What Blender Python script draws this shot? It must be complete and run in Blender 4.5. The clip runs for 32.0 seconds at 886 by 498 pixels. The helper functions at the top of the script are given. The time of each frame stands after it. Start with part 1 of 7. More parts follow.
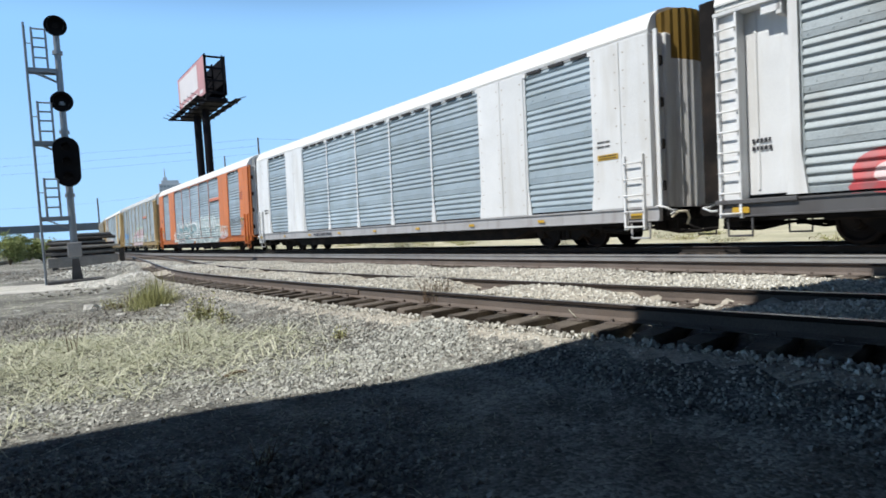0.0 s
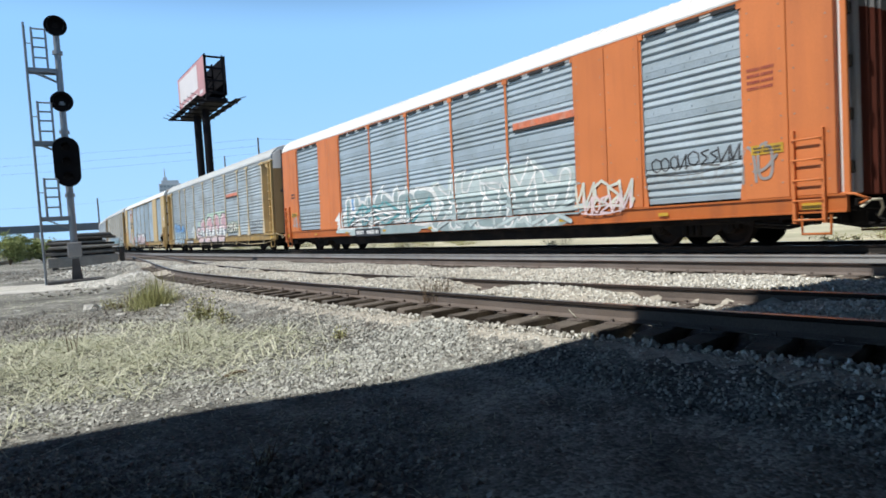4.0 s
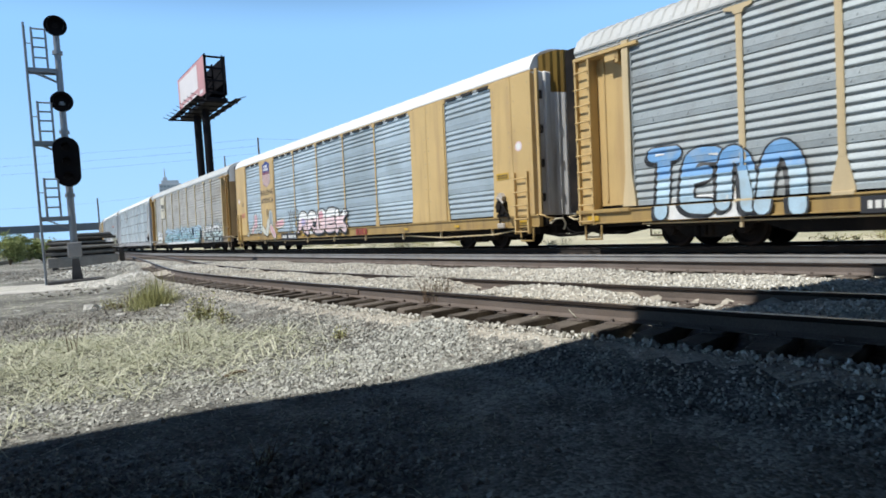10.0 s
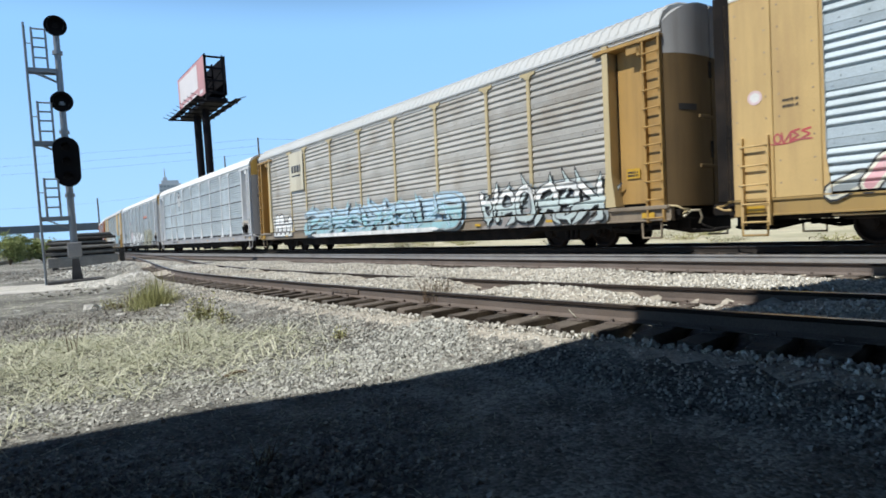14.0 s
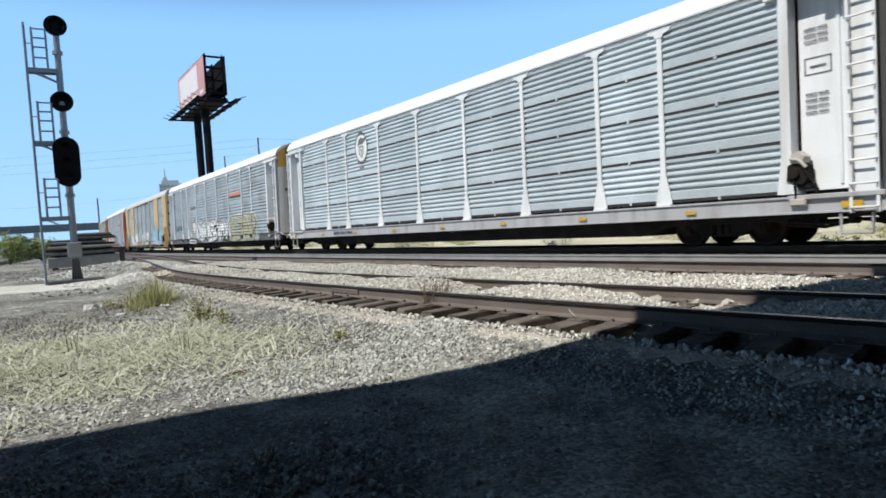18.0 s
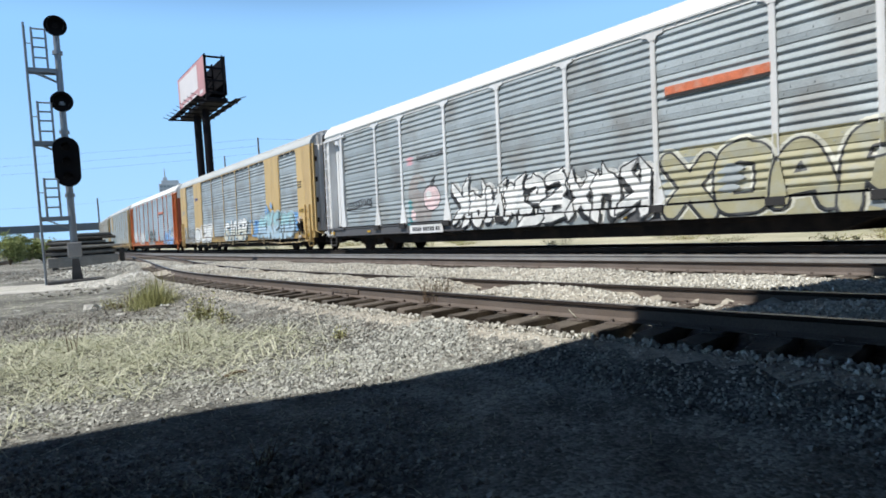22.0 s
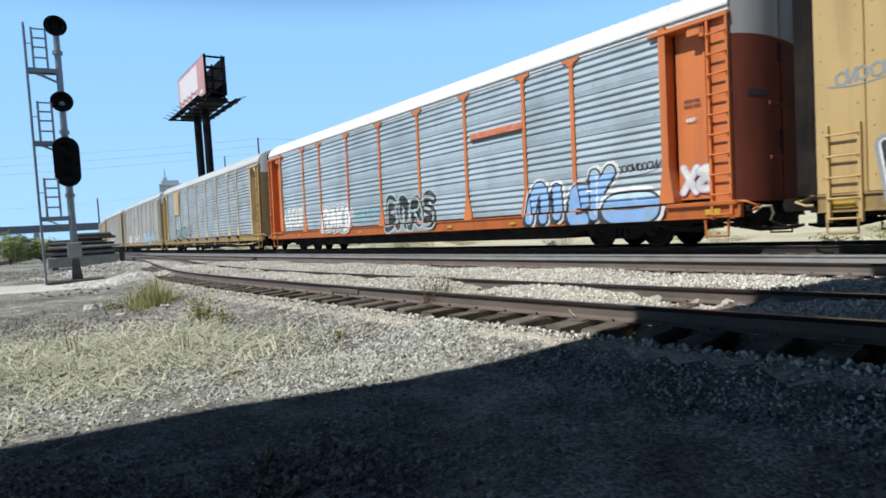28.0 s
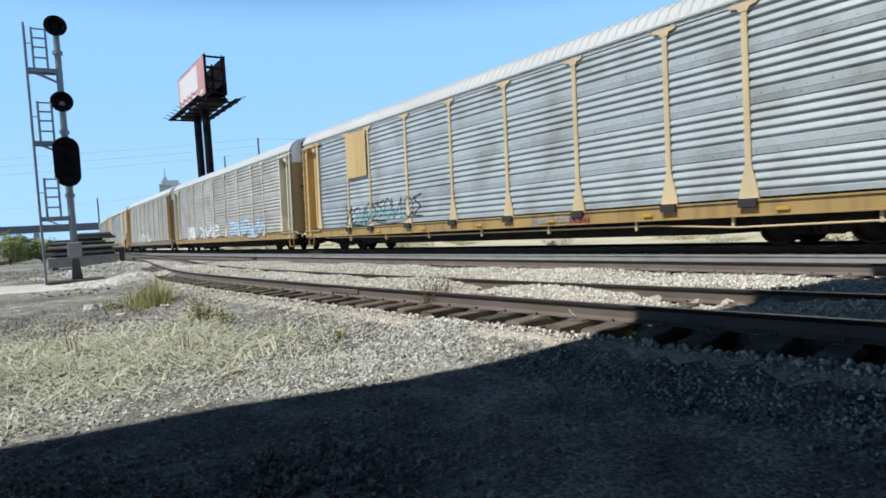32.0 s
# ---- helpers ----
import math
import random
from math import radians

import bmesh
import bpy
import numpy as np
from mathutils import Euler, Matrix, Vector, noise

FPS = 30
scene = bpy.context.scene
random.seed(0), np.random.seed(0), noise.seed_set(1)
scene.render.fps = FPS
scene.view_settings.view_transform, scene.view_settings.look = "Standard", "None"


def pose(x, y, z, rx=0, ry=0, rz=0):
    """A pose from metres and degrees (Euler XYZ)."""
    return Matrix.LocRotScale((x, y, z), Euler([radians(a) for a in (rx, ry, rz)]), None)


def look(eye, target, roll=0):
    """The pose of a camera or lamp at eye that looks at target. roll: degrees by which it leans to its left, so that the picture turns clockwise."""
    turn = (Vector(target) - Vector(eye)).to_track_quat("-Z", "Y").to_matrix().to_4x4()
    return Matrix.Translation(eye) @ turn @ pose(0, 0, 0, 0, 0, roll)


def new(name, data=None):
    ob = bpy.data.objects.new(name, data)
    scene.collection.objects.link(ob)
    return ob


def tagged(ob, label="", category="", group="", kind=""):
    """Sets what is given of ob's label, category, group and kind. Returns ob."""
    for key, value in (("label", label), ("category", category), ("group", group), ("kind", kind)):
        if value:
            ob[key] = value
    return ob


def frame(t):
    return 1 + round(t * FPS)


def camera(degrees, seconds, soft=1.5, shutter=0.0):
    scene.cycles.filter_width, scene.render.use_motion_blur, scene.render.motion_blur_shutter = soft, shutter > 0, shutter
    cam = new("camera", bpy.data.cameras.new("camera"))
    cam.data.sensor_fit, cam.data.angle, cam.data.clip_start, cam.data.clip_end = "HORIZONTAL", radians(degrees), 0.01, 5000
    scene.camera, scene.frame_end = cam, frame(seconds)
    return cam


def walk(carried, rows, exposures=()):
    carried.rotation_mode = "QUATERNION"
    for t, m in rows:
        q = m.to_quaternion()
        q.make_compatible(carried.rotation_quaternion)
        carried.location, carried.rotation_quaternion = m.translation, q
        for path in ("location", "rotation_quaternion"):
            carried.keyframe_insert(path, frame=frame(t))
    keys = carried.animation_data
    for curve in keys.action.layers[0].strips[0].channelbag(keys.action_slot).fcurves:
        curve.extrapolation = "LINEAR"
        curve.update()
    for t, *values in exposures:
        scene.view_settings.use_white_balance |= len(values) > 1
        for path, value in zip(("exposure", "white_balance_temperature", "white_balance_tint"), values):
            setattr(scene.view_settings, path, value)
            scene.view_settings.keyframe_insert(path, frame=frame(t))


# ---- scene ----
# The camera stands still beside the line; the train moves.
EYE_Z = 0.935
TILT, LEAN = -2.295, 3.651


def standing():
    """The camera's one pose: looking along +y, tipped down a little and leaning."""
    m = Matrix.Translation((0, 0, EYE_Z)) @ Euler((radians(90 + TILT), 0, 0)).to_matrix().to_4x4()
    return m @ Matrix.Rotation(radians(-LEAN), 4, "Z")


cam = camera(71.237, 32.0, soft=1.75, shutter=0.12)
walk(cam, [(0.0, standing()), (32.0, standing())])

# ---- light ----
SUN_FROM = Vector((-0.85, -0.527, 0)).normalized()
SUN_UP = radians(54)
world = bpy.data.worlds.new("sky")
scene.world = world
world.use_nodes = True
wn = world.node_tree.nodes
sky = wn.new("ShaderNodeTexSky")
sky.sky_type = "NISHITA"
sky.sun_disc = False
sky.sun_elevation = SUN_UP
sky.sun_rotation = math.atan2(SUN_FROM.x, SUN_FROM.y)
sky.air_density, sky.dust_density, sky.ozone_density = 0.16, 0.0, 3.0
# the clear sky, evened out by a pale blue haze that thins out towards the zenith
haze = wn.new("ShaderNodeMix")
haze.data_type = "RGBA"
up_of = wn.new("ShaderNodeTexCoord")
split_up = wn.new("ShaderNodeSeparateXYZ")
thins = wn.new("ShaderNodeMapRange")
thins.interpolation_type = "SMOOTHSTEP"
for k, v in ((1, 0.29), (2, 0.44), (3, 0.90), (4, 0.0)):
    thins.inputs[k].default_value = v
world.node_tree.links.new(up_of.outputs["Generated"], split_up.inputs[0])
world.node_tree.links.new(split_up.outputs["Z"], thins.inputs[0])
world.node_tree.links.new(thins.outputs[0], haze.inputs["Factor"])
# the haze pales towards the horizon
low_haze = wn.new("ShaderNodeMix")
low_haze.data_type = "RGBA"
pales = wn.new("ShaderNodeMapRange")
pales.interpolation_type = "SMOOTHSTEP"
for k, v in ((1, 0.0), (2, 0.30), (3, 0.0), (4, 1.0)):
    pales.inputs[k].default_value = v
world.node_tree.links.new(split_up.outputs["Z"], pales.inputs[0])
world.node_tree.links.new(pales.outputs[0], low_haze.inputs["Factor"])
low_haze.inputs["A"].default_value = (3.1, 5.35, 7.9, 1)
low_haze.inputs["B"].default_value = (2.35, 4.75, 8.1, 1)
world.node_tree.links.new(low_haze.outputs["Result"], haze.inputs["B"])
world.node_tree.links.new(sky.outputs[0], haze.inputs["A"])
world.node_tree.links.new(haze.outputs["Result"], wn["Background"].inputs[0])
wn["Background"].inputs[1].default_value = 0.152
sun = new("sun", bpy.data.lights.new("sun", "SUN"))
sun.data.energy, sun.data.angle, sun.data.color = 4.85, radians(0.53), (1.0, 0.975, 0.92)
sun.matrix_world = look(SUN_FROM * 60 * math.cos(SUN_UP) + Vector((0, 0, 60 * math.sin(SUN_UP))), (0, 0, 0))

# ---- the line's plan ----
FACE_Y, HEAD, RADIUS = 21.911, radians(126.644), -1261.2
HALF_W = 1.52
PITCH = 28.4
GAP0 = 18.14
CENTRE = 0.79
CANT = 1.45


def line(s, off=0.0):
    """A point of the train's track: s metres along it towards the distance, off metres from its centre line, away from the camera if positive."""
    a = HEAD + s / RADIUS
    o = off + HALF_W + 0.00065 * max(0.0, s - 110) ** 2
    return (RADIUS * (math.sin(a) - math.sin(HEAD)) + math.sin(a) * o,
            FACE_Y - RADIUS * (math.cos(a) - math.cos(HEAD)) - math.cos(a) * o)


def line_np(s, off):
    a = HEAD + s / RADIUS
    o = off + HALF_W
    return (RADIUS * (np.sin(a) - math.sin(HEAD)) + np.sin(a) * o,
            FACE_Y - RADIUS * (np.cos(a) - math.cos(HEAD)) - np.cos(a) * o)


def line_inv(x, y):
    """s and off of points of the plan (arrays)."""
    cx, cy = RADIUS * -math.sin(HEAD), FACE_Y + RADIUS * math.cos(HEAD)
    dx, dy = x - cx, y - cy
    r = np.hypot(dx, dy)
    a = np.arctan2(-dx, dy)
    return (a - HEAD) * RADIUS, -r - RADIUS - HALF_W


SIDING_S = (-70, -40, -25, -15, -10, -5, 0, 3, 6, 10, 14, 19, 25, 31, 45, 60, 80)
SIDING_O = (-4.6, -6.6, -7.9, -8.64, -8.93, -9.06, -9.08, -8.98, -8.62, -8.1, -7.54, -6.9, -6.2, -5.62, -4.6, -4.0, -3.9)
MAIN_O = -3.9


def siding(s):
    return np.interp(s, SS_FINE, SO_FINE)


# a smooth run of the siding's offset
SS_FINE = np.linspace(-70, 80, 601)
SO_FINE = np.interp(SS_FINE, SIDING_S, SIDING_O)
for _ in range(6):
    SO_FINE = np.convolve(np.pad(SO_FINE, 5, mode="edge"), np.ones(11) / 11, mode="valid")


def travelled(t):
    return 8.0894 * t + 0.003405 * t * t


# ---- materials ----
def shader(name, base, rough=0.6, metal=0.0, vary=0.25, scale=3.0, fine=40.0, bump=0.1, dirt=None, dirt_amount=0.0, dirt_scale=1.2, per_object=0.0, spec=0.5, streak=False, coord="Object"):
    """A principled material with two scales of variation, grime in patches or streaks, and fine relief."""
    m = bpy.data.materials.new(name)
    m.use_nodes = True
    n, ln = m.node_tree.nodes, m.node_tree.links
    bs = n["Principled BSDF"]
    bs.inputs["Roughness"].default_value = rough
    bs.inputs["Metallic"].default_value = metal
    bs.inputs["Specular IOR Level"].default_value = spec
    tc = n.new("ShaderNodeTexCoord")
    src = tc.outputs[coord]
    if per_object:
        oi = n.new("ShaderNodeObjectInfo")
        va = n.new("ShaderNodeVectorMath")
        va.operation = "MULTIPLY_ADD"
        ln.new(oi.outputs["Random"], va.inputs[0])
        va.inputs[1].default_value = (37, 53, 19)
        ln.new(src, va.inputs[2])
        src = va.outputs[0]
    big = n.new("ShaderNodeTexNoise")
    big.inputs["Scale"].default_value, big.inputs["Detail"].default_value = scale, 5
    small = n.new("ShaderNodeTexNoise")
    small.inputs["Scale"].default_value, small.inputs["Detail"].default_value = fine, 4
    for tex in (big, small):
        ln.new(src, tex.inputs["Vector"])
    addn = n.new("ShaderNodeMath")
    addn.operation = "ADD"
    ln.new(big.outputs[0], addn.inputs[0])
    ln.new(small.outputs[0], addn.inputs[1])
    mr = n.new("ShaderNodeMapRange")
    mr.inputs[1].default_value, mr.inputs[2].default_value = 0.7, 1.3
    mr.inputs[3].default_value, mr.inputs[4].default_value = 1 - vary, 1 + vary
    ln.new(addn.outputs[0], mr.inputs[0])
    val = mr.outputs[0]
    if per_object:
        pr = n.new("ShaderNodeMapRange")
        pr.inputs[3].default_value, pr.inputs[4].default_value = 1 - per_object, 1 + per_object
        ln.new(oi.outputs["Random"], pr.inputs[0])
        mu = n.new("ShaderNodeMath")
        mu.operation = "MULTIPLY"
        ln.new(val, mu.inputs[0])
        ln.new(pr.outputs[0], mu.inputs[1])
        val = mu.outputs[0]
    sc = n.new("ShaderNodeVectorMath")
    sc.operation = "SCALE"
    sc.inputs[0].default_value = base
    ln.new(val, sc.inputs["Scale"])
    colour = sc.outputs[0]
    if dirt:
        dn = n.new("ShaderNodeTexNoise")
        dn.inputs["Scale"].default_value, dn.inputs["Detail"].default_value = dirt_scale, 6
        if streak:
            mp = n.new("ShaderNodeMapping")
            mp.inputs["Scale"].default_value = (3.2, 3.2, 0.35)
            ln.new(src, mp.inputs[0])
            ln.new(mp.outputs[0], dn.inputs["Vector"])
        else:
            ln.new(src, dn.inputs["Vector"])
        dr = n.new("ShaderNodeMapRange")
        dr.inputs[1].default_value, dr.inputs[2].default_value = 0.48, 0.72
        dr.inputs[4].default_value = dirt_amount
        ln.new(dn.outputs[0], dr.inputs[0])
        mix = n.new("ShaderNodeMix")
        mix.data_type = "RGBA"
        ln.new(dr.outputs[0], mix.inputs["Factor"])
        ln.new(colour, mix.inputs["A"])
        mix.inputs["B"].default_value = (*dirt, 1)
        colour = mix.outputs["Result"]
    ln.new(colour, bs.inputs["Base Color"])
    if bump:
        bp = n.new("ShaderNodeBump")
        bp.inputs["Strength"].default_value = bump
        bp.inputs["Distance"].default_value = 0.02
        ln.new(small.outputs[0], bp.inputs["Height"])
        ln.new(bp.outputs[0], bs.inputs["Normal"])
    return m


GRIME = (0.13, 0.11, 0.09)
galvanised = shader("galvanised steel", (0.37, 0.447, 0.50), 0.5, 0.12, 0.13, 0.9, 30, 0.05, (0.25, 0.30, 0.315), 0.6, 0.8, per_object=0.12)
galvanised_bright = shader("bright galvanised steel", (0.50, 0.555, 0.575), 0.5, 0.12, 0.13, 0.9, 30, 0.05, (0.36, 0.405, 0.42), 0.55, 0.8, per_object=0.12)
galvanised_old = shader("weathered galvanised steel", (0.35, 0.40, 0.425), 0.55, 0.1, 0.16, 0.9, 30, 0.05, (0.2, 0.19, 0.17), 0.6, 0.8, per_object=0.10)
galvanised_tan = shader("dusty galvanised steel", (0.40, 0.395, 0.37), 0.6, 0.05, 0.16, 0.9, 30, 0.05, (0.24, 0.2, 0.15), 0.6, 0.8, per_object=0.10)


def paint(name, base, dirt=GRIME, amount=0.45, rough=0.5, spec=0.35):
    return shader(name, base, rough, 0.0, 0.10, 0.8, 60, 0.04, dirt, amount, 0.9, per_object=0.05, streak=True, spec=spec)


paint_white = paint("white car paint", (0.71, 0.725, 0.735), (0.50, 0.475, 0.43), 0.5)
paint_orange = paint("orange car paint", (0.60, 0.19, 0.06), (0.40, 0.12, 0.05), 0.4)
paint_orange_sill = paint("rusty orange sill paint", (0.46, 0.13, 0.03), (0.22, 0.07, 0.03), 0.5)
paint_orange_dark = paint("brown-red end paint", (0.17, 0.052, 0.036), (0.09, 0.035, 0.025), 0.4, rough=0.8, spec=0.1)
paint_yellow = paint("yellow car paint", (0.55, 0.395, 0.178), (0.34, 0.22, 0.115), 0.5)
paint_tan = paint("faded yellow car paint", (0.58, 0.47, 0.29), (0.40, 0.33, 0.23), 0.4)
paint_cream = paint("cream car paint", (0.60, 0.56, 0.44), (0.33, 0.29, 0.22), 0.5)
paint_grey = paint("grey sill paint", (0.40, 0.40, 0.41), (0.2, 0.17, 0.15), 0.5)
paint_sill_yellow = paint("dirty yellow sill paint", (0.38, 0.26, 0.10), (0.14, 0.10, 0.07), 0.6)
sill_brown = paint("dirty brown-grey sill paint", (0.25, 0.205, 0.15), (0.11, 0.09, 0.075), 0.6)
paint_ochre = paint("rusty ochre paint", (0.40, 0.25, 0.085), (0.20, 0.13, 0.06), 0.5)
paint_dull = paint("dull ochre paint", (0.51, 0.425, 0.25), (0.27, 0.22, 0.15), 0.45)
roof_grey = shader("pale grey roof coating", (0.50, 0.52, 0.52), 0.55, 0, 0.06, 0.6, 50, 0.04, (0.42, 0.41, 0.38), 0.35, 0.5)
roof_white = shader("white roof coating", (0.80, 0.80, 0.78), 0.5, 0, 0.06, 0.6, 50, 0.04, (0.55, 0.54, 0.5), 0.35, 0.5)
under_black = shader("black underframe", (0.014, 0.013, 0.013), 0.85, 0.0, 0.3, 2, 40, 0.2, (0.05, 0.038, 0.03), 0.5, 1.5, spec=0.1)
# near black that stands in for shade inside the cars, in gaps and under lips
shade_fill = shader("near-black fill for shaded gaps and interior", (0.03, 0.03, 0.032), 0.9, 0, 0.2, 1, 20, 0.0)
wheel_steel = shader("wheel steel", (0.014, 0.012, 0.012), 0.8, 0.0, 0.3, 3, 60, 0.1, (0.05, 0.03, 0.02), 0.4, 3, spec=0.1)
rust_steel = shader("dusty rusty rail side", (0.135, 0.11, 0.095), 0.8, 0.0, 0.25, 1.5, 60, 0.2, (0.15, 0.115, 0.09), 0.5, 2.0)
# sides of the train's own rails, the shade beneath the cars put into the colour
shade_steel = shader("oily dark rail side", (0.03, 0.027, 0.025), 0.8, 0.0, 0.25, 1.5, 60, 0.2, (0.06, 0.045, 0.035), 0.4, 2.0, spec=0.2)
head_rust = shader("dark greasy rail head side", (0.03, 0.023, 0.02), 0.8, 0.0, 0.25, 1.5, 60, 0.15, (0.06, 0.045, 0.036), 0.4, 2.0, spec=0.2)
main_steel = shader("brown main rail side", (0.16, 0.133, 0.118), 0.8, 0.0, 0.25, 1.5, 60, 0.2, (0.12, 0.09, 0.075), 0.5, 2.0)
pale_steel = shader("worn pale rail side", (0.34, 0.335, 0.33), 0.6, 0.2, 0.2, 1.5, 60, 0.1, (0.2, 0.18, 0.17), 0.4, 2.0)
rail_top = shader("worn rail head", (0.30, 0.28, 0.27), 0.38, 0.8, 0.15, 1.5, 80, 0.05)
tie_wood = shader("creosoted tie wood", (0.10, 0.083, 0.068), 0.9, 0, 0.4, 3, 40, 0.5, (0.25, 0.22, 0.18), 0.5, 2.0, per_object=0.3)
reflector_yellow = shader("yellow reflector", (0.54, 0.33, 0.025), 0.35, 0, 0.1, 2, 50, 0.0, (0.25, 0.17, 0.05), 0.4, 6)
print_white = shader("white lettering", (0.72, 0.72, 0.70), 0.5, 0, 0.1, 3, 40, 0.0)
print_black = shader("black lettering", (0.03, 0.03, 0.035), 0.5, 0, 0.1, 3, 40, 0.0)
print_faded = shader("faded black lettering", (0.09, 0.095, 0.10), 0.5, 0, 0.2, 3, 40, 0.0, (0.3, 0.31, 0.32), 0.5, 4)
print_red = shader("red lettering", (0.30, 0.06, 0.04), 0.5, 0, 0.1, 3, 40, 0.0)
print_blue = shader("navy blue lettering", (0.03, 0.05, 0.22), 0.5, 0, 0.1, 3, 40, 0.0)
plate_red = shader("red-orange plate", (0.60, 0.17, 0.08), 0.5, 0, 0.25, 6, 40, 0.0, (0.55, 0.45, 0.38), 0.5, 4)
brake_pale = paint("dusty cast brake metal", (0.46, 0.42, 0.37), (0.2, 0.17, 0.14), 0.5)
paint_sill_dark = paint("dark grey sill paint", (0.10, 0.10, 0.105), (0.06, 0.05, 0.045), 0.5)
end_mid = paint("dusty light grey end door", (0.40, 0.395, 0.385), (0.2, 0.17, 0.15), 0.5, rough=0.8, spec=0.1)
end_grey = paint("grey end door", (0.17, 0.17, 0.175), (0.1, 0.09, 0.08), 0.4, rough=0.8, spec=0.1)
end_top_grey = paint("light grey end top", (0.44, 0.45, 0.46), (0.2, 0.19, 0.17), 0.4, rough=0.8, spec=0.1)
end_top_brown = paint("ochre end top", (0.30, 0.19, 0.05), (0.13, 0.09, 0.05), 0.4, rough=0.8, spec=0.1)
end_pale = paint("pale grey end door", (0.76, 0.76, 0.755), (0.22, 0.18, 0.15), 0.5, rough=0.7, spec=0.15)
end_brown = paint("brown end door", (0.18, 0.125, 0.065), (0.08, 0.06, 0.045), 0.4, rough=0.8, spec=0.1)
rivet_rust = shader("rusty rivet heads", (0.30, 0.24, 0.19), 0.8, 0, 0.4, 3, 40, 0.0, (0.5, 0.46, 0.4), 0.6, 2.0)
spray = {}
for nm, c in dict(skyblue=(0.24, 0.43, 0.74), mist=(0.27, 0.35, 0.36), haze=(0.46, 0.55, 0.55), pink=(0.60, 0.33, 0.37), palepink=(0.70, 0.54, 0.55), blue=(0.15, 0.34, 0.62), paleblue=(0.40, 0.56, 0.68), cyan=(0.30, 0.52, 0.57), white=(0.74, 0.75, 0.74),
                  black=(0.025, 0.027, 0.03), grey=(0.27, 0.31, 0.33), green=(0.46, 0.60, 0.48), cream=(0.62, 0.62, 0.53), khaki=(0.38, 0.36, 0.23), taupe=(0.30, 0.28, 0.27), lilac=(0.45, 0.38, 0.58), red=(0.5, 0.08, 0.09), teal=(0.10, 0.33, 0.36)).items():
    spray[nm] = shader(nm + " spray paint", c, 0.55, 0, 0.16, 2.0, 50, 0.03, (0.36, 0.40, 0.41) if nm not in ("black", "red") else (0.16, 0.17, 0.18), 0.6, 2.6)


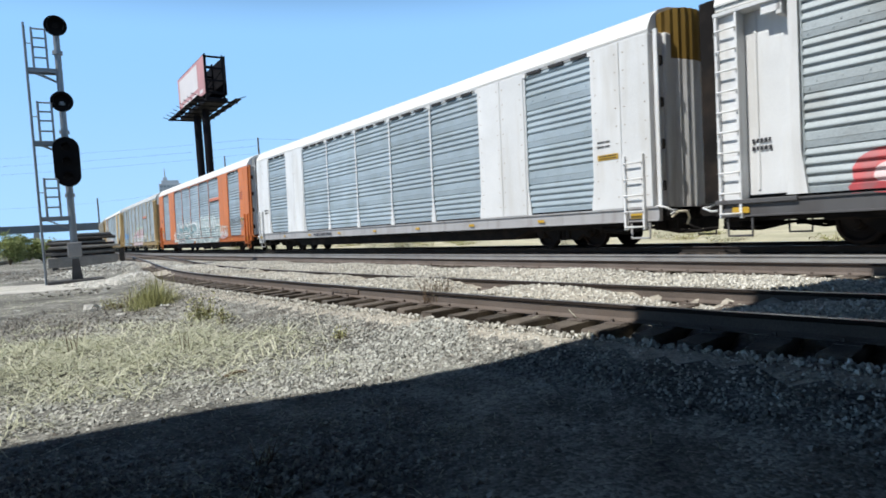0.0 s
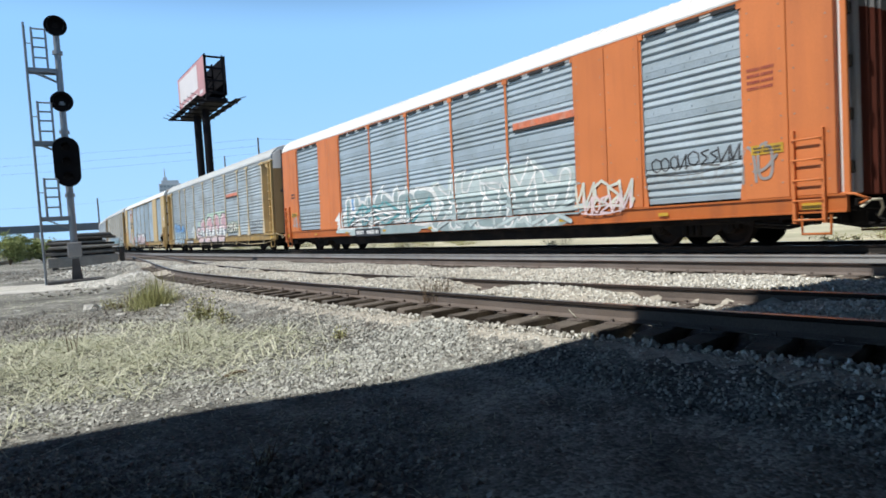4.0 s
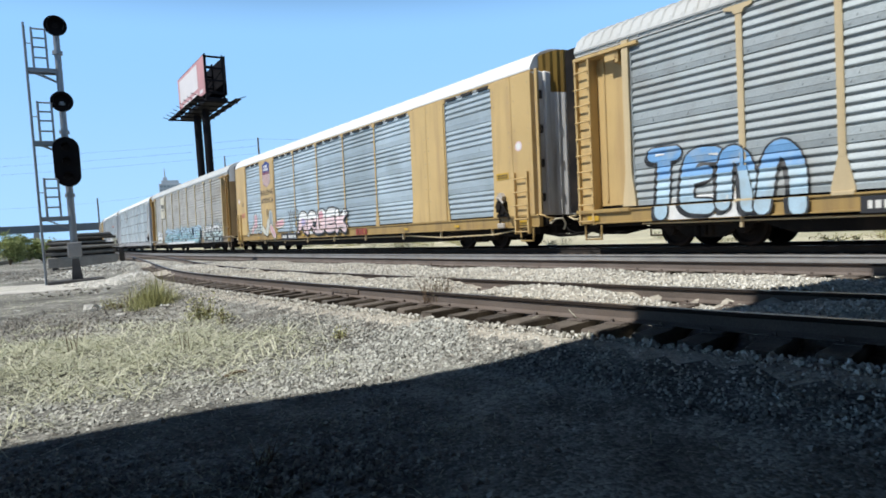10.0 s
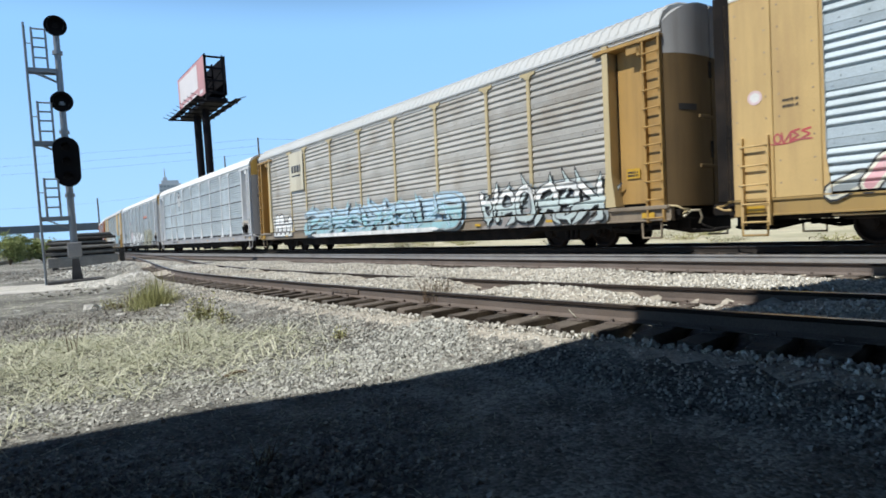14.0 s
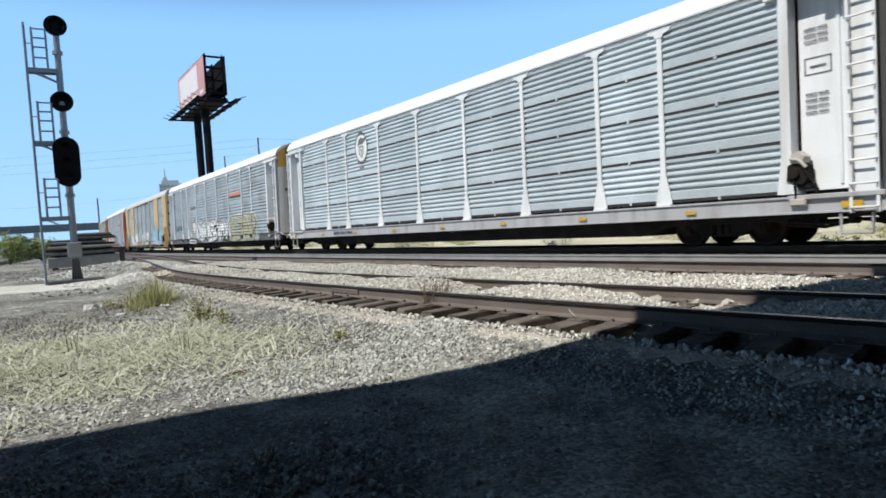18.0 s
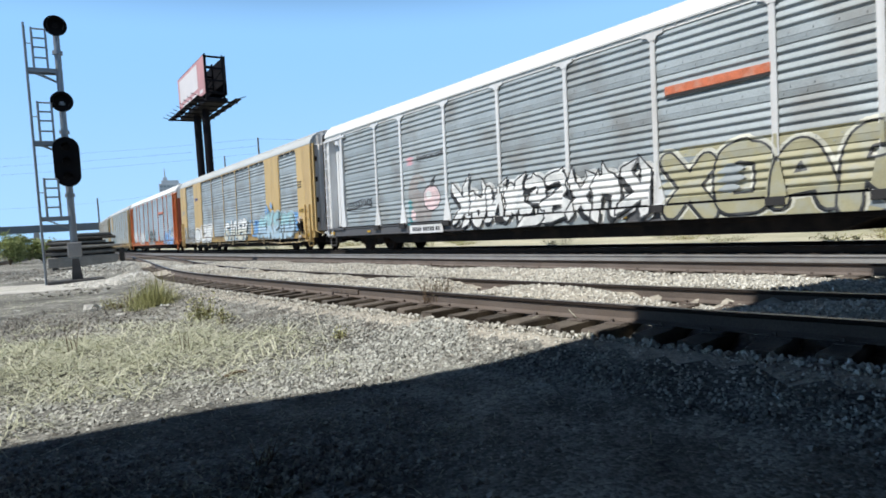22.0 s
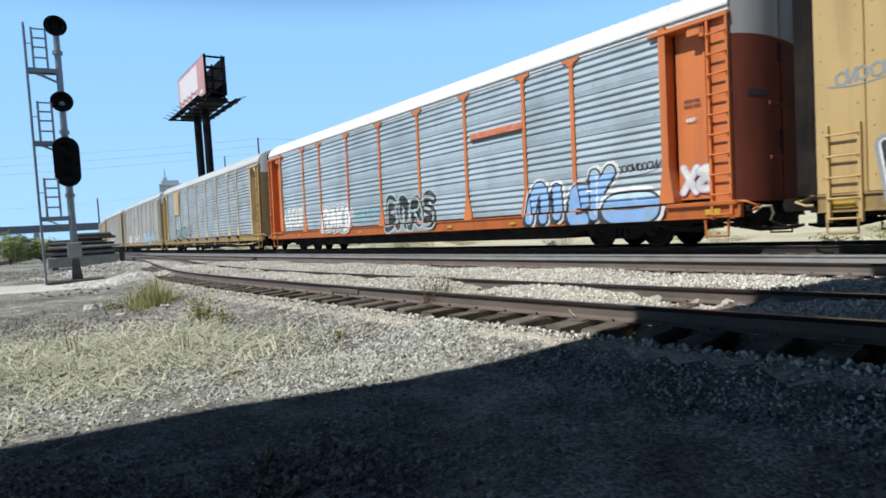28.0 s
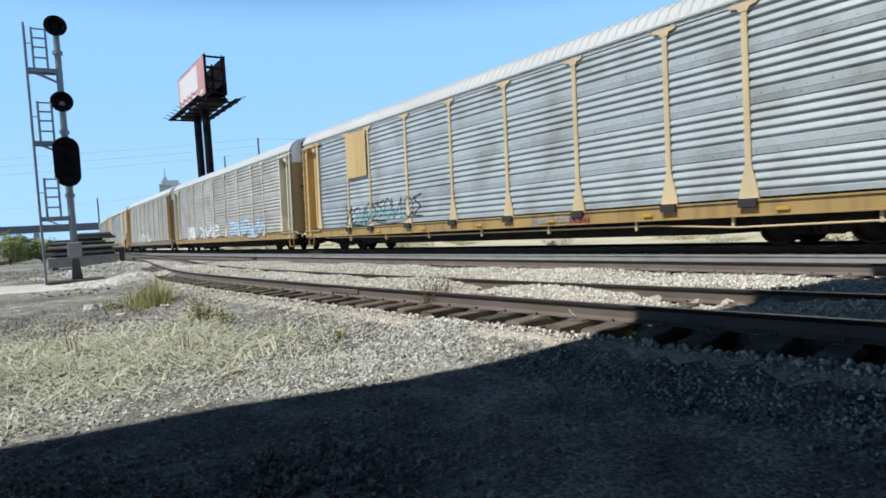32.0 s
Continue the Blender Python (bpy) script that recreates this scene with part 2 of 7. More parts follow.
# ---- mesh building ----
class Solid:
    """Gathers pieces of one mesh: plain lists of corners, faces and material slots."""

    def __init__(self):
        self.v, self.f, self.m, self.smooth = [], [], [], []

    def add(self, vs, fs, slot=0, smooth=False):
        k = len(self.v)
        self.v += [tuple(p) for p in vs]
        self.f += [tuple(k + i for i in f) for f in fs]
        self.m += [slot] * len(fs)
        self.smooth += [smooth] * len(fs)
        return self

    def box(self, x0, x1, y0, y1, z0, z1, slot=0, b=0.0):
        if x0 > x1: x0, x1 = x1, x0
        if y0 > y1: y0, y1 = y1, y0
        if z0 > z1: z0, z1 = z1, z0
        b = min(b, (x1 - x0) * 0.45, (y1 - y0) * 0.45, (z1 - z0) * 0.45)
        if b <= 0:
            vs = [(x, y, z) for x in (x0, x1) for y in (y0, y1) for z in (z0, z1)]
            return self.add(vs, [(0, 1, 3, 2), (4, 6, 7, 5), (0, 4, 5, 1), (2, 3, 7, 6), (0, 2, 6, 4), (1, 5, 7, 3)], slot)
        vs, ix = [], {}
        for i, (xa, xs) in enumerate(((x0, 1), (x1, -1))):
            for j, (ya, ys) in enumerate(((y0, 1), (y1, -1))):
                for k, (za, zs) in enumerate(((z0, 1), (z1, -1))):
                    for ax in range(3):
                        ix[i, j, k, ax] = len(vs)
                        vs.append((xa + (xs * b if ax != 0 else 0), ya + (ys * b if ax != 1 else 0), za + (zs * b if ax != 2 else 0)))
        fs = []
        for i in (0, 1):
            fs.append([ix[i, 0, 0, 0], ix[i, 0, 1, 0], ix[i, 1, 1, 0], ix[i, 1, 0, 0]])
            fs.append([ix[0, i, 0, 1], ix[1, i, 0, 1], ix[1, i, 1, 1], ix[0, i, 1, 1]])
            fs.append([ix[0, 0, i, 2], ix[0, 1, i, 2], ix[1, 1, i, 2], ix[1, 0, i, 2]])
            for j in (0, 1):
                fs.append([ix[i, j, 0, 0], ix[i, j, 1, 0], ix[i, j, 1, 1], ix[i, j, 0, 1]])
                fs.append([ix[i, 0, j, 0], ix[i, 1, j, 0], ix[i, 1, j, 2], ix[i, 0, j, 2]])
                fs.append([ix[0, i, j, 1], ix[1, i, j, 1], ix[1, i, j, 2], ix[0, i, j, 2]])
                for k in (0, 1):
                    fs.append([ix[i, j, k, 0], ix[i, j, k, 1], ix[i, j, k, 2]])
        return self.add(vs, fs, slot)

    def prism(self, outline, axis, a0, a1, slot=0, smooth=False, caps=True):
        """An outline (pairs) run along an axis from a0 to a1. The pair fills the other two axes in order."""
        def at(p, a):
            return {"x": (a, p[0], p[1]), "y": (p[0], a, p[1]), "z": (p[0], p[1], a)}[axis]
        n = len(outline)
        vs = [at(p, a0) for p in outline] + [at(p, a1) for p in outline]
        self.add(vs, [(i, (i + 1) % n, n + (i + 1) % n, n + i) for i in range(n)], slot, smooth)
        if caps:
            self.add(vs, [tuple(range(n)), tuple(range(2 * n - 1, n - 1, -1))], slot)
        return self

    def tube(self, pts, r, n=6, slot=0, r2=None, smooth=True):
        """A round bar along points, of radius r (to r2 at its end)."""
        pts = [Vector(p) for p in pts]
        rings = []
        for i, p in enumerate(pts):
            d = (pts[min(i + 1, len(pts) - 1)] - pts[max(i - 1, 0)]).normalized()
            u = d.orthogonal().normalized() if i == 0 else (u - d * u.dot(d)).normalized()
            w = d.cross(u)
            q = r if r2 is None else r + (r2 - r) * i / (len(pts) - 1)
            rings.append([p + (u * math.cos(2 * math.pi * k / n) + w * math.sin(2 * math.pi * k / n)) * q for k in range(n)])
        vs = [p for ring in rings for p in ring]
        fs = [(i * n + k, i * n + (k + 1) % n, (i + 1) * n + (k + 1) % n, (i + 1) * n + k) for i in range(len(pts) - 1) for k in range(n)]
        self.add(vs, fs, slot, smooth)
        return self.add(vs, [tuple(range(n - 1, -1, -1)), tuple(range(len(vs) - n, len(vs)))], slot)

    def mesh(self, name, mats, recalc=True):
        me = bpy.data.meshes.new(name)
        me.from_pydata(self.v, [], self.f)
        for m in mats if isinstance(mats, (list, tuple)) else [mats]:
            me.materials.append(m)
        me.polygons.foreach_set("material_index", self.m)
        me.polygons.foreach_set("use_smooth", self.smooth)
        if recalc:
            bm = bmesh.new()
            bm.from_mesh(me)
            bmesh.ops.recalc_face_normals(bm, faces=bm.faces)
            bm.to_mesh(me)
            bm.free()
        me.update()
        return me


def part(name, solid, material, parent, label="", at=None):
    """One mesh object under a thing or a part. solid: a Solid, or mesh data that is shared."""
    me = solid if isinstance(solid, bpy.types.Mesh) else solid.mesh(name, material)
    ob = new(name, me)
    ob.parent = parent
    if at is not None:
        ob.matrix_basis = at
    return tagged(ob, label)


def thing(name, label, category, at=None, group="", kind="", solid=None, material=None):
    ob = new(name, solid.mesh(name, material) if solid else None)
    if at is not None:
        ob.matrix_basis = at
    return tagged(ob, label, category, group, kind)


# ---- the ground ----
# heaps of pale rock: place, width, height
# dips of the ballast inside the siding: place along the line, width, depth
HEAP_DIPS = ((-1.0, 0.5, 0.12), (-6.4, 0.55, 0.12), (-10.0, 0.5, 0.12), (-13.7, 1.1, 0.2))
MOUNDS = ((-16.3, 29.4, 1.9, 0.5), (-12.6, 23.2, 1.1, 0.08), (-10.6, 21.6, 1.2, 0.12))


def ground_z(x, y):
    """Height of the ground: a ballast bank under the three tracks, falling to the level round it."""
    s, o = line_inv(x, y)
    near = siding(s) - 1.5
    near = np.where(s > 78, MAIN_O - 1.35, near)
    fall = np.clip((near - o) / 1.4, 0, 1)
    fall = fall * fall * (3 - 2 * fall)
    far = np.clip((o - 1.9) / 2.0, 0, 1)
    z = -0.235 - 0.215 * fall - 0.08 * far
    # hollow cribs between the siding's ties, outside its near rail
    rel = o - siding(s)
    crib = np.clip((rel + 1.34) / 0.08, 0, 1) * np.clip((-0.66 - rel) / 0.1, 0, 1) * np.clip((10 - s) / 6, 0, 1) * (s > -22)
    z = z - 0.105 * crib
    # ballast heaped inside the siding almost to the rail heads, with dips, and on towards the main track
    inner = np.clip((rel + 0.66) / 0.12, 0, 1) * np.clip((MAIN_O - 1.75 - o) / 0.6, 0, 1) * (s > -30) * (s < 60)
    heap = 0.205 + 0.02 * np.sin(s * 0.9 + o * 1.3) + 0.016 * np.sin(s * 2.3 + 0.7 - o)
    between = np.clip((0.9 - np.abs(rel)) / 0.2, 0, 1)
    for dip, wide, deep in HEAP_DIPS:
        heap = heap - deep * np.exp(-((s - dip) / wide) ** 2) * between
    slot_z = np.clip(1 - np.abs(rel + 0.755) / 0.13, 0, 1) * 0.09 + np.clip(1 - np.abs(rel - 0.755) / 0.1, 0, 1) * 0.05
    z = z + inner * np.clip((17 - s) / 11, 0.3, 1) * (heap - slot_z)
    # a low shoulder under the main track's near rail
    bank = np.clip((o - MAIN_O + 2.1) / 0.5, 0, 1) * np.clip((MAIN_O - 0.80 - o) / 0.06, 0, 1) * (np.abs(s) < 34)
    z = np.maximum(z, np.where(bank > 0, -0.24 + 0.02 * bank, -9.0))
    for mx, my, r, h in MOUNDS:
        z = z + h * np.exp(-((x - mx) ** 2 + (y - my) ** 2) / (r * r))
    return z


def noise2(x, y, f, seed=0.0):
    """Cheap smooth noise from a few sines, for arrays."""
    r = np.zeros_like(x)
    for k in range(5):
        a = seed + k * 1.7
        g = f * 1.6 ** k
        r += np.sin(g * (x * math.cos(a) + y * math.sin(a)) + 3.1 * k + np.sin(g * 0.7 * (y * math.cos(a) - x * math.sin(a)) + seed)) / 1.5 ** k
    return r / 2.6


def spread(lo, hi, first, grow):
    """Coordinates from 0 outward, finer near 0."""
    out, d, p = [0.0], first, 0.0
    while p < hi:
        p += d
        d *= grow
        out.append(p)
    d, p = first, 0.0
    while p > lo:
        p -= d
        d *= grow
        out.append(p)
    return np.array(sorted(out))


gx = spread(-2500, 2500, 0.16, 1.045)
gy = spread(-2500, 2500, 0.16, 1.045) + 6.0
GX, GY = np.meshgrid(gx, gy, indexing="ij")
GZ = ground_z(GX, GY)
rough_near = np.exp(-((GX + 1) ** 2 + (GY - 8) ** 2) / 900)
GZ = GZ + noise2(GX, GY, 1.3) * 0.018 * rough_near + noise2(GX, GY, 0.4, 2.0) * 0.03 * rough_near * (GZ < -0.4)
nx_, ny_ = len(gx), len(gy)
idx = np.arange(nx_ * ny_).reshape(nx_, ny_)
quads = np.stack([idx[:-1, :-1], idx[1:, :-1], idx[1:, 1:], idx[:-1, 1:]], -1).reshape(-1, 4)


def quick_mesh(name, verts, faces, mats, smooth=False, slots=None):
    """Mesh data from arrays: verts (n, 3), faces (m, k)."""
    me = bpy.data.meshes.new(name)
    verts, faces = np.asarray(verts, dtype=np.float32), np.asarray(faces, dtype=np.int32)
    k = faces.shape[1]
    me.vertices.add(len(verts))
    me.vertices.foreach_set("co", verts.ravel())
    me.loops.add(faces.size)
    me.loops.foreach_set("vertex_index", faces.ravel())
    me.polygons.add(len(faces))
    me.polygons.foreach_set("loop_start", np.arange(len(faces), dtype=np.int32) * k)
    for m in mats if isinstance(mats, (list, tuple)) else [mats]:
        me.materials.append(m)
    if slots is not None:
        me.polygons.foreach_set("material_index", np.asarray(slots, dtype=np.int32))
    me.polygons.foreach_set("use_smooth", np.full(len(faces), smooth))
    me.update(calc_edges=True)
    me.validate()
    return me


def ground_material():
    """Grey-tan gravelly soil with pale crushed rock, darker trodden patches and sand beyond the tracks."""
    m = bpy.data.materials.new("gravelly soil")
    m.use_nodes = True
    n, ln = m.node_tree.nodes, m.node_tree.links
    bs = n["Principled BSDF"]
    bs.inputs["Roughness"].default_value = 0.95
    bs.inputs["Specular IOR Level"].default_value = 0.2
    tc = n.new("ShaderNodeTexCoord")

    def tex(scale, detail=6):
        t = n.new("ShaderNodeTexNoise")
        t.inputs["Scale"].default_value, t.inputs["Detail"].default_value = scale, detail
        ln.new(tc.outputs["Object"], t.inputs["Vector"])
        return t
    vor = n.new("ShaderNodeTexVoronoi")
    vor.inputs["Scale"].default_value = 34
    ln.new(tc.outputs["Object"], vor.inputs["Vector"])
    patch, mid, fine = tex(0.33), tex(2.2), tex(45)
    ramp = n.new("ShaderNodeValToRGB")
    ramp.color_ramp.elements[0].position, ramp.color_ramp.elements[0].color = 0.40, (0.125, 0.124, 0.112, 1)
    ramp.color_ramp.elements[1].position, ramp.color_ramp.elements[1].color = 0.60, (0.36, 0.36, 0.325, 1)
    e = ramp.color_ramp.elements.new(0.5)
    e.color = (0.225, 0.224, 0.203, 1)
    av = n.new("ShaderNodeMath")
    av.operation = "MULTIPLY_ADD"
    av.inputs[1].default_value, av.inputs[2].default_value = 0.5, 0.0
    ln.new(patch.outputs[0], av.inputs[0])
    av2 = n.new("ShaderNodeMath")
    av2.operation = "MULTIPLY_ADD"
    av2.inputs[1].default_value = 0.5
    ln.new(mid.outputs[0], av2.inputs[0])
    ln.new(av.outputs[0], av2.inputs[2])
    ln.new(av2.outputs[0], ramp.inputs[0])
    grain = n.new("ShaderNodeMapRange")
    grain.inputs[1].default_value, grain.inputs[2].default_value = 0.25, 0.75
    grain.inputs[3].default_value, grain.inputs[4].default_value = 0.55, 1.4
    ln.new(fine.outputs[0], grain.inputs[0])
    peb = n.new("ShaderNodeMapRange")
    peb.inputs[1].default_value, peb.inputs[2].default_value = 0.0, 1.0
    peb.inputs[3].default_value, peb.inputs[4].default_value = 0.6, 1.45
    sep = n.new("ShaderNodeSeparateColor")
    ln.new(vor.outputs["Color"], sep.inputs[0])
    ln.new(sep.outputs[0], peb.inputs[0])
    mu = n.new("ShaderNodeMath")
    mu.operation = "MULTIPLY"
    ln.new(grain.outputs[0], mu.inputs[0])
    ln.new(peb.outputs[0], mu.inputs[1])
    sc = n.new("ShaderNodeVectorMath")
    sc.operation = "SCALE"
    ln.new(ramp.outputs[0], sc.inputs[0])
    ln.new(mu.outputs[0], sc.inputs["Scale"])
    ln.new(sc.outputs[0], bs.inputs["Base Color"])
    bp = n.new("ShaderNodeBump")
    bp.inputs["Strength"].default_value, bp.inputs["Distance"].default_value = 0.7, 0.02
    lump = n.new("ShaderNodeMath")
    lump.operation = "MULTIPLY_ADD"
    lump.inputs[1].default_value = -0.8
    ln.new(vor.outputs["Distance"], lump.inputs[0])
    ln.new(fine.outputs[0], lump.inputs[2])
    ln.new(lump.outputs[0], bp.inputs["Height"])
    ln.new(bp.outputs[0], bs.inputs["Normal"])
    return m


soil = ground_material()
sand = shader("pale sandy soil", (0.56, 0.53, 0.39), 0.95, 0, 0.25, 0.5, 20, 0.3, (0.33, 0.33, 0.21), 0.8, 0.2, spec=0.2)
ballast_bed = shader("ballast bed", (0.46, 0.43, 0.37), 0.95, 0, 0.4, 6.0, 30, 0.8, (0.17, 0.15, 0.13), 0.6, 1.0, spec=0.2)
rock_dust = shader("white rock dust", (0.58, 0.57, 0.53), 0.95, 0, 0.25, 2.0, 30, 0.6, (0.36, 0.35, 0.32), 0.6, 0.8, spec=0.2)
mid_x, mid_y = (GX[:-1, :-1] + GX[1:, 1:]) / 2, (GY[:-1, :-1] + GY[1:, 1:]) / 2
s_mid, o_mid = line_inv(mid_x, mid_y)
slot = np.where(o_mid > 3.2, 1, 0)
slot = np.where((o_mid <= 3.2) & (o_mid > np.where(s_mid > 78, MAIN_O, siding(s_mid)) - 1.75), 2, slot)
# a drift of pale rock dust round the signal
slot = np.where(((mid_x + 16.5) / 6.5) ** 2 + ((mid_y - 22.4) / 2.3) ** 2 + 0.35 * noise2(mid_x, mid_y, 0.8, 1.0) < 1, 3, slot)
ground = new("ground", quick_mesh("ground", np.stack([GX, GY, GZ], -1).reshape(-1, 3), quads, [soil, sand, ballast_bed, rock_dust], True, slot.ravel()))
tagged(ground, "grey-tan gravelly soil with pale sand beyond the tracks", "ground", kind="structure")


# ---- the tracks ----
def rail_solid(pts, top=0.0):
    """A flat-bottomed rail with head, web and foot along points of the plan."""
    sec = [(-0.036, 0), (0.036, 0), (0.037, -0.03), (0.012, -0.045), (0.010, -0.135), (0.07, -0.16), (0.07, -0.172), (-0.07, -0.172), (-0.07, -0.16), (-0.010, -0.135), (-0.012, -0.045), (-0.037, -0.03)]
    so = Solid()
    vs = []
    for i, p in enumerate(pts):
        a, b = pts[max(i - 1, 0)], pts[min(i + 1, len(pts) - 1)]
        d = Vector((b[0] - a[0], b[1] - a[1])).normalized()
        for q in sec:
            vs.append((p[0] - d.y * q[0], p[1] + d.x * q[0], top + q[1]))
    k = len(sec)
    for i in range(len(pts) - 1):
        for j in range(k):
            so.add((), ())
            so.f.append((i * k + j, i * k + (j + 1) % k, (i + 1) * k + (j + 1) % k, (i + 1) * k + j))
            so.m.append(0 if j == 0 else 2 if j in (1, 2, 10, 11) else 1)
            so.smooth.append(False)
    so.v = vs
    return so


def steps(a, b, d):
    n = max(2, int(abs(b - a) / d))
    return [a + (b - a) * i / n for i in range(n + 1)]


tie_meshes = []
for k in range(4):
    so = Solid().box(-0.115, 0.115, -1.3, 1.3, -0.17, 0.0, 0, 0.012)
    so.v = [(x + random.uniform(-0.008, 0.008), y + random.uniform(-0.03, 0.03), z + random.uniform(-0.006, 0.006)) for x, y, z in so.v]
    tie_meshes.append(so.mesh("tie", tie_wood))
plate_mesh = Solid().box(-0.10, 0.10, -0.18, 0.18, 0.0, 0.012, 0, 0.004).box(-0.07, -0.04, -0.11, -0.08, 0.012, 0.04).box(0.04, 0.07, 0.08, 0.11, 0.012, 0.04).mesh("tie_plate", rust_steel)


def build_track(name, label, offset, s0, s1, tie0, tie1, far_ties):
    t = thing(name, label, "railway track", kind="structure")
    for side in (-0.755, 0.755):
        pts = [line(s, offset(s) + side) for s in steps(s0, s1, 1.0)]
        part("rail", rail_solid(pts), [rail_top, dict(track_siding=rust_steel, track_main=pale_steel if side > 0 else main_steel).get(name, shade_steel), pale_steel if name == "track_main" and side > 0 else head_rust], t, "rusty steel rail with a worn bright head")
    s = tie0
    while s < tie1:
        d = 0.01
        a, b = line(s - d, offset(s - d)), line(s + d, offset(s + d))
        ang = math.degrees(math.atan2(b[1] - a[1], b[0] - a[0]))
        p = line(s, offset(s))
        m = pose(p[0], p[1], -0.176 + random.uniform(-0.008, 0.004), 0, 0, ang + random.uniform(-1.5, 1.5))
        tie = part("tie", random.choice(tie_meshes), None, t, at=m)
        for side in (-0.755, 0.755):
            part("tie_plate", plate_mesh, None, tie, at=pose(0, side, 0.003))
        s += 0.51 + random.uniform(-0.03, 0.03)
    if far_ties:
        so = Solid()
        for a0, a1 in far_ties:
            for s in steps(a0, a1, 0.53):
                p, q = line(s, offset(s) - 1.3), line(s, offset(s) + 1.3)
                d = Vector((q[0] - p[0], q[1] - p[1])).normalized() * 0.115
                n = (-d.y, d.x)
                c = [(p[0] + n[0], p[1] + n[1]), (p[0] - n[0], p[1] - n[1]), (q[0] - n[0], q[1] - n[1]), (q[0] + n[0], q[1] + n[1])]
                so.prism(c, "z", -0.34, -0.178)
        ob = part("ties", so, tie_wood, t)
        tagged(ob, kind="stuff")
    return t


def joint_bars(track, offset, places):
    """Bolted joint bars on both sides of the near rail."""
    so = Solid()
    for sg in (-1, 1):
        so.box(-0.45, 0.45, sg * 0.014, sg * 0.034, -0.13, -0.05, 0, 0.006)
        for k in range(6):
            x = -0.37 + k * 0.148
            so.tube([(x, sg * 0.03, -0.09), (x, sg * 0.045, -0.09)], 0.011, 6)
    me = so.mesh("joint_bar", rust_steel)
    for s in places:
        a, b = line(s - 0.2, offset(s - 0.2) - 0.755), line(s + 0.2, offset(s + 0.2) - 0.755)
        p = line(s, offset(s) - 0.755)
        part("joint_bar", me, None, track, "bolted joint bar", at=pose(p[0], p[1], 0, 0, 0, math.degrees(math.atan2(b[1] - a[1], b[0] - a[0]))))


near_track = build_track("track_siding", "diverging railway track on dark wooden ties in ballast", lambda s: float(siding(s)), -45, 64, -19, 22, ((-45, -20), (23, 60)))
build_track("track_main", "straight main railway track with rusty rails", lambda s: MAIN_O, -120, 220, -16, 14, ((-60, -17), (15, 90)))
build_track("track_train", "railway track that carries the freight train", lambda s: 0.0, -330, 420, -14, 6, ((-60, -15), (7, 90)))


joint_bars(near_track, lambda s: float(siding(s)), (-8.1,))


# ---- ballast stones ----
def stones(name, label, px, py, size, mat, zoff=0.0):
    """Loose stones, each a twisted lump of eight corners, as one object."""
    n = len(px)
    rng = np.random.default_rng(len(name) + n)
    cube = np.array([(x, y, z) for x in (-1, 1) for y in (-1, 1) for z in (-1, 1)], float)
    co = cube[None] * rng.uniform(0.45, 1.0, (n, 8, 3)) * size[:, None, None] * 0.5 * rng.uniform(0.6, 1.3, (n, 1, 3))
    q = rng.normal(size=(n, 4))
    q /= np.linalg.norm(q, axis=1)[:, None]
    w, x, y, z = q.T
    rot = np.stack([np.stack([1 - 2 * (y * y + z * z), 2 * (x * y - z * w), 2 * (x * z + y * w)], -1), np.stack([2 * (x * y + z * w), 1 - 2 * (x * x + z * z), 2 * (y * z - x * w)], -1),
                    np.stack([2 * (x * z - y * w), 2 * (y * z + x * w), 1 - 2 * (x * x + y * y)], -1)], 1)
    co = np.einsum("nij,nkj->nki", rot, co)
    pz = ground_z(px, py) + zoff + size * rng.uniform(-0.05, 0.28, n)
    co += np.stack([px, py, pz], -1)[:, None, :]
    f = np.array([(0, 1, 3, 2), (4, 6, 7, 5), (0, 4, 5, 1), (2, 3, 7, 6), (0, 2, 6, 4), (1, 5, 7, 3)])
    faces = (np.arange(n)[:, None, None] * 8 + f[None]).reshape(-1, 4)
    ob = new(name, quick_mesh(name, co.reshape(-1, 3), faces, mat))
    return tagged(ob, label, "ballast", kind="stuff")


def island_material(name, lo, hi, rough=0.9):
    """Stone whose tone differs from piece to piece."""
    m = bpy.data.materials.new(name)
    m.use_nodes = True
    n, ln = m.node_tree.nodes, m.node_tree.links
    bs = n["Principled BSDF"]
    bs.inputs["Roughness"].default_value = rough
    bs.inputs["Specular IOR Level"].default_value = 0.25
    g = n.new("ShaderNodeNewGeometry")
    ramp = n.new("ShaderNodeValToRGB")
    ramp.color_ramp.elements[0].color, ramp.color_ramp.elements[1].color = (*lo, 1), (*hi, 1)
    ln.new(g.outputs["Random Per Island"], ramp.inputs[0])
    tc = n.new("ShaderNodeTexCoord")
    nz = n.new("ShaderNodeTexNoise")
    nz.inputs["Scale"].default_value = 60
    ln.new(tc.outputs["Object"], nz.inputs["Vector"])
    mr = n.new("ShaderNodeMapRange")
    mr.inputs[3].default_value, mr.inputs[4].default_value = 0.6, 1.4
    ln.new(nz.outputs[0], mr.inputs[0])
    sc = n.new("ShaderNodeVectorMath")
    sc.operation = "SCALE"
    ln.new(ramp.outputs[0], sc.inputs[0])
    ln.new(mr.outputs[0], sc.inputs["Scale"])
    ln.new(sc.outputs[0], bs.inputs["Base Color"])
    return m


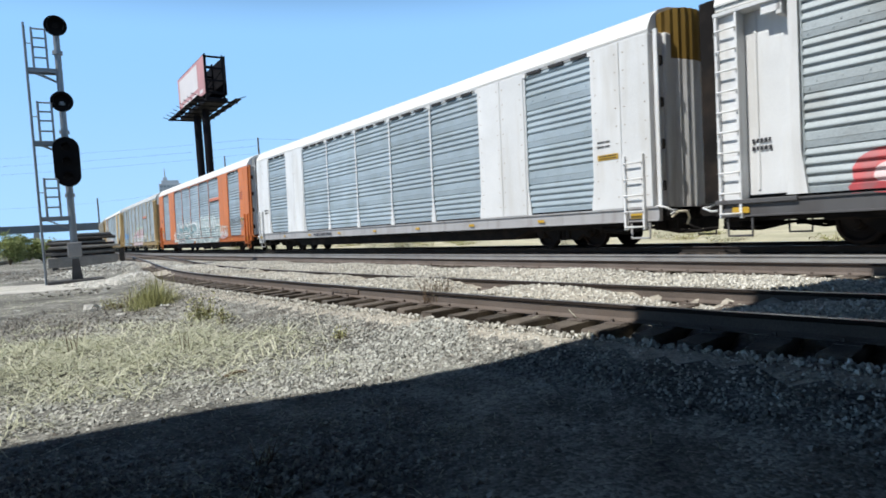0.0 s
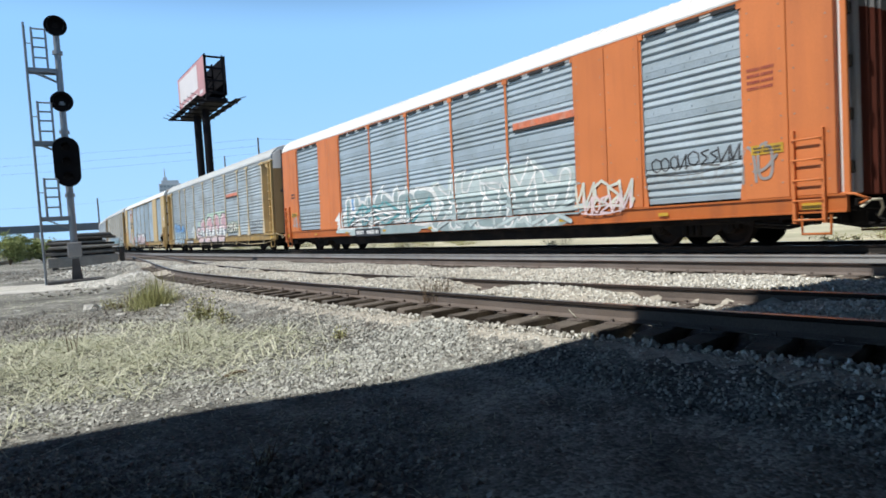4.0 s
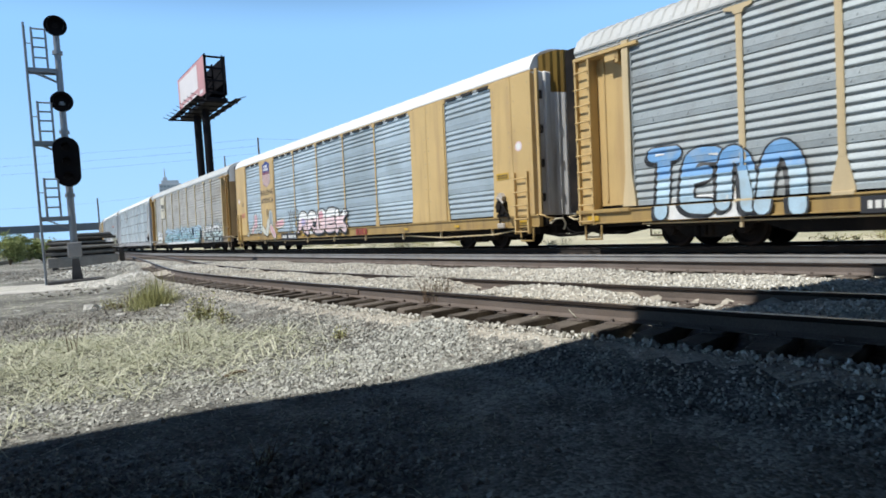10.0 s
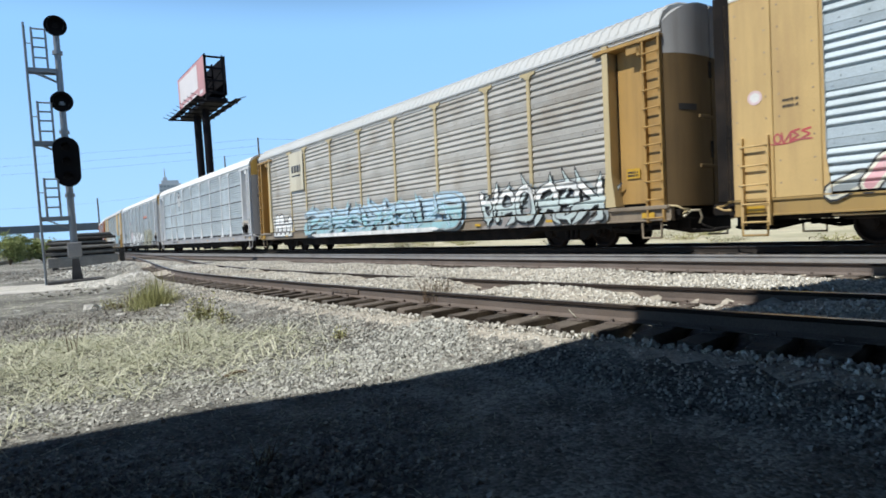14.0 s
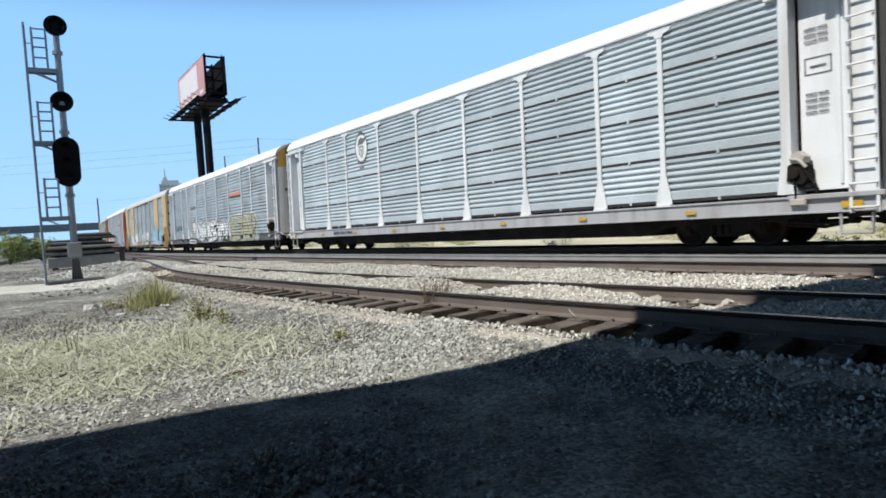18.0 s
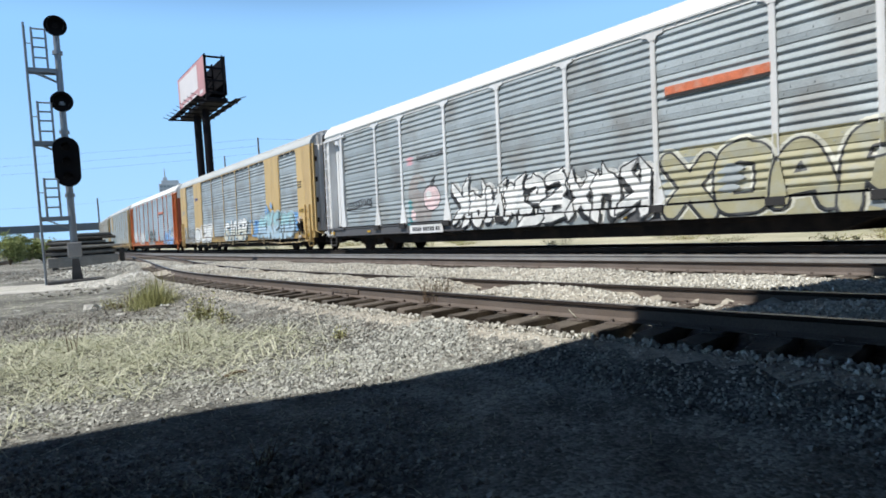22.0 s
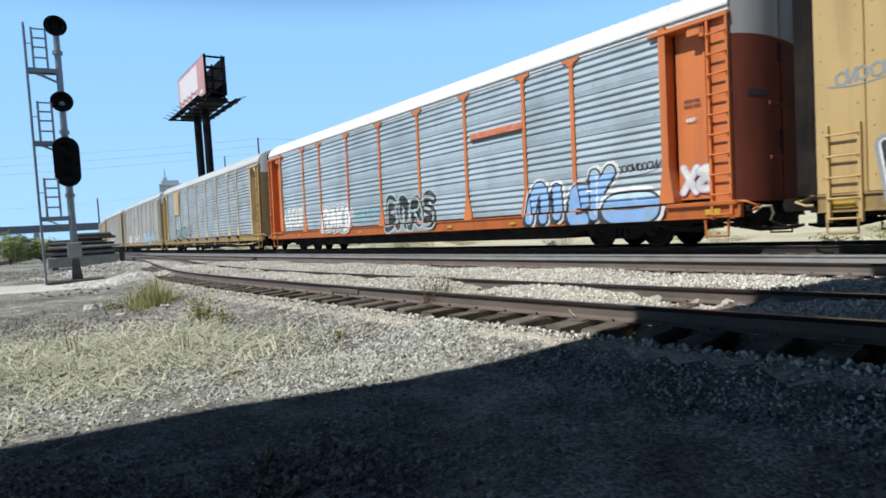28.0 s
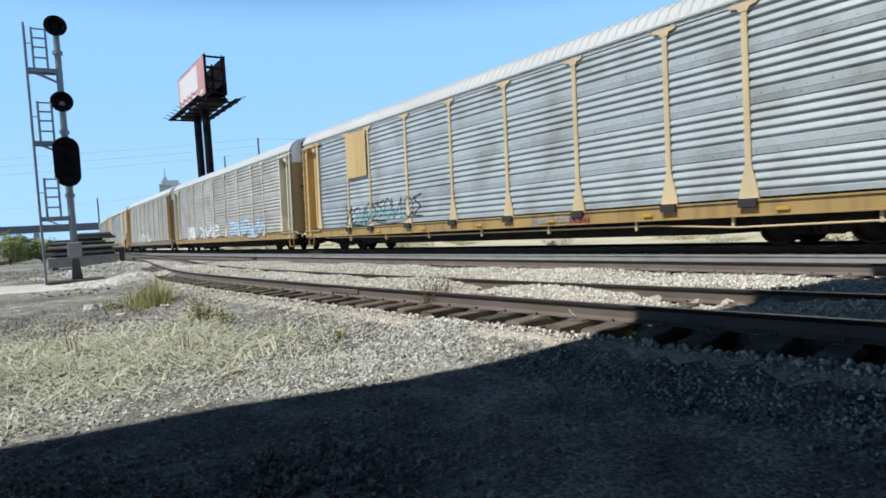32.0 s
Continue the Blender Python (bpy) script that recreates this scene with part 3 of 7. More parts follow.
stone_mat = island_material("crushed limestone", (0.30, 0.292, 0.265), (0.80, 0.785, 0.72))
chalk_mat = island_material("white crushed rock", (0.50, 0.49, 0.45), (0.86, 0.85, 0.80))
fine_mat = island_material("pale fine gravel", (0.19, 0.192, 0.178), (0.62, 0.63, 0.585))
pebble_mat = island_material("grey gravel", (0.125, 0.118, 0.107), (0.49, 0.47, 0.425))
rng = np.random.default_rng(5)


def scatter(n, s0, s1, o_of, bias=1.0):
    s = s0 + (s1 - s0) * rng.random(n) ** bias
    return s, o_of(s, rng.random(n))


def keep_off_rails(s, o):
    """Leaves out what would lie on a rail or a tie top."""
    ok = np.ones(len(s), bool)
    for c in (siding(s), np.full(len(s), MAIN_O), np.zeros(len(s))):
        for r in (-0.755, 0.755):
            ok &= np.abs(o - c - r) > 0.07
    return ok


# between and beside the tracks, thickest near the camera
s, o = scatter(98000, -19, 30, lambda s, u: (siding(s) - 2.6) + u * (MAIN_O - 0.78 - siding(s) + 2.6), 1.7)
k = keep_off_rails(s, o) & (rng.random(len(s)) < np.clip((o - siding(s) + 2.45) / 0.8, 0.05, 1))
on_tie = (o < siding(s) - 0.6) & (o > siding(s) - 1.3) & (rng.random(len(s)) < 0.86)
k &= ~on_tie
k &= ~((o > MAIN_O - 1.32) & (rng.random(len(s)) < 0.85))
x, y = line_np(s[k], o[k])
stones("ballast", "pale crushed limestone ballast between rusty rails", x, y, rng.uniform(0.018, 0.043, len(x)) * np.where(o[k] < siding(s[k]) - 1.35, 0.72, 1.0), stone_mat)
s, o = scatter(9000, -17, 20, lambda s, u: MAIN_O - 1.0 + u * 7.5, 1.3)
k = keep_off_rails(s, o)
x, y = line_np(s[k], o[k])
stones("ballast", "pale crushed limestone ballast round the main tracks", x, y, rng.uniform(0.03, 0.07, len(x)), stone_mat, -0.01)
# stones lying over the ends of the siding's ties
s, o = scatter(2600, -19, 22, lambda s, u: siding(s) - 1.24 - 0.3 * u, 1.7)
x, y = line_np(s, o)
stones("ballast", "pale crushed limestone over the tie ends", x, y, rng.uniform(0.02, 0.05, len(x)), stone_mat, 0.02)
# gravel over the open ground near the camera
px, py = rng.uniform(-5.5, 3.0, 62000), 3.4 + 6.2 * rng.random(62000) ** 1.2
sd, od = line_inv(px, py)
k = (od < siding(sd) - 2.0) & (rng.random(len(px)) < 0.6 + 0.4 * (noise2(px, py, 0.9, 3.0) > -0.15))
stones("gravel", "fine pale gravel strewn over grey soil", px[k], py[k], rng.uniform(0.009, 0.032, k.sum()), fine_mat)
px, py = rng.uniform(-9, 5.5, 34000), 2.0 + 15 * rng.random(34000) ** 1.6
sd, od = line_inv(px, py)
k = od < siding(sd) - 1.9
stones("gravel", "small grey gravel strewn over the trodden soil", px[k], py[k], rng.uniform(0.012, 0.045, k.sum()), pebble_mat)
px, py = rng.uniform(-6.0, 0.2, 15000), rng.uniform(0, 1, 15000)
py = 4.4 + 0.50 * (px + 3.2) + 1.6 * py + 0.2 * noise2(px, px, 1.3, 7.0)
stones("gravel", "drift of fine pale gravel over the trodden soil", px, py, rng.uniform(0.018, 0.046, len(px)), fine_mat, 0.003)
for mx, my, r, h in MOUNDS:
    a, q = rng.uniform(0, 2 * np.pi, 1600), r * 1.5 * np.sqrt(rng.random(1600))
    stones("rock_heap", "low heap of pale crushed rock beside the tracks", mx + q * np.cos(a), my + q * np.sin(a), rng.uniform(0.03, 0.08, 1600), chalk_mat)
# coarser gravel in drifts further off
px, py = rng.uniform(-32, -5, 9000), rng.uniform(12, 46, 9000)
sd, od = line_inv(px, py)
k = (od < np.where(sd > 78, MAIN_O, siding(sd)) - 2.6) & (noise2(px, py, 0.45, 4.0) > 0.1)
stones("gravel", "drifts of pale gravel on the open ground", px[k], py[k], rng.uniform(0.04, 0.11, k.sum()), pebble_mat)


# ---- the train ----
Z0, Z1 = 1.05, 5.18          # foot and top of the side screens
SKIN = -1.50                 # the near side's face


def screen_folds(kind):
    """Depths and heights of a side screen's folds from the top down, and the heights of its rivet rows."""
    prof, rivets = [], []
    if kind == "slit":
        # narrow sheets with an open slit between them
        h = (Z1 - Z0) / 4
        rh = h * 0.74 / 5
        for i in range(4):
            z = Z1 - i * h
            prof.append((0.0, z - 0.002))
            for r in range(5):
                zr = z - r * rh
                prof += [(0.0, zr - rh * 0.26), (0.0, zr - rh * 0.48), (0.052, zr - rh * 0.56), (0.052, zr - rh * 0.88)]
            prof += [(0.012, z - h * 0.74 - 0.01), (0.012, z - h + 0.075), (0.13, z - h + 0.07), (0.13, z - h + 0.004)]
            rivets.append(z - h * 0.84)
        prof.append((0.0, Z0))
        return prof, rivets
    # four groups of four ribs, with creased flat bands between them, wider on the flat-panelled cars
    band = 2.2 if kind == "panel" else 1.7
    p = (Z1 - Z0 - 0.16) / (16 + 3 * band)
    z = Z1 - 0.03
    prof.append((0.02, Z1))
    for i in range(4):
        for r in range(4):
            prof += [(0.047, z - p * 0.02), (0.025, z - p * 0.24), (0.007, z - p * 0.46), (0.0, z - p * 0.60), (0.004, z - p * 0.68), (0.040, z - p * 0.81), (0.047, z - p * 0.96)]
            z -= p
        if i < 3:
            prof += [(0.022, z - p * 0.08), (0.006, z - p * band * 0.52), (0.012, z - p * band * 0.55), (0.020, z - p * band * 0.95)]
            rivets += [z - p * band * 0.3, z - p * band * 0.72]
            z -= p * band
    prof += [(0.018, z - 0.015), (0.018, Z0)]
    return prof, rivets


def corrugated(width, kind):
    """One side screen: sheets with horizontal ribs and riveted flat bands, or narrow sheets with a dark slit between them."""
    so = Solid()
    prof, rivets = screen_folds(kind)
    x0, x1 = -width / 2, width / 2
    vs = [(x, y, z) for y, z in prof for x in (x0, x1)]
    so.add(vs, [(2 * i, 2 * i + 1, 2 * i + 3, 2 * i + 2) for i in range(len(prof) - 1)])
    if kind == "slit":
        # the gap between two sheets: a dark strip paints its shade, a pale clip crosses it
        h = (Z1 - Z0) / 4
        for i in range(4):
            zs = Z1 - i * h - h
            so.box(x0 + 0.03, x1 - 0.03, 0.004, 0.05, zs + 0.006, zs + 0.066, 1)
            so.box(-0.035, 0.035, -0.03, 0.0, zs + 0.0, zs + 0.10, 0, 0.006)
    # frame round the sheets
    so.box(x0, x0 + 0.03, -0.006, 0.06, Z0, Z1)
    so.box(x1 - 0.03, x1, -0.006, 0.06, Z0, Z1)
    n = max(2, int(width / 0.45))
    for i, zc in enumerate(rivets):
        for j in range(n):
            x = x0 + (j + (0.3 if i % 2 else 0.6)) * width / n
            so.box(x - 0.013, x + 0.013, -0.004, 0.016, zc - 0.013, zc + 0.013)
    return so


screen_cache = {}


def screen(x0, x1, kind, mat, car, side):
    key = (round(x1 - x0, 2), kind, mat.name)
    if key not in screen_cache:
        screen_cache[key] = corrugated(x1 - x0, kind).mesh("side_screen", [mat, shade_fill] if kind == "slit" else mat)
    xm = (x0 + x1) / 2
    return part("side_screen", screen_cache[key], None, car, at=pose(xm * side, SKIN * side, 0, 0, 0, 0 if side > 0 else 180))


def post_solid(kind):
    """A side post: a hat section, flared at its foot and with a bracket at its head."""
    so = Solid()
    w = 0.068 if kind == "flared" else 0.05
    f = 0.21 if kind == "flared" else 0.13
    d0, d1 = (-0.024 if kind == "flared" else -0.02), 0.02
    out = [(-w, 5.1), (w, 5.1), (w, 1.75), (f, 1.12), (f, 0.99), (-f, 0.99), (-f, 1.12), (-w, 1.75)]
    so.prism(out, "y", d0, d1)
    so.box(-w * 0.55, w * 0.55, d0 - 0.006, d0, 1.7, 5.0, 0, 0.002)
    if kind == "flared":
        so.prism([(-0.31, 5.17), (0.31, 5.17), (0.30, 5.10), (0.13, 5.06), (0.09, 4.98), (-0.09, 4.98), (-0.13, 5.06), (-0.30, 5.10)], "y", -0.04, 0.0)
        so.box(-0.2, 0.2, -0.068, 0.0, 0.96, 1.04, 0, 0.01)
    else:
        so.box(-0.11, 0.11, -0.045, 0.0, 5.06, 5.18)
    return so


mesh_cache = {}


def riveted_panel(w):
    """A flat side panel with two columns of rivet heads and a stiffening crease."""
    so = Solid().box(-w / 2 + 0.006, w / 2 - 0.006, -0.06, 0.12, 1.0, 5.18, 0, 0.012)
    for x in (-w / 2 + 0.13, w / 2 - 0.13):
        for k in range(9):
            z = 1.3 + k * 0.45
            so.box(x - 0.016, x + 0.016, -0.070, -0.06, z - 0.016, z + 0.016, 1, 0.006)
    return so


def shared(key, make, mat):
    """Mesh data that alike parts of one colour share."""
    names = tuple(m.name for m in (mat if isinstance(mat, (list, tuple)) else [mat]))
    if (key, names) not in mesh_cache:
        mesh_cache[key, names] = make().mesh(key.split("/")[0], mat)
    return mesh_cache[key, names]


ROOF = [(-1.54, 5.235), (-1.55, 5.28), (-1.51, 5.38), (-1.38, 5.60), (-1.12, 5.79), (-0.72, 5.93), (-0.3, 5.99)]
ROOF = ROOF + [(-y, z) for y, z in reversed(ROOF)]


def roof_solid(ribbed):
    """The curved roof, with cross ribs if the sheets are ribbed, closed underneath."""
    so = Solid()
    xs = []
    if ribbed:
        n = 90
        w = 26.72 / n
        for i in range(n):
            a = -13.36 + i * w
            xs += [(a, 0.0), (a + w * 0.55, 0.0), (a + w * 0.65, 0.035), (a + w * 0.9, 0.035)]
        xs.append((13.36, 0.0))
    else:
        n = 18
        for i in range(n):
            a = -13.36 + i * (26.72 / 18)
            xs += [(a, 0.0), (a + 1.44, 0.0), (a + 1.45, 0.008), (a + 1.49, 0.008)]
        xs.append((13.36, 0.0))
    k = len(ROOF)
    vs = []
    for x, up in xs:
        for j, (y, z) in enumerate(ROOF):
            lift = up if 1 < j < k - 2 else 0
            vs.append((x, y * (1 + lift * 0.2), z + lift))
    fs = [(i * k + j, i * k + j + 1, (i + 1) * k + j + 1, (i + 1) * k + j) for i in range(len(xs) - 1) for j in range(k - 1)]
    fs += [tuple(range(k)), tuple(range((len(xs) - 1) * k, len(xs) * k))]
    so.add(vs, fs)
    so.box(-13.36, 13.36, -1.5, 1.5, 5.14, 5.2)
    return so


def eave_strip():
    """A narrow strip under the roof's edge, with a row of bolt heads."""
    so = Solid().box(-13.36, 13.36, -0.012, 0.1, 5.185, 5.25, 0, 0.006)
    for k in range(88):
        so.box(-13.2 + k * 0.3, -13.15 + k * 0.3, -0.026, -0.012, 5.195, 5.235)
    return so


def sill_solid():
    so = Solid()
    for sg in (-1, 1):
        so.prism([(sg * 1.56, 1.0), (sg * 1.56, 0.96), (sg * 1.52, 0.955), (sg * 1.52, 0.685), (sg * 1.56, 0.68), (sg * 1.56, 0.645), (sg * 1.38, 0.645), (sg * 1.38, 1.0)], "x", -13.36, 13.5)
    return so


def underframe_solid():
    so = Solid()
    so.box(-13.3, 13.3, -1.37, 1.37, 0.55, 1.02)
    so.prism([(-8.9, 0.6), (-8.0, 0.27), (8.0, 0.27), (8.9, 0.6), (8.9, 0.93), (-8.9, 0.93)], "y", -1.25, 1.25)
    so.box(-13.6, 13.6, -0.3, 0.3, 0.72, 0.93)
    for i in range(-12, 13, 2):
        so.box(i - 0.06, i + 0.06, -1.4, 1.4, 0.74, 0.94)
    so.box(-4.8, -4.0, -1.3, -0.7, 0.48, 0.85, 0, 0.04)
    so.tube([(-2.6, -1.15, 0.7), (-1.2, -1.15, 0.7)], 0.2, 10)
    so.tube([(x, -1.3, 0.56 + 0.02 * math.sin(x * 2)) for x in steps(-9, 9, 1.5)], 0.02, 5)
    return so


def side_frame():
    """A freight truck without its wheelsets: two cast side frames, spring nests, bolster, and added black filling."""
    so = Solid()
    for sg in (-1, 1):
        y0, y1 = sg * 0.93, sg * 1.08
        out = [(-1.12, 0.40), (-1.12, 0.56), (-0.75, 0.62), (-0.42, 0.74), (0.42, 0.74), (0.75, 0.62), (1.12, 0.56), (1.12, 0.40), (0.72, 0.42), (0.44, 0.22), (-0.44, 0.22), (-0.72, 0.42)]
        so.prism(out, "y", y0, y1)
        for x in (-0.17, 0.0, 0.17):
            so.tube([(x, sg * 1.1, 0.26), (x, sg * 1.1, 0.52)], 0.07, 8)
        for x in (-0.89, 0.89):
            so.tube([(x, sg * 0.95, 0.42), (x, sg * 1.14, 0.42)], 0.13, 10)
            so.tube([(x, sg * 1.14, 0.42), (x, sg * 1.17, 0.42)], 0.075, 8)
    so.box(-0.2, 0.2, -1.16, 1.16, 0.5, 0.74, 0, 0.03)
    # a plain black mass and outer plates, added to close the gaps round the wheels
    so.prism([(-1.3, 0.42), (-1.2, 0.86), (1.2, 0.86), (1.3, 0.42), (0.5, 0.24), (-0.5, 0.24)], "y", -0.62, 0.62)
    for sg in (-1, 1):
        so.box(-1.35, 1.35, sg * 1.12, sg * 1.2, 0.5, 0.82, 0, 0.02)
    so.box(-0.5, 0.5, -0.4, 0.4, 0.7, 0.82)
    return so


WHEEL_R = 0.42


def wheelset():
    so = Solid()
    so.tube([(0, -0.98, 0), (0, 0.98, 0)], 0.08, 10)
    for sg in (-1, 1):
        prof = [(0.08, 0.66), (0.13, 0.67), (0.16, 0.71), (0.30, 0.725), (0.345, 0.69), (0.45, 0.69), (0.45, 0.715), (WHEEL_R + 0.005, 0.73), (WHEEL_R, 0.82), (0.355, 0.825), (0.345, 0.77), (0.30, 0.755), (0.17, 0.78), (0.15, 0.83), (0.08, 0.83)]
        n = 20
        vs = [(r * math.cos(2 * math.pi * i / n), sg * y, r * math.sin(2 * math.pi * i / n)) for i in range(n) for r, y in prof]
        k = len(prof)
        so.add(vs, [(i * k + j, i * k + j + 1, ((i + 1) % n) * k + j + 1, ((i + 1) % n) * k + j) for i in range(n) for j in range(k - 1)], 0, False)
    return so


def coupler_solid():
    so = Solid()
    so.box(13.3, 13.85, -0.1, 0.1, 0.76, 0.96, 0, 0.02)
    so.prism([(13.8, -0.17), (14.05, -0.2), (14.19, -0.12), (14.19, 0.0), (14.1, 0.06), (14.19, 0.18), (13.95, 0.2), (13.8, 0.14)], "z", 0.72, 1.0)
    so.tube([(13.45, -0.45, 0.75), (13.7, -0.5, 0.5), (14.0, -0.42, 0.38), (14.19, -0.3, 0.42)], 0.03, 6)
    so.tube([(13.36, -1.35, 0.8), (13.75, -1.3, 0.68), (13.78, -0.5, 0.68)], 0.018, 5)
    so.box(13.26, 13.6, -1.3, 1.3, 0.66, 0.9, 0, 0.02)
    return so


def hoses_solid():
    """Air hoses that hang from the coupler and run in under the sill."""
    so = Solid()
    for y, dz in ((-1.3, 0.0), (-1.15, -0.07), (-0.9, 0.05)):
        so.tube([(10.9, y, 0.66), (11.6, y, 0.5 + dz), (12.3, y - 0.05, 0.44 + dz), (12.9, y + 0.1, 0.5), (13.5, y + 0.45, 0.42 + dz), (14.0, y + 0.6, 0.36), (14.2, y + 0.75, 0.42)], 0.036, 6)
    for x in (11.6, 12.2, 12.8, 13.3):
        so.box(x - 0.05, x + 0.05, -1.36, -1.0, 0.42, 0.62, 0, 0.01)
    so.box(13.2, 13.62, -0.95, 0.95, 0.42, 0.7, 0, 0.03)
    return so


def ladder_rails(x0, x1, z0, z1, y):
    so = Solid()
    for x in (x0, x1):
        so.box(x - 0.03, x + 0.03, y - 0.03, y + 0.1, z0, z1, 0, 0.006)
    return so


def rung_solid(w, drop=0.0):
    so = Solid()
    return so.tube([(-w / 2, 0.06, 0), (-w / 2, -0.05, -drop), (w / 2, -0.05, -drop), (w / 2, 0.06, 0)], 0.021, 6)


def reflector_solid(w, h):
    return Solid().box(-w / 2, w / 2, -0.008, 0.0, -h / 2, h / 2)


def end_round(z0, z1, cap):
    """A rounded radial end door in vertical folds, between two heights; cap closes it with the roof's arch."""
    so = Solid()
    plan = []
    n = 26
    for i in range(n + 1):
        u = -1 + 2 * i / n
        y = 1.42 * u
        x = 13.24 + 0.46 * (1 - abs(u) ** 1.8) + (0.028 if i % 2 else 0.0)
        plan.append((x, y))
    tops = [min(z1, 5.90 - 0.42 * abs(y / 1.42) ** 3) if cap else z1 for x, y in plan]
    m = n + 1
    vs = [(x, y, z0) for x, y in plan] + [(x, y, z) for (x, y), z in zip(plan, tops)] + [(13.2, y, z0) for x, y in plan] + [(13.2, y, z) for (x, y), z in zip(plan, tops)]
    fs = [(i, i + 1, m + i + 1, m + i) for i in range(n)] + [(m + i, m + i + 1, 3 * m + i + 1, 3 * m + i) for i in range(n)] + [(2 * m + i, 2 * m + i + 1, i + 1, i) for i in range(n)]
    so.add(vs, fs)
    return so


def end_flat(z0, z1, cap):
    """A flat bi-fold end door: two leaves with a seam between, between two heights."""
    so = Solid()
    bulge = lambda y: 13.36 + 0.36 * (1 - abs(y / 1.46) ** 3)
    for ya, yb in ((-1.46, -0.03), (0.03, 1.46)):
        n = 13
        m = [ya + (yb - ya) * k / (n - 1) for k in range(n)]
        zs = [min(z1, 5.90 - 0.5 * abs(y / 1.43) ** 3) if cap else z1 for y in m]
        front = [(bulge(y), y, z0) for y in m] + [(bulge(y), y, z) for y, z in zip(m, zs)]
        back = [(13.2, y, z0) for y in m] + [(13.2, y, z) for y, z in zip(m, zs)]
        so.add(front, [(i, i + 1, n + i + 1, n + i) for i in range(n - 1)], 0, True)
        so.add(front + back, [(n + i, n + 1 + i, 3 * n + 1 + i, 3 * n + i) for i in range(n - 1)] + [(0, n, 3 * n, 2 * n), (n - 1, 3 * n - 1, 4 * n - 1, 2 * n - 1)])
    if not cap:
        for z in (1.9, 3.1):
            so.box(13.6, 13.74, -0.55, 0.55, z, z + 0.09, 0, 0.01)
    return so


def clip(poly, axis, value, keep_above):
    """The part of a convex outline on one side of a line."""
    out = []
    for i, p in enumerate(poly):
        q = poly[i - 1]
        a, b = (q[axis] - value, p[axis] - value) if keep_above else (value - q[axis], value - p[axis])
        if (a < 0) != (b < 0):
            t = a / (a - b)
            out.append((q[0] + (p[0] - q[0]) * t, q[1] + (p[1] - q[1]) * t))
        if b >= 0:
            out.append(p)
    return out


GLYPHS = {
    "n": [[(0, 0), (0.05, 0.75), (0.5, 1), (0.95, 0.75), (1, 0)]],
    "a": [[(0, 0), (0.15, 0.7), (0.5, 1.05), (0.85, 0.7), (1, 0)], [(0.2, 0.35), (0.8, 0.35)]],
    "r": [[(0, 0), (0, 1), (0.75, 1), (1, 0.75), (0.75, 0.5), (0.15, 0.5)], [(0.4, 0.5), (1, 0)]],
    "s": [[(1, 0.85), (0.6, 1), (0.1, 0.95), (0, 0.65), (0.5, 0.5), (1, 0.35), (0.9, 0.03), (0.4, 0), (0, 0.12)]],
    "w": [[(0, 1), (0.22, 0), (0.5, 0.7), (0.78, 0), (1, 1)]],
    "o": [[(0.5, 1), (0, 0.9), (0, 0.1), (0.5, 0), (1, 0.1), (1, 0.9), (0.5, 1)]],
    "k": [[(0, 0), (0.05, 1)], [(1, 1), (0.25, 0.5), (1, 0)]],
    "e": [[(1, 0.95), (0.1, 1), (0, 0.5), (0.1, 0), (1, 0.05)], [(0.1, 0.5), (0.8, 0.55)]],
    "z": [[(0, 0), (0.1, 1), (0.85, 0), (1, 1)]],
    "t": [[(0, 0.95), (1, 1)], [(0.5, 0.95), (0.45, 0)]],
    "u": [[(0, 1), (0.05, 0.2), (0.5, 0), (0.95, 0.2), (1, 1)]],
    "x": [[(0, 0), (1, 1)], [(0, 1), (1, 0)]],
    "c": [[(1, 0.85), (0.5, 1), (0, 0.8), (0, 0.2), (0.5, 0), (1, 0.15)]],
    "i": [[(0.5, 0), (0.5, 1)]],
    "h": [[(0, 0), (0, 1)], [(1, 0), (1, 1)], [(0, 0.5), (1, 0.5)]],
    "f": [[(0, 0), (0.05, 1), (1, 1)], [(0.1, 0.5), (0.75, 0.5)]],
    "l": [[(0, 1), (0, 0.05), (1, 0)]],
    "d": [[(0, 0), (0, 1), (0.6, 0.95), (1, 0.5), (0.6, 0.05), (0, 0)]],
    "b": [[(0, 0), (0, 1), (0.8, 0.95), (0.8, 0.6), (0.15, 0.5), (0.95, 0.4), (0.95, 0.08), (0, 0)]],
    "y": [[(0, 1), (0.5, 0.5), (1, 1)], [(0.5, 0.5), (0.45, 0)]],
}


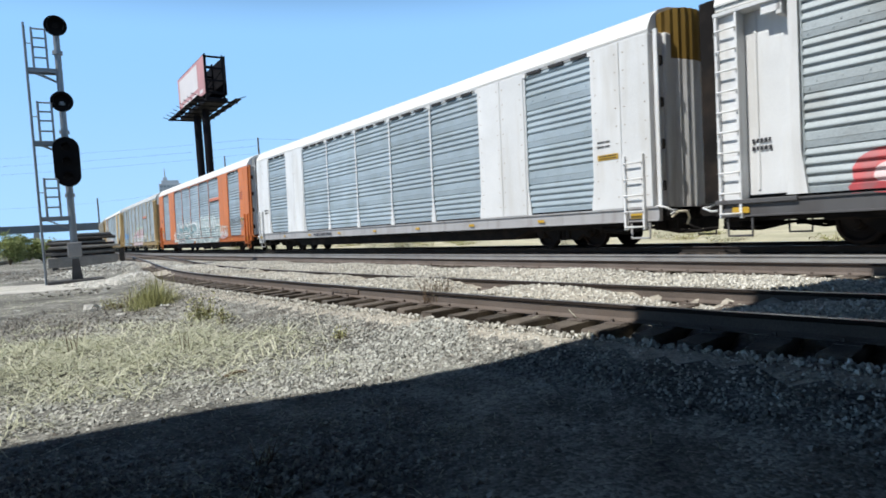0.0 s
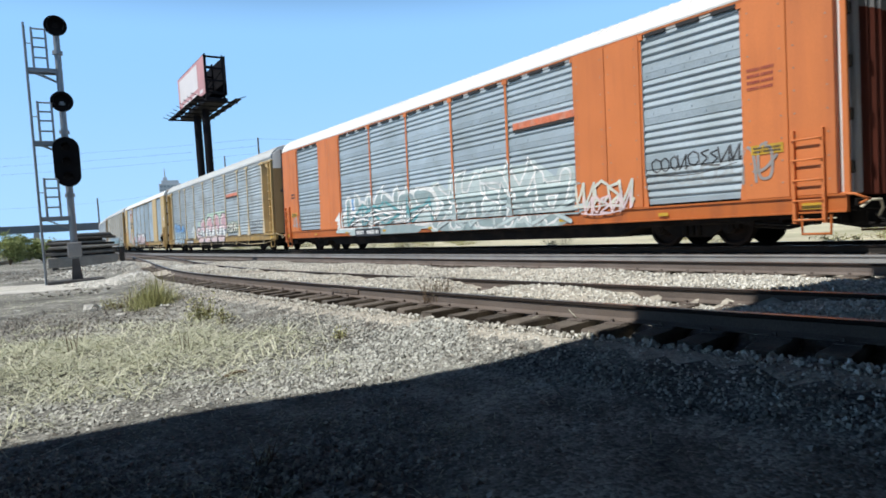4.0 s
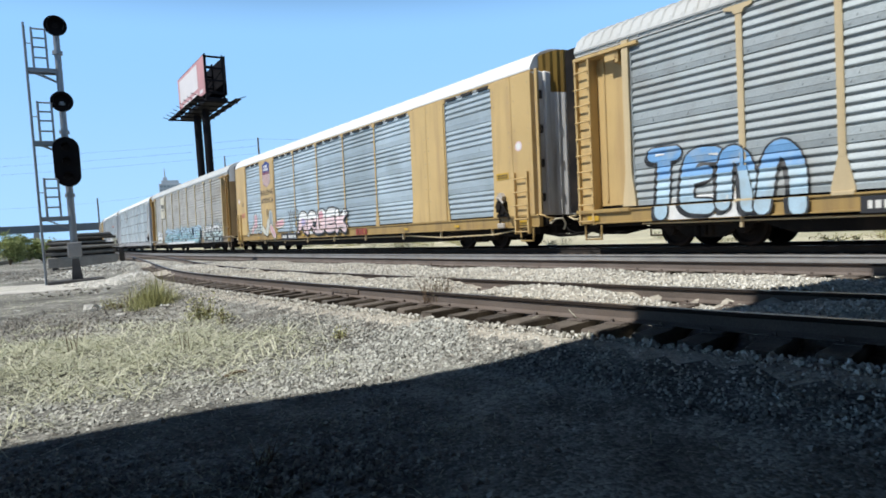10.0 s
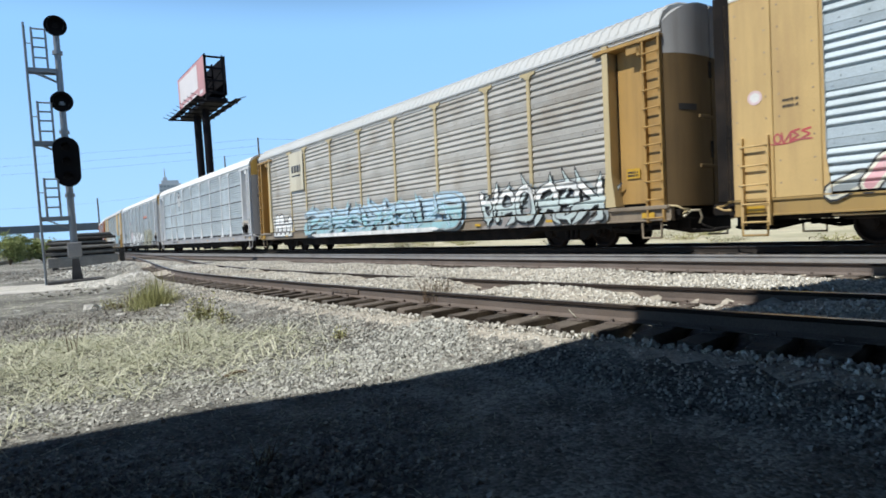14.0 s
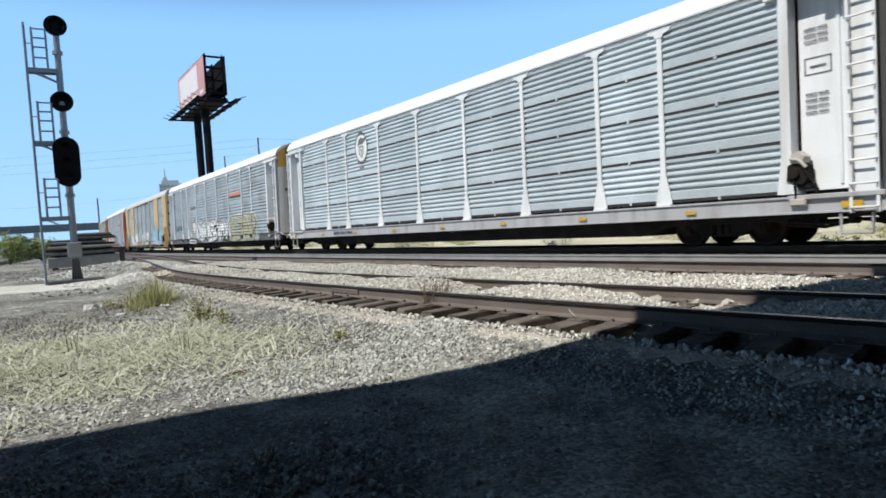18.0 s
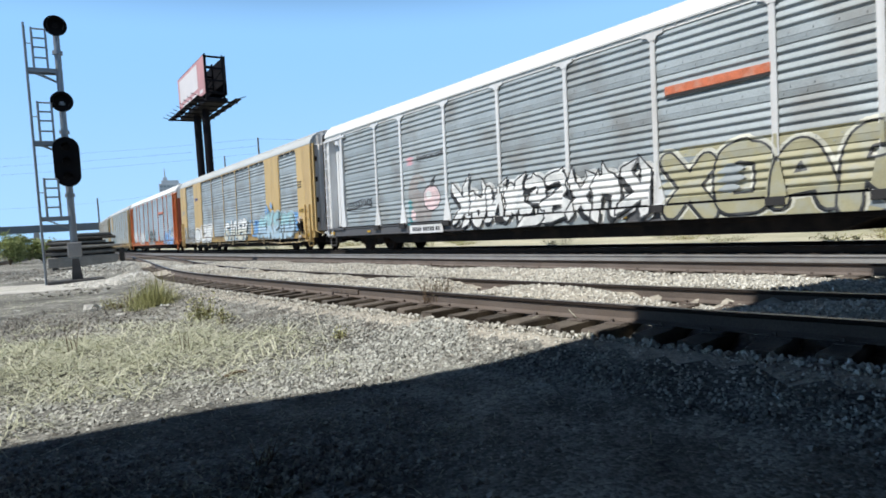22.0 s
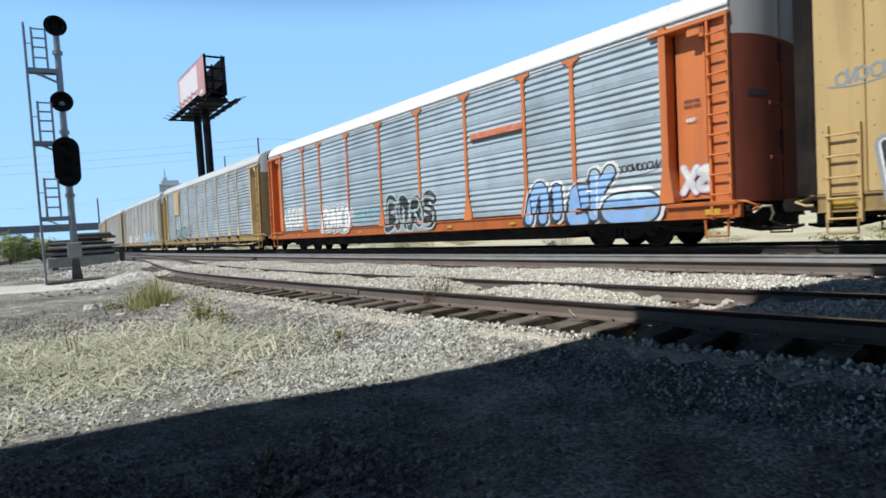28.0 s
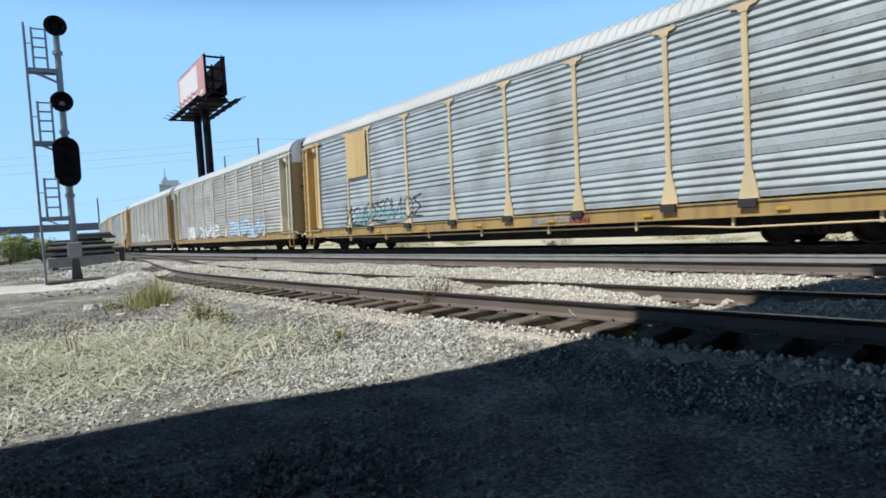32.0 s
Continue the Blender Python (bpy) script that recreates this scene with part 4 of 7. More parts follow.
class Spray:
    """Spray paint on a car's near side. It lies on what it was sprayed on: the folds of the screens, the posts, panels and sill."""

    def __init__(self, seed, kind):
        self.so, self.r, self.lift, self.mats, self.above = Solid(), random.Random(seed), 0.0015, [], None
        self.bands = []      # x0, x1, z0, z1, depth at z0, depth at z1
        prof = [(z, y) for y, z in reversed(screen_folds(kind)[0])]
        if kind == "panel":
            spans = ((-11.57, -9.08), (9.08, 11.57), (-6.92, -4.23), (-4.17, -1.43), (-1.37, 1.37), (1.43, 4.17), (4.23, 6.92))
            posts, w, f, d = PANEL_POSTS + (-11.6, -9.05, -6.95, 6.95, 9.05, 11.6), 0.055, 0.13, -0.023
            for x0, x1 in ((-9.0, -7.0), (7.0, 9.0), (-13.3, -11.65), (11.65, 13.3)):
                self.bands.append((x0, x1, 1.0, 5.1, -0.064, -0.064))
        else:
            xs = (-11.67,) + FLARED_POSTS + (11.67,)
            spans = [(a + 0.03, b - 0.03) for a, b in zip(xs, xs[1:])]
            posts, w, f, d = FLARED_POSTS, 0.075, 0.21, -0.027
            for end in (-12.36, 12.36):
                self.bands.append((end - 0.55, end + 0.45, 1.15, 4.9, 0.222, 0.222))
        for x0, x1 in spans:
            for (za, ya), (zb, yb) in zip(prof, prof[1:]):
                if zb - za > 1e-4:
                    self.bands.append((x0, x1, za, zb, ya, yb))
        for x in posts:
            self.bands.append((x - w * 0.5, x + w * 0.5, 1.72, 5.0, d - 0.006, d - 0.006))
            for k in range(6):
                za, zb = 1.02 + k * 0.12, 1.14 + k * 0.12
                ww = f + (w - f) * max(0.0, (za - 1.06) / 0.69)
                self.bands.append((x - ww, x + ww, za, zb, d, d))
        self.bands.append((-13.3, 13.3, 0.65, 0.99, -0.064, -0.064))

    def slot(self, colour):
        if spray[colour] not in self.mats:
            self.mats.append(spray[colour])
        return self.mats.index(spray[colour])

    def lay(self, poly, colour):
        """One convex outline of paint, laid over every surface it meets."""
        slot = self.slot(colour)
        self.lift += 0.00004
        if self.above is not None:
            poly = clip(poly, 1, self.above, True)
            if len(poly) < 3:
                return
        ax, bx = min(p[0] for p in poly), max(p[0] for p in poly)
        az, bz = min(p[1] for p in poly), max(p[1] for p in poly)
        for x0, x1, z0, z1, y0, y1 in self.bands:
            if bx <= x0 or ax >= x1 or bz <= z0 or az >= z1:
                continue
            q = poly
            for axis, val, up in ((0, x0, True), (0, x1, False), (1, z0, True), (1, z1, False)):
                q = clip(q, axis, val, up)
                if len(q) < 3:
                    break
            if len(q) < 3:
                continue
            k = (y1 - y0) / (z1 - z0)
            self.so.add([(x, y0 + k * (z - z0) - self.lift, z) for x, z in q], [tuple(range(len(q)))], slot)

    def wedge(self, a, b, wa, wb, colour):
        """A straight stroke from a to b, of half-widths wa and wb."""
        dx, dz = b[0] - a[0], b[1] - a[1]
        q = math.hypot(dx, dz) or 1
        nx, nz = -dz / q, dx / q
        ex, ez = dx / q, dz / q
        self.lay([(a[0] + nx * wa, a[1] + nz * wa), (a[0] - ex * wa * 0.7, a[1] - ez * wa * 0.7), (a[0] - nx * wa, a[1] - nz * wa), (b[0] - nx * wb, b[1] - nz * wb), (b[0] + ex * wb * 0.7, b[1] + ez * wb * 0.7), (b[0] + nx * wb, b[1] + nz * wb)], colour)

    def bent(self, a, b, wa, wb, bow, colour, n=5):
        """A bowed stroke in short wedges."""
        dx, dz = b[0] - a[0], b[1] - a[1]
        pts = []
        for k in range(n + 1):
            u = k / n
            c = bow * 4 * u * (1 - u)
            pts.append((a[0] + dx * u - dz * c, a[1] + dz * u + dx * c))
        for k in range(n):
            u, v = k / n, (k + 1) / n
            self.wedge(pts[k], pts[k + 1], wa + (wb - wa) * u, wa + (wb - wa) * v, colour)

    def piece(self, x0, x1, z0, z1, fill, edge="black", n=5, fat=0.15, accent=None, halo=None, spiky=0.4):
        """A tangle of fat interlocked strokes, edged and filled, that spells nothing."""
        r = self.r
        w, h = (x1 - x0) / n, z1 - z0
        rim = max(0.035, fat * 0.45)
        strokes = []
        for i in range(n):
            cx = x0 + (i + 0.5) * w
            for k in range(r.choice((3, 3, 4))):
                t = k + r.choice((0, 2))
                if t % 2 == 0:
                    ux = cx + r.uniform(-0.42, 0.42) * w
                    a, b = (ux + r.uniform(-0.25, 0.25) * w, z0 + fat * r.uniform(0.8, 1.6)), (ux, z1 - fat * r.uniform(0.7, 2.4))
                else:
                    uz = z0 + h * r.uniform(0.2, 0.8)
                    a, b = (cx - w * r.uniform(0.3, 0.6), uz), (cx + w * r.uniform(0.3, 0.65), uz + r.uniform(-0.25, 0.25) * h)
                wa, wb = fat * r.uniform(0.8, 1.25), fat * r.uniform(0.75, 1.2)
                if r.random() < spiky:
                    wb *= 0.25
                strokes.append((a, b, wa, wb))
        bows = [r.uniform(-0.35, 0.35) for _ in strokes]
        for grow, colour in ((rim * 2.6, halo), (rim, edge), (0.0, fill)):
            if colour:
                for (a, b, wa, wb), bow in zip(strokes, bows):
                    self.bent(a, b, wa + grow, wb + grow, bow, colour)
        for j, (a, b, wa, wb) in enumerate(strokes):
            m = ((a[0] + b[0]) / 2, (a[1] + b[1]) / 2)
            if accent and j % 3 != 2:
                self.wedge(a, m, wa * 0.75, wa * 0.6, accent)
            if j % 3 == 1:
                s, c = r.uniform(-0.3, 0.3) * h, r.uniform(0.1, 0.3) * w
                self.wedge((m[0] - c, m[1] - s), (m[0] + c, m[1] + s), rim * 0.5, rim * 0.25, edge)
        return self

    def bubbles(self, x0, x1, z0, z1, fill, edge, n, accent, base):
        """Tall round-headed lobes side by side on a faceted foot."""
        r = self.r
        w, h = (x1 - x0) / n, z1 - z0
        lobes = []
        for i in range(n):
            hh = h * (0.78 + 0.2 * math.sin(i * 1.9 + 0.6))
            cx, rx = x0 + (i + 0.5) * w, w * 0.56
            top = z0 + hh
            lobes.append((cx, rx, top))
        for grow, colour in ((0.075, edge), (0.0, fill)):
            for cx, rx, top in lobes:
                rr = rx + grow
                pts = [(cx - rr * 0.92, z0 - grow), (cx + rr * 0.92, z0 - grow)] + [(cx + rr * math.cos(math.pi * k / 10), top - rx * 0.9 + rr * 0.9 * math.sin(math.pi * k / 10)) for k in range(11)]
                self.lay(pts, colour)
        for cx, rx, top in lobes:
            self.lay([(cx + rx * 0.6 * math.cos(math.pi * k / 6), top - rx * 0.85 + rx * 0.65 * math.sin(math.pi * k / 6)) for k in range(12)], accent)
            self.lay([(cx - rx, z0), (cx + rx, z0), (cx + rx * 0.9, z0 + h * 0.48), (cx - rx * 0.9, z0 + h * 0.5)], base)
            self.lay([(cx - rx * 0.35, z0 + 0.06 * h), (cx + rx * 0.35, z0 + 0.06 * h), (cx + rx * 0.06, z0 + h * 0.42), (cx - rx * 0.06, z0 + h * 0.42)], edge)
            self.wedge((cx + rx * 0.95, z0), (cx + rx * 0.95, top - rx * 0.6), 0.045, 0.03, edge)
            self.wedge((cx - rx * 0.8, z0 + h * 0.5), (cx + rx * 0.8, z0 + h * 0.48), 0.03, 0.03, edge)
        return self

    def domes(self, x0, z0, n, w, h):
        """Pink round-headed slabs with black drop shadows behind white blocks that stand on a faceted foot."""
        arch = lambda cx, rx, za, zb: [(cx - rx, za), (cx + rx, za)] + [(cx + rx * math.cos(math.pi * k / 8), zb - rx * 0.75 + rx * 0.75 * math.sin(math.pi * k / 8)) for k in range(9)]
        for i in range(n):
            cx, top = x0 + (i + 0.5) * w, z0 + h * (0.90 + 0.10 * min(1.0, i / 2))
            self.lay(arch(cx - 0.13, w * 0.36, z0 + 0.5 * h, top + 0.06), "black")
            self.lay(arch(cx + 0.04, w * 0.47, z0 + 0.3 * h, top + 0.05), "black")
            self.lay(arch(cx + 0.04, w * 0.43, z0 + 0.3 * h, top), "palepink")
            self.lay(arch(cx + 0.10, w * 0.32, z0 + 0.42 * h, top - 0.14), "pink")
            self.wedge((cx - w * 0.2, top - 0.28), (cx + w * 0.02, top - 0.14), 0.04, 0.02, "white")
        for i in range(n):
            cx, low = x0 + (i + 0.28) * w, z0 + 0.24 * h
            mid = z0 + h * 0.60
            block = [(cx - 0.50 * w, low), (cx + 0.45 * w, low), (cx + 0.36 * w, mid), (cx - 0.34 * w, mid - 0.04)]
            self.lay([(x - 0.07, z + 0.05) for x, z in block], "black")
            self.lay([(x + 0.04, z) for x, z in block], "black")
            self.lay(block, "white")
            self.lay([(cx - 0.26 * w, mid - 0.12), (cx + 0.34 * w, mid - 0.3), (cx + 0.33 * w, mid - 0.02), (cx - 0.31 * w, mid - 0.06)], "palepink")
            self.lay([(cx - 0.14 * w, low), (cx + 0.14 * w, low), (cx + 0.02 * w, mid - 0.14), (cx - 0.03 * w, mid - 0.14)], "black")
            self.lay([(cx - 0.09 * w, low + 0.02), (cx + 0.10 * w, low + 0.02), (cx + 0.02 * w, mid - 0.22), (cx - 0.02 * w, mid - 0.22)], "grey")
            # a dark star point between two blocks
            sx, sz = cx + 0.52 * w, z0 + 0.42 * h
            self.lay([(sx - 0.24 * w, sz + 0.02), (sx + 0.2 * w, sz + 0.06), (sx + 0.02 * w, low + 0.02)], "black")
            self.lay([(sx - 0.1 * w, low + 0.1), (sx + 0.06 * w, sz + 0.1), (sx + 0.3 * w, low + 0.06)], "grey")
        for i in range(n):
            a, b, low = x0 + i * w - 0.24 * w, x0 + (i + 1) * w - 0.22 * w, z0 + 0.24 * h
            self.lay([(a, low), (b + 0.05, low), (b - 0.02 * w, z0), (a + 0.02 * w, z0)], "black")
            self.lay([(a + 0.07, low - 0.03), (b - 0.02, low - 0.03), (b - 0.14 * w, z0 + 0.03), (a + 0.17 * w, z0 + 0.03)], "palepink")
        return self

    def pill(self, x, z, length, wide, turn, fill):
        """A rounded bar of paint with a dark and a cream edge."""
        c, s = math.cos(math.radians(turn)) * length / 2, math.sin(math.radians(turn)) * length / 2
        for grow, colour in ((0.10, "black"), (0.06, "cream"), (0.0, fill)):
            self.line_of([(x - c, z - s), (x + c, z + s)], wide + grow, colour)
        return self

    def line_of(self, pts, wide, colour):
        """A rounded stroke along points."""
        for a, b in zip(pts, pts[1:]):
            self.wedge(a, b, wide, wide, colour)
        for x, z in pts:
            self.lay([(x + wide * math.cos(k * math.pi / 5), z + wide * math.sin(k * math.pi / 5)) for k in range(10)], colour)

    def letters(self, shapes, x0, x1, z0, z1, fat, fill, edge, rim=0.05, halo=None, accent=None, split=0.5, drop=0.0, spikes=False, wave=0.12, shine=None, loose=0.05, plain=False):
        """A row of fat interlocked letter-like forms, edged and filled, that spells nothing."""
        r = self.r
        n = len(shapes)
        w, h = (x1 - x0) / n, z1 - z0
        forms = []
        for i, g in enumerate(shapes):
            top, low = z1 - fat - r.uniform(0, wave) * h, z0 + fat + r.uniform(0, wave * 0.5) * h
            a, b = x0 + i * w + fat * 0.75, x0 + (i + 1) * w - fat * 0.75
            lean = r.uniform(-0.5, 1.0) * w * 0.12
            forms.append([])
            turned, tipped = not plain and g in "serkz", not plain and g in "atwu"
            more = [[(r.uniform(-0.3, 0.2), r.uniform(0.2, 0.8)), (0.5, r.uniform(0.1, 0.9)), (r.uniform(0.9, 1.4), r.uniform(0.2, 0.9))]] if i % 2 and not plain else []
            for path in GLYPHS[g] + more:
                path = [(1 - u if turned else u, 1 - v if tipped else v) for u, v in path]
                q = [(a + (b - a) * u + lean * v + r.uniform(-loose, loose) * w, low + (top - low) * v + r.uniform(-loose, loose) * h) for u, v in path]
                if g not in "zkxw":
                    for _ in range(2):
                        m = [q[0]]
                        for p, s in zip(q, q[1:]):
                            m += [(p[0] * 0.75 + s[0] * 0.25, p[1] * 0.75 + s[1] * 0.25), (p[0] * 0.25 + s[0] * 0.75, p[1] * 0.25 + s[1] * 0.75)]
                        q = m + [q[-1]]
                        q = [p for k, p in enumerate(q) if k == 0 or math.hypot(p[0] - q[k - 1][0], p[1] - q[k - 1][1]) > fat * 0.25]
                forms[-1].append(q)
        if halo:
            for g in forms:
                for q in g:
                    self.line_of(q, fat + rim * 2.6, halo)
        for k in range(4 if drop else 0):
            d = drop * (4 - k) / 4
            for g in forms:
                for q in g:
                    self.line_of([(x - d, z - d) for x, z in q], fat + rim * 0.6, edge)
        # each form over the one before it
        for g in forms:
            tips = []
            for q in g if spikes else ():
                for p, up in ((max(q, key=lambda v: v[1]), 1), (min(q, key=lambda v: v[1]), -1)):
                    tips.append((p, (p[0] + r.uniform(-0.25, 0.45) * up, p[1] + up * r.uniform(0.25, 0.5) * (1 if up > 0 else 0.55))))
            for q in g:
                self.line_of(q, fat + rim, edge)
            for a, b in tips:
                self.wedge(a, b, fat + rim, 0.02, edge)
            for q in g:
                self.line_of(q, fat, fill)
            for a, b in tips:
                self.wedge(a, (a[0] * 0.2 + b[0] * 0.8, a[1] * 0.2 + b[1] * 0.8), fat, 0.01, fill)
            if accent:
                self.above = z0 + h * split
                for q in g:
                    self.line_of(q, fat, accent)
                self.above = None
        forms = [q for g in forms for q in g]
        for q in forms[::2]:
            a, b = q[0], q[min(2, len(q) - 1)]
            if shine:
                self.wedge((a[0] + fat * 0.4, a[1]), (b[0] + fat * 0.4, b[1]), 0.03, 0.015, shine)
        return self

    def scrawl(self, x0, x1, z0, z1, colour, w=0.022):
        """Thin running strokes and loops, unreadable."""
        r = self.r
        h = (z1 - z0) * 0.75
        x, rise = x0, 0.0
        while x < x1:
            # a loop, a hook or a slanting pair of strokes, tied to the next one
            d = h * r.uniform(0.6, 1.0)
            z = z0 + rise + r.uniform(0, 0.15) * h
            kind = r.randrange(3)
            if kind == 0:
                pts = [(x + d * (0.5 + 0.45 * math.cos(a)), z + h * (0.5 + 0.48 * math.sin(a))) for a in (2.6, 1.6, 0.6, -0.4, -1.4, -2.4, -3.6)]
            elif kind == 1:
                pts = [(x, z + h), (x + d * 0.15, z), (x + d * 0.6, z + h * 0.55), (x + d * 0.9, z + h), (x + d * 0.8, z), (x + d, z + h * 0.2)]
            else:
                pts = [(x + d * 0.9, z + h), (x + d * 0.1, z + h * 0.85), (x + d * 0.8, z + h * 0.45), (x, z + h * 0.05), (x + d, z)]
            for p, q in zip(pts, pts[1:]):
                self.wedge(p, q, w, w * 0.85, colour)
            x += d * r.uniform(0.8, 1.05)
            rise = min(z1 - z0 - h, rise + r.uniform(-0.05, 0.12) * h)
        self.bent((x0 - 0.1, z0 + 0.1 * h), (x1, z0 + 0.25 * h), w * 0.7, w * 0.4, -0.06, colour)
        return self

    def diamonds(self, x0, x1, z0, z1, colour, n):
        for k in range(n):
            x, z, q = self.r.uniform(x0, x1), self.r.uniform(z0, z1), self.r.uniform(0.1, 0.2)
            self.lay([(x - q, z), (x, z - q), (x + q, z), (x, z + q)], colour)
        return self

    def patch(self, x0, x1, z0, z1, colour, rows=6):
        """A cloud of paint: bands with ragged ends."""
        r = self.r
        for i in range(rows):
            z = z0 + (z1 - z0) * (i + 0.5) / rows
            a, b = x0 + r.uniform(0, 0.18) * (x1 - x0), x1 - r.uniform(0, 0.18) * (x1 - x0)
            hw = (z1 - z0) / rows * 0.62
            self.lay([(a, z - hw * 0.5), (a + 0.3, z - hw), (b - 0.25, z - hw), (b, z), (b - 0.3, z + hw), (a + 0.25, z + hw)], colour)
        return self

    def disc(self, x, z, rx, rz, colour):
        self.lay([(x + rx * math.cos(k * math.pi / 14), z + rz * math.sin(k * math.pi / 14)) for k in range(28)], colour)
        return self

    def wedge2(self, xa, za, xb, zb, colour):
        self.wedge((xa, za), (xb, zb), 0.12, 0.05, colour)
        return self

    def on(self, car, label):
        me = self.so.mesh("graffiti", self.mats, recalc=False)
        ob = part("graffiti", me, None, car, label, at=pose(0, SKIN, 0))
        return tagged(ob, label, kind="stuff")


def plain_bars(car, x, z, w, h, colour, n=1, gap=0.07, name="lettering", depth=0.0):
    """Unreadable lettering: short bars in rows on the near side."""
    so = Solid()
    r = random.Random(int(x * 100) + int(z * 10))
    for i in range(n):
        zz = z - i * (h + gap)
        a, k = x, 0
        while a < x + w:
            b = min(x + w, a + h * r.uniform(0.5, 0.75))
            so.box(a, b, -0.004, 0.0, zz - h / 2, zz + h / 2)
            k += 1
            a = b + h * (0.28 if k % 5 else 0.7)
    return tagged(part(name, so, colour, car, at=pose(0, SKIN - 0.07 + depth, 0)), kind="stuff")


def words(text, size, mat, car, x, z, name="lettering"):
    """Readable words in the built-in font, turned into a mesh, facing the near side."""
    cu = bpy.data.curves.new("words", "FONT")
    cu.body, cu.size, cu.align_x, cu.extrude, cu.offset = text, size, "CENTER", 0.002, 0.0
    tmp = bpy.data.objects.new("words", cu)
    scene.collection.objects.link(tmp)
    bpy.context.view_layer.update()
    me = bpy.data.meshes.new_from_object(tmp.evaluated_get(bpy.context.evaluated_depsgraph_get()))
    bpy.data.objects.remove(tmp)
    me.materials.clear()
    me.materials.append(mat)
    return part(name, me, None, car, "readable black words", at=pose(x, SKIN - 0.068, z, 90, 0, 0))


SCHEMES = {
    "white": dict(body=paint_white, sill=paint_grey, screen=galvanised, end=end_pale, top=end_top_brown),
    "white_bright": dict(body=paint_white, sill=paint_grey, screen=galvanised_bright, end=end_grey, top=end_top_brown),
    "white_old": dict(body=paint_white, sill=paint_grey, screen=galvanised_old, end=end_mid, top=end_top_brown),
    "orange": dict(body=paint_orange, sill=paint_orange_sill, screen=galvanised, end=paint_orange_dark, top=end_top_grey),
    "yellow": dict(body=paint_yellow, sill=paint_sill_yellow, screen=galvanised, end=end_pale, top=end_top_brown),
    "yellow_old": dict(corner=paint_ochre, body=paint_dull, sill=sill_brown, screen=galvanised_tan, end=end_brown, top=end_top_grey),
    "ochre": dict(body=paint_yellow, sill=paint_sill_yellow, screen=galvanised_old, end=end_pale, top=end_pale),
    "tan": dict(corner=paint_yellow, body=paint_tan, sill=paint_sill_yellow, screen=galvanised_old, end=end_brown, top=end_top_grey),
    "cream": dict(body=paint_cream, sill=paint_sill_yellow, screen=galvanised_tan, end=end_brown, top=end_top_grey),
}
PANEL_POSTS = (-4.2, -1.4, 1.4, 4.2)
FLARED_POSTS = (-8.9, -7.0, -4.2, -1.4, 1.4, 4.2, 7.0, 8.9)
car_list, wheel_list = [], []


def brake():
    """A geared hand brake: a dark housing under a pale casting, with a slanting lever, a chain and a foot bracket."""
    q = Solid()
    q.prism([(-0.2, 1.3), (0.1, 1.22), (0.2, 1.36), (0.19, 1.6), (0.04, 1.7), (-0.17, 1.62)], "y", -0.1, 0.2)
    q.tube([(-0.05, -0.16, 1.46), (-0.05, -0.02, 1.46)], 0.11, 10)
    q.box(-0.24, 0.24, -0.05, 0.26, 1.14, 1.24, 0, 0.015)
    q.tube([(-0.06, -0.12, 1.4), (-0.03, -0.1, 1.05), (-0.05, -0.06, 0.82)], 0.024, 6)
    q.tube([(0.1, -0.14, 1.62), (0.3, -0.14, 1.3), (0.4, -0.1, 1.06)], 0.03, 6)
    q.prism([(-0.12, 1.66), (0.1, 1.64), (0.15, 1.78), (0.02, 1.9), (-0.09, 1.84)], "y", -0.12, 0.2, 1)
    q.tube([(-0.1, -0.15, 1.74), (0.06, -0.17, 1.72), (0.2, -0.15, 1.56)], 0.035, 6, 1)
    q.box(-0.16, 0.16, -0.12, -0.02, 0.80, 0.96, 1, 0.03)
    return q


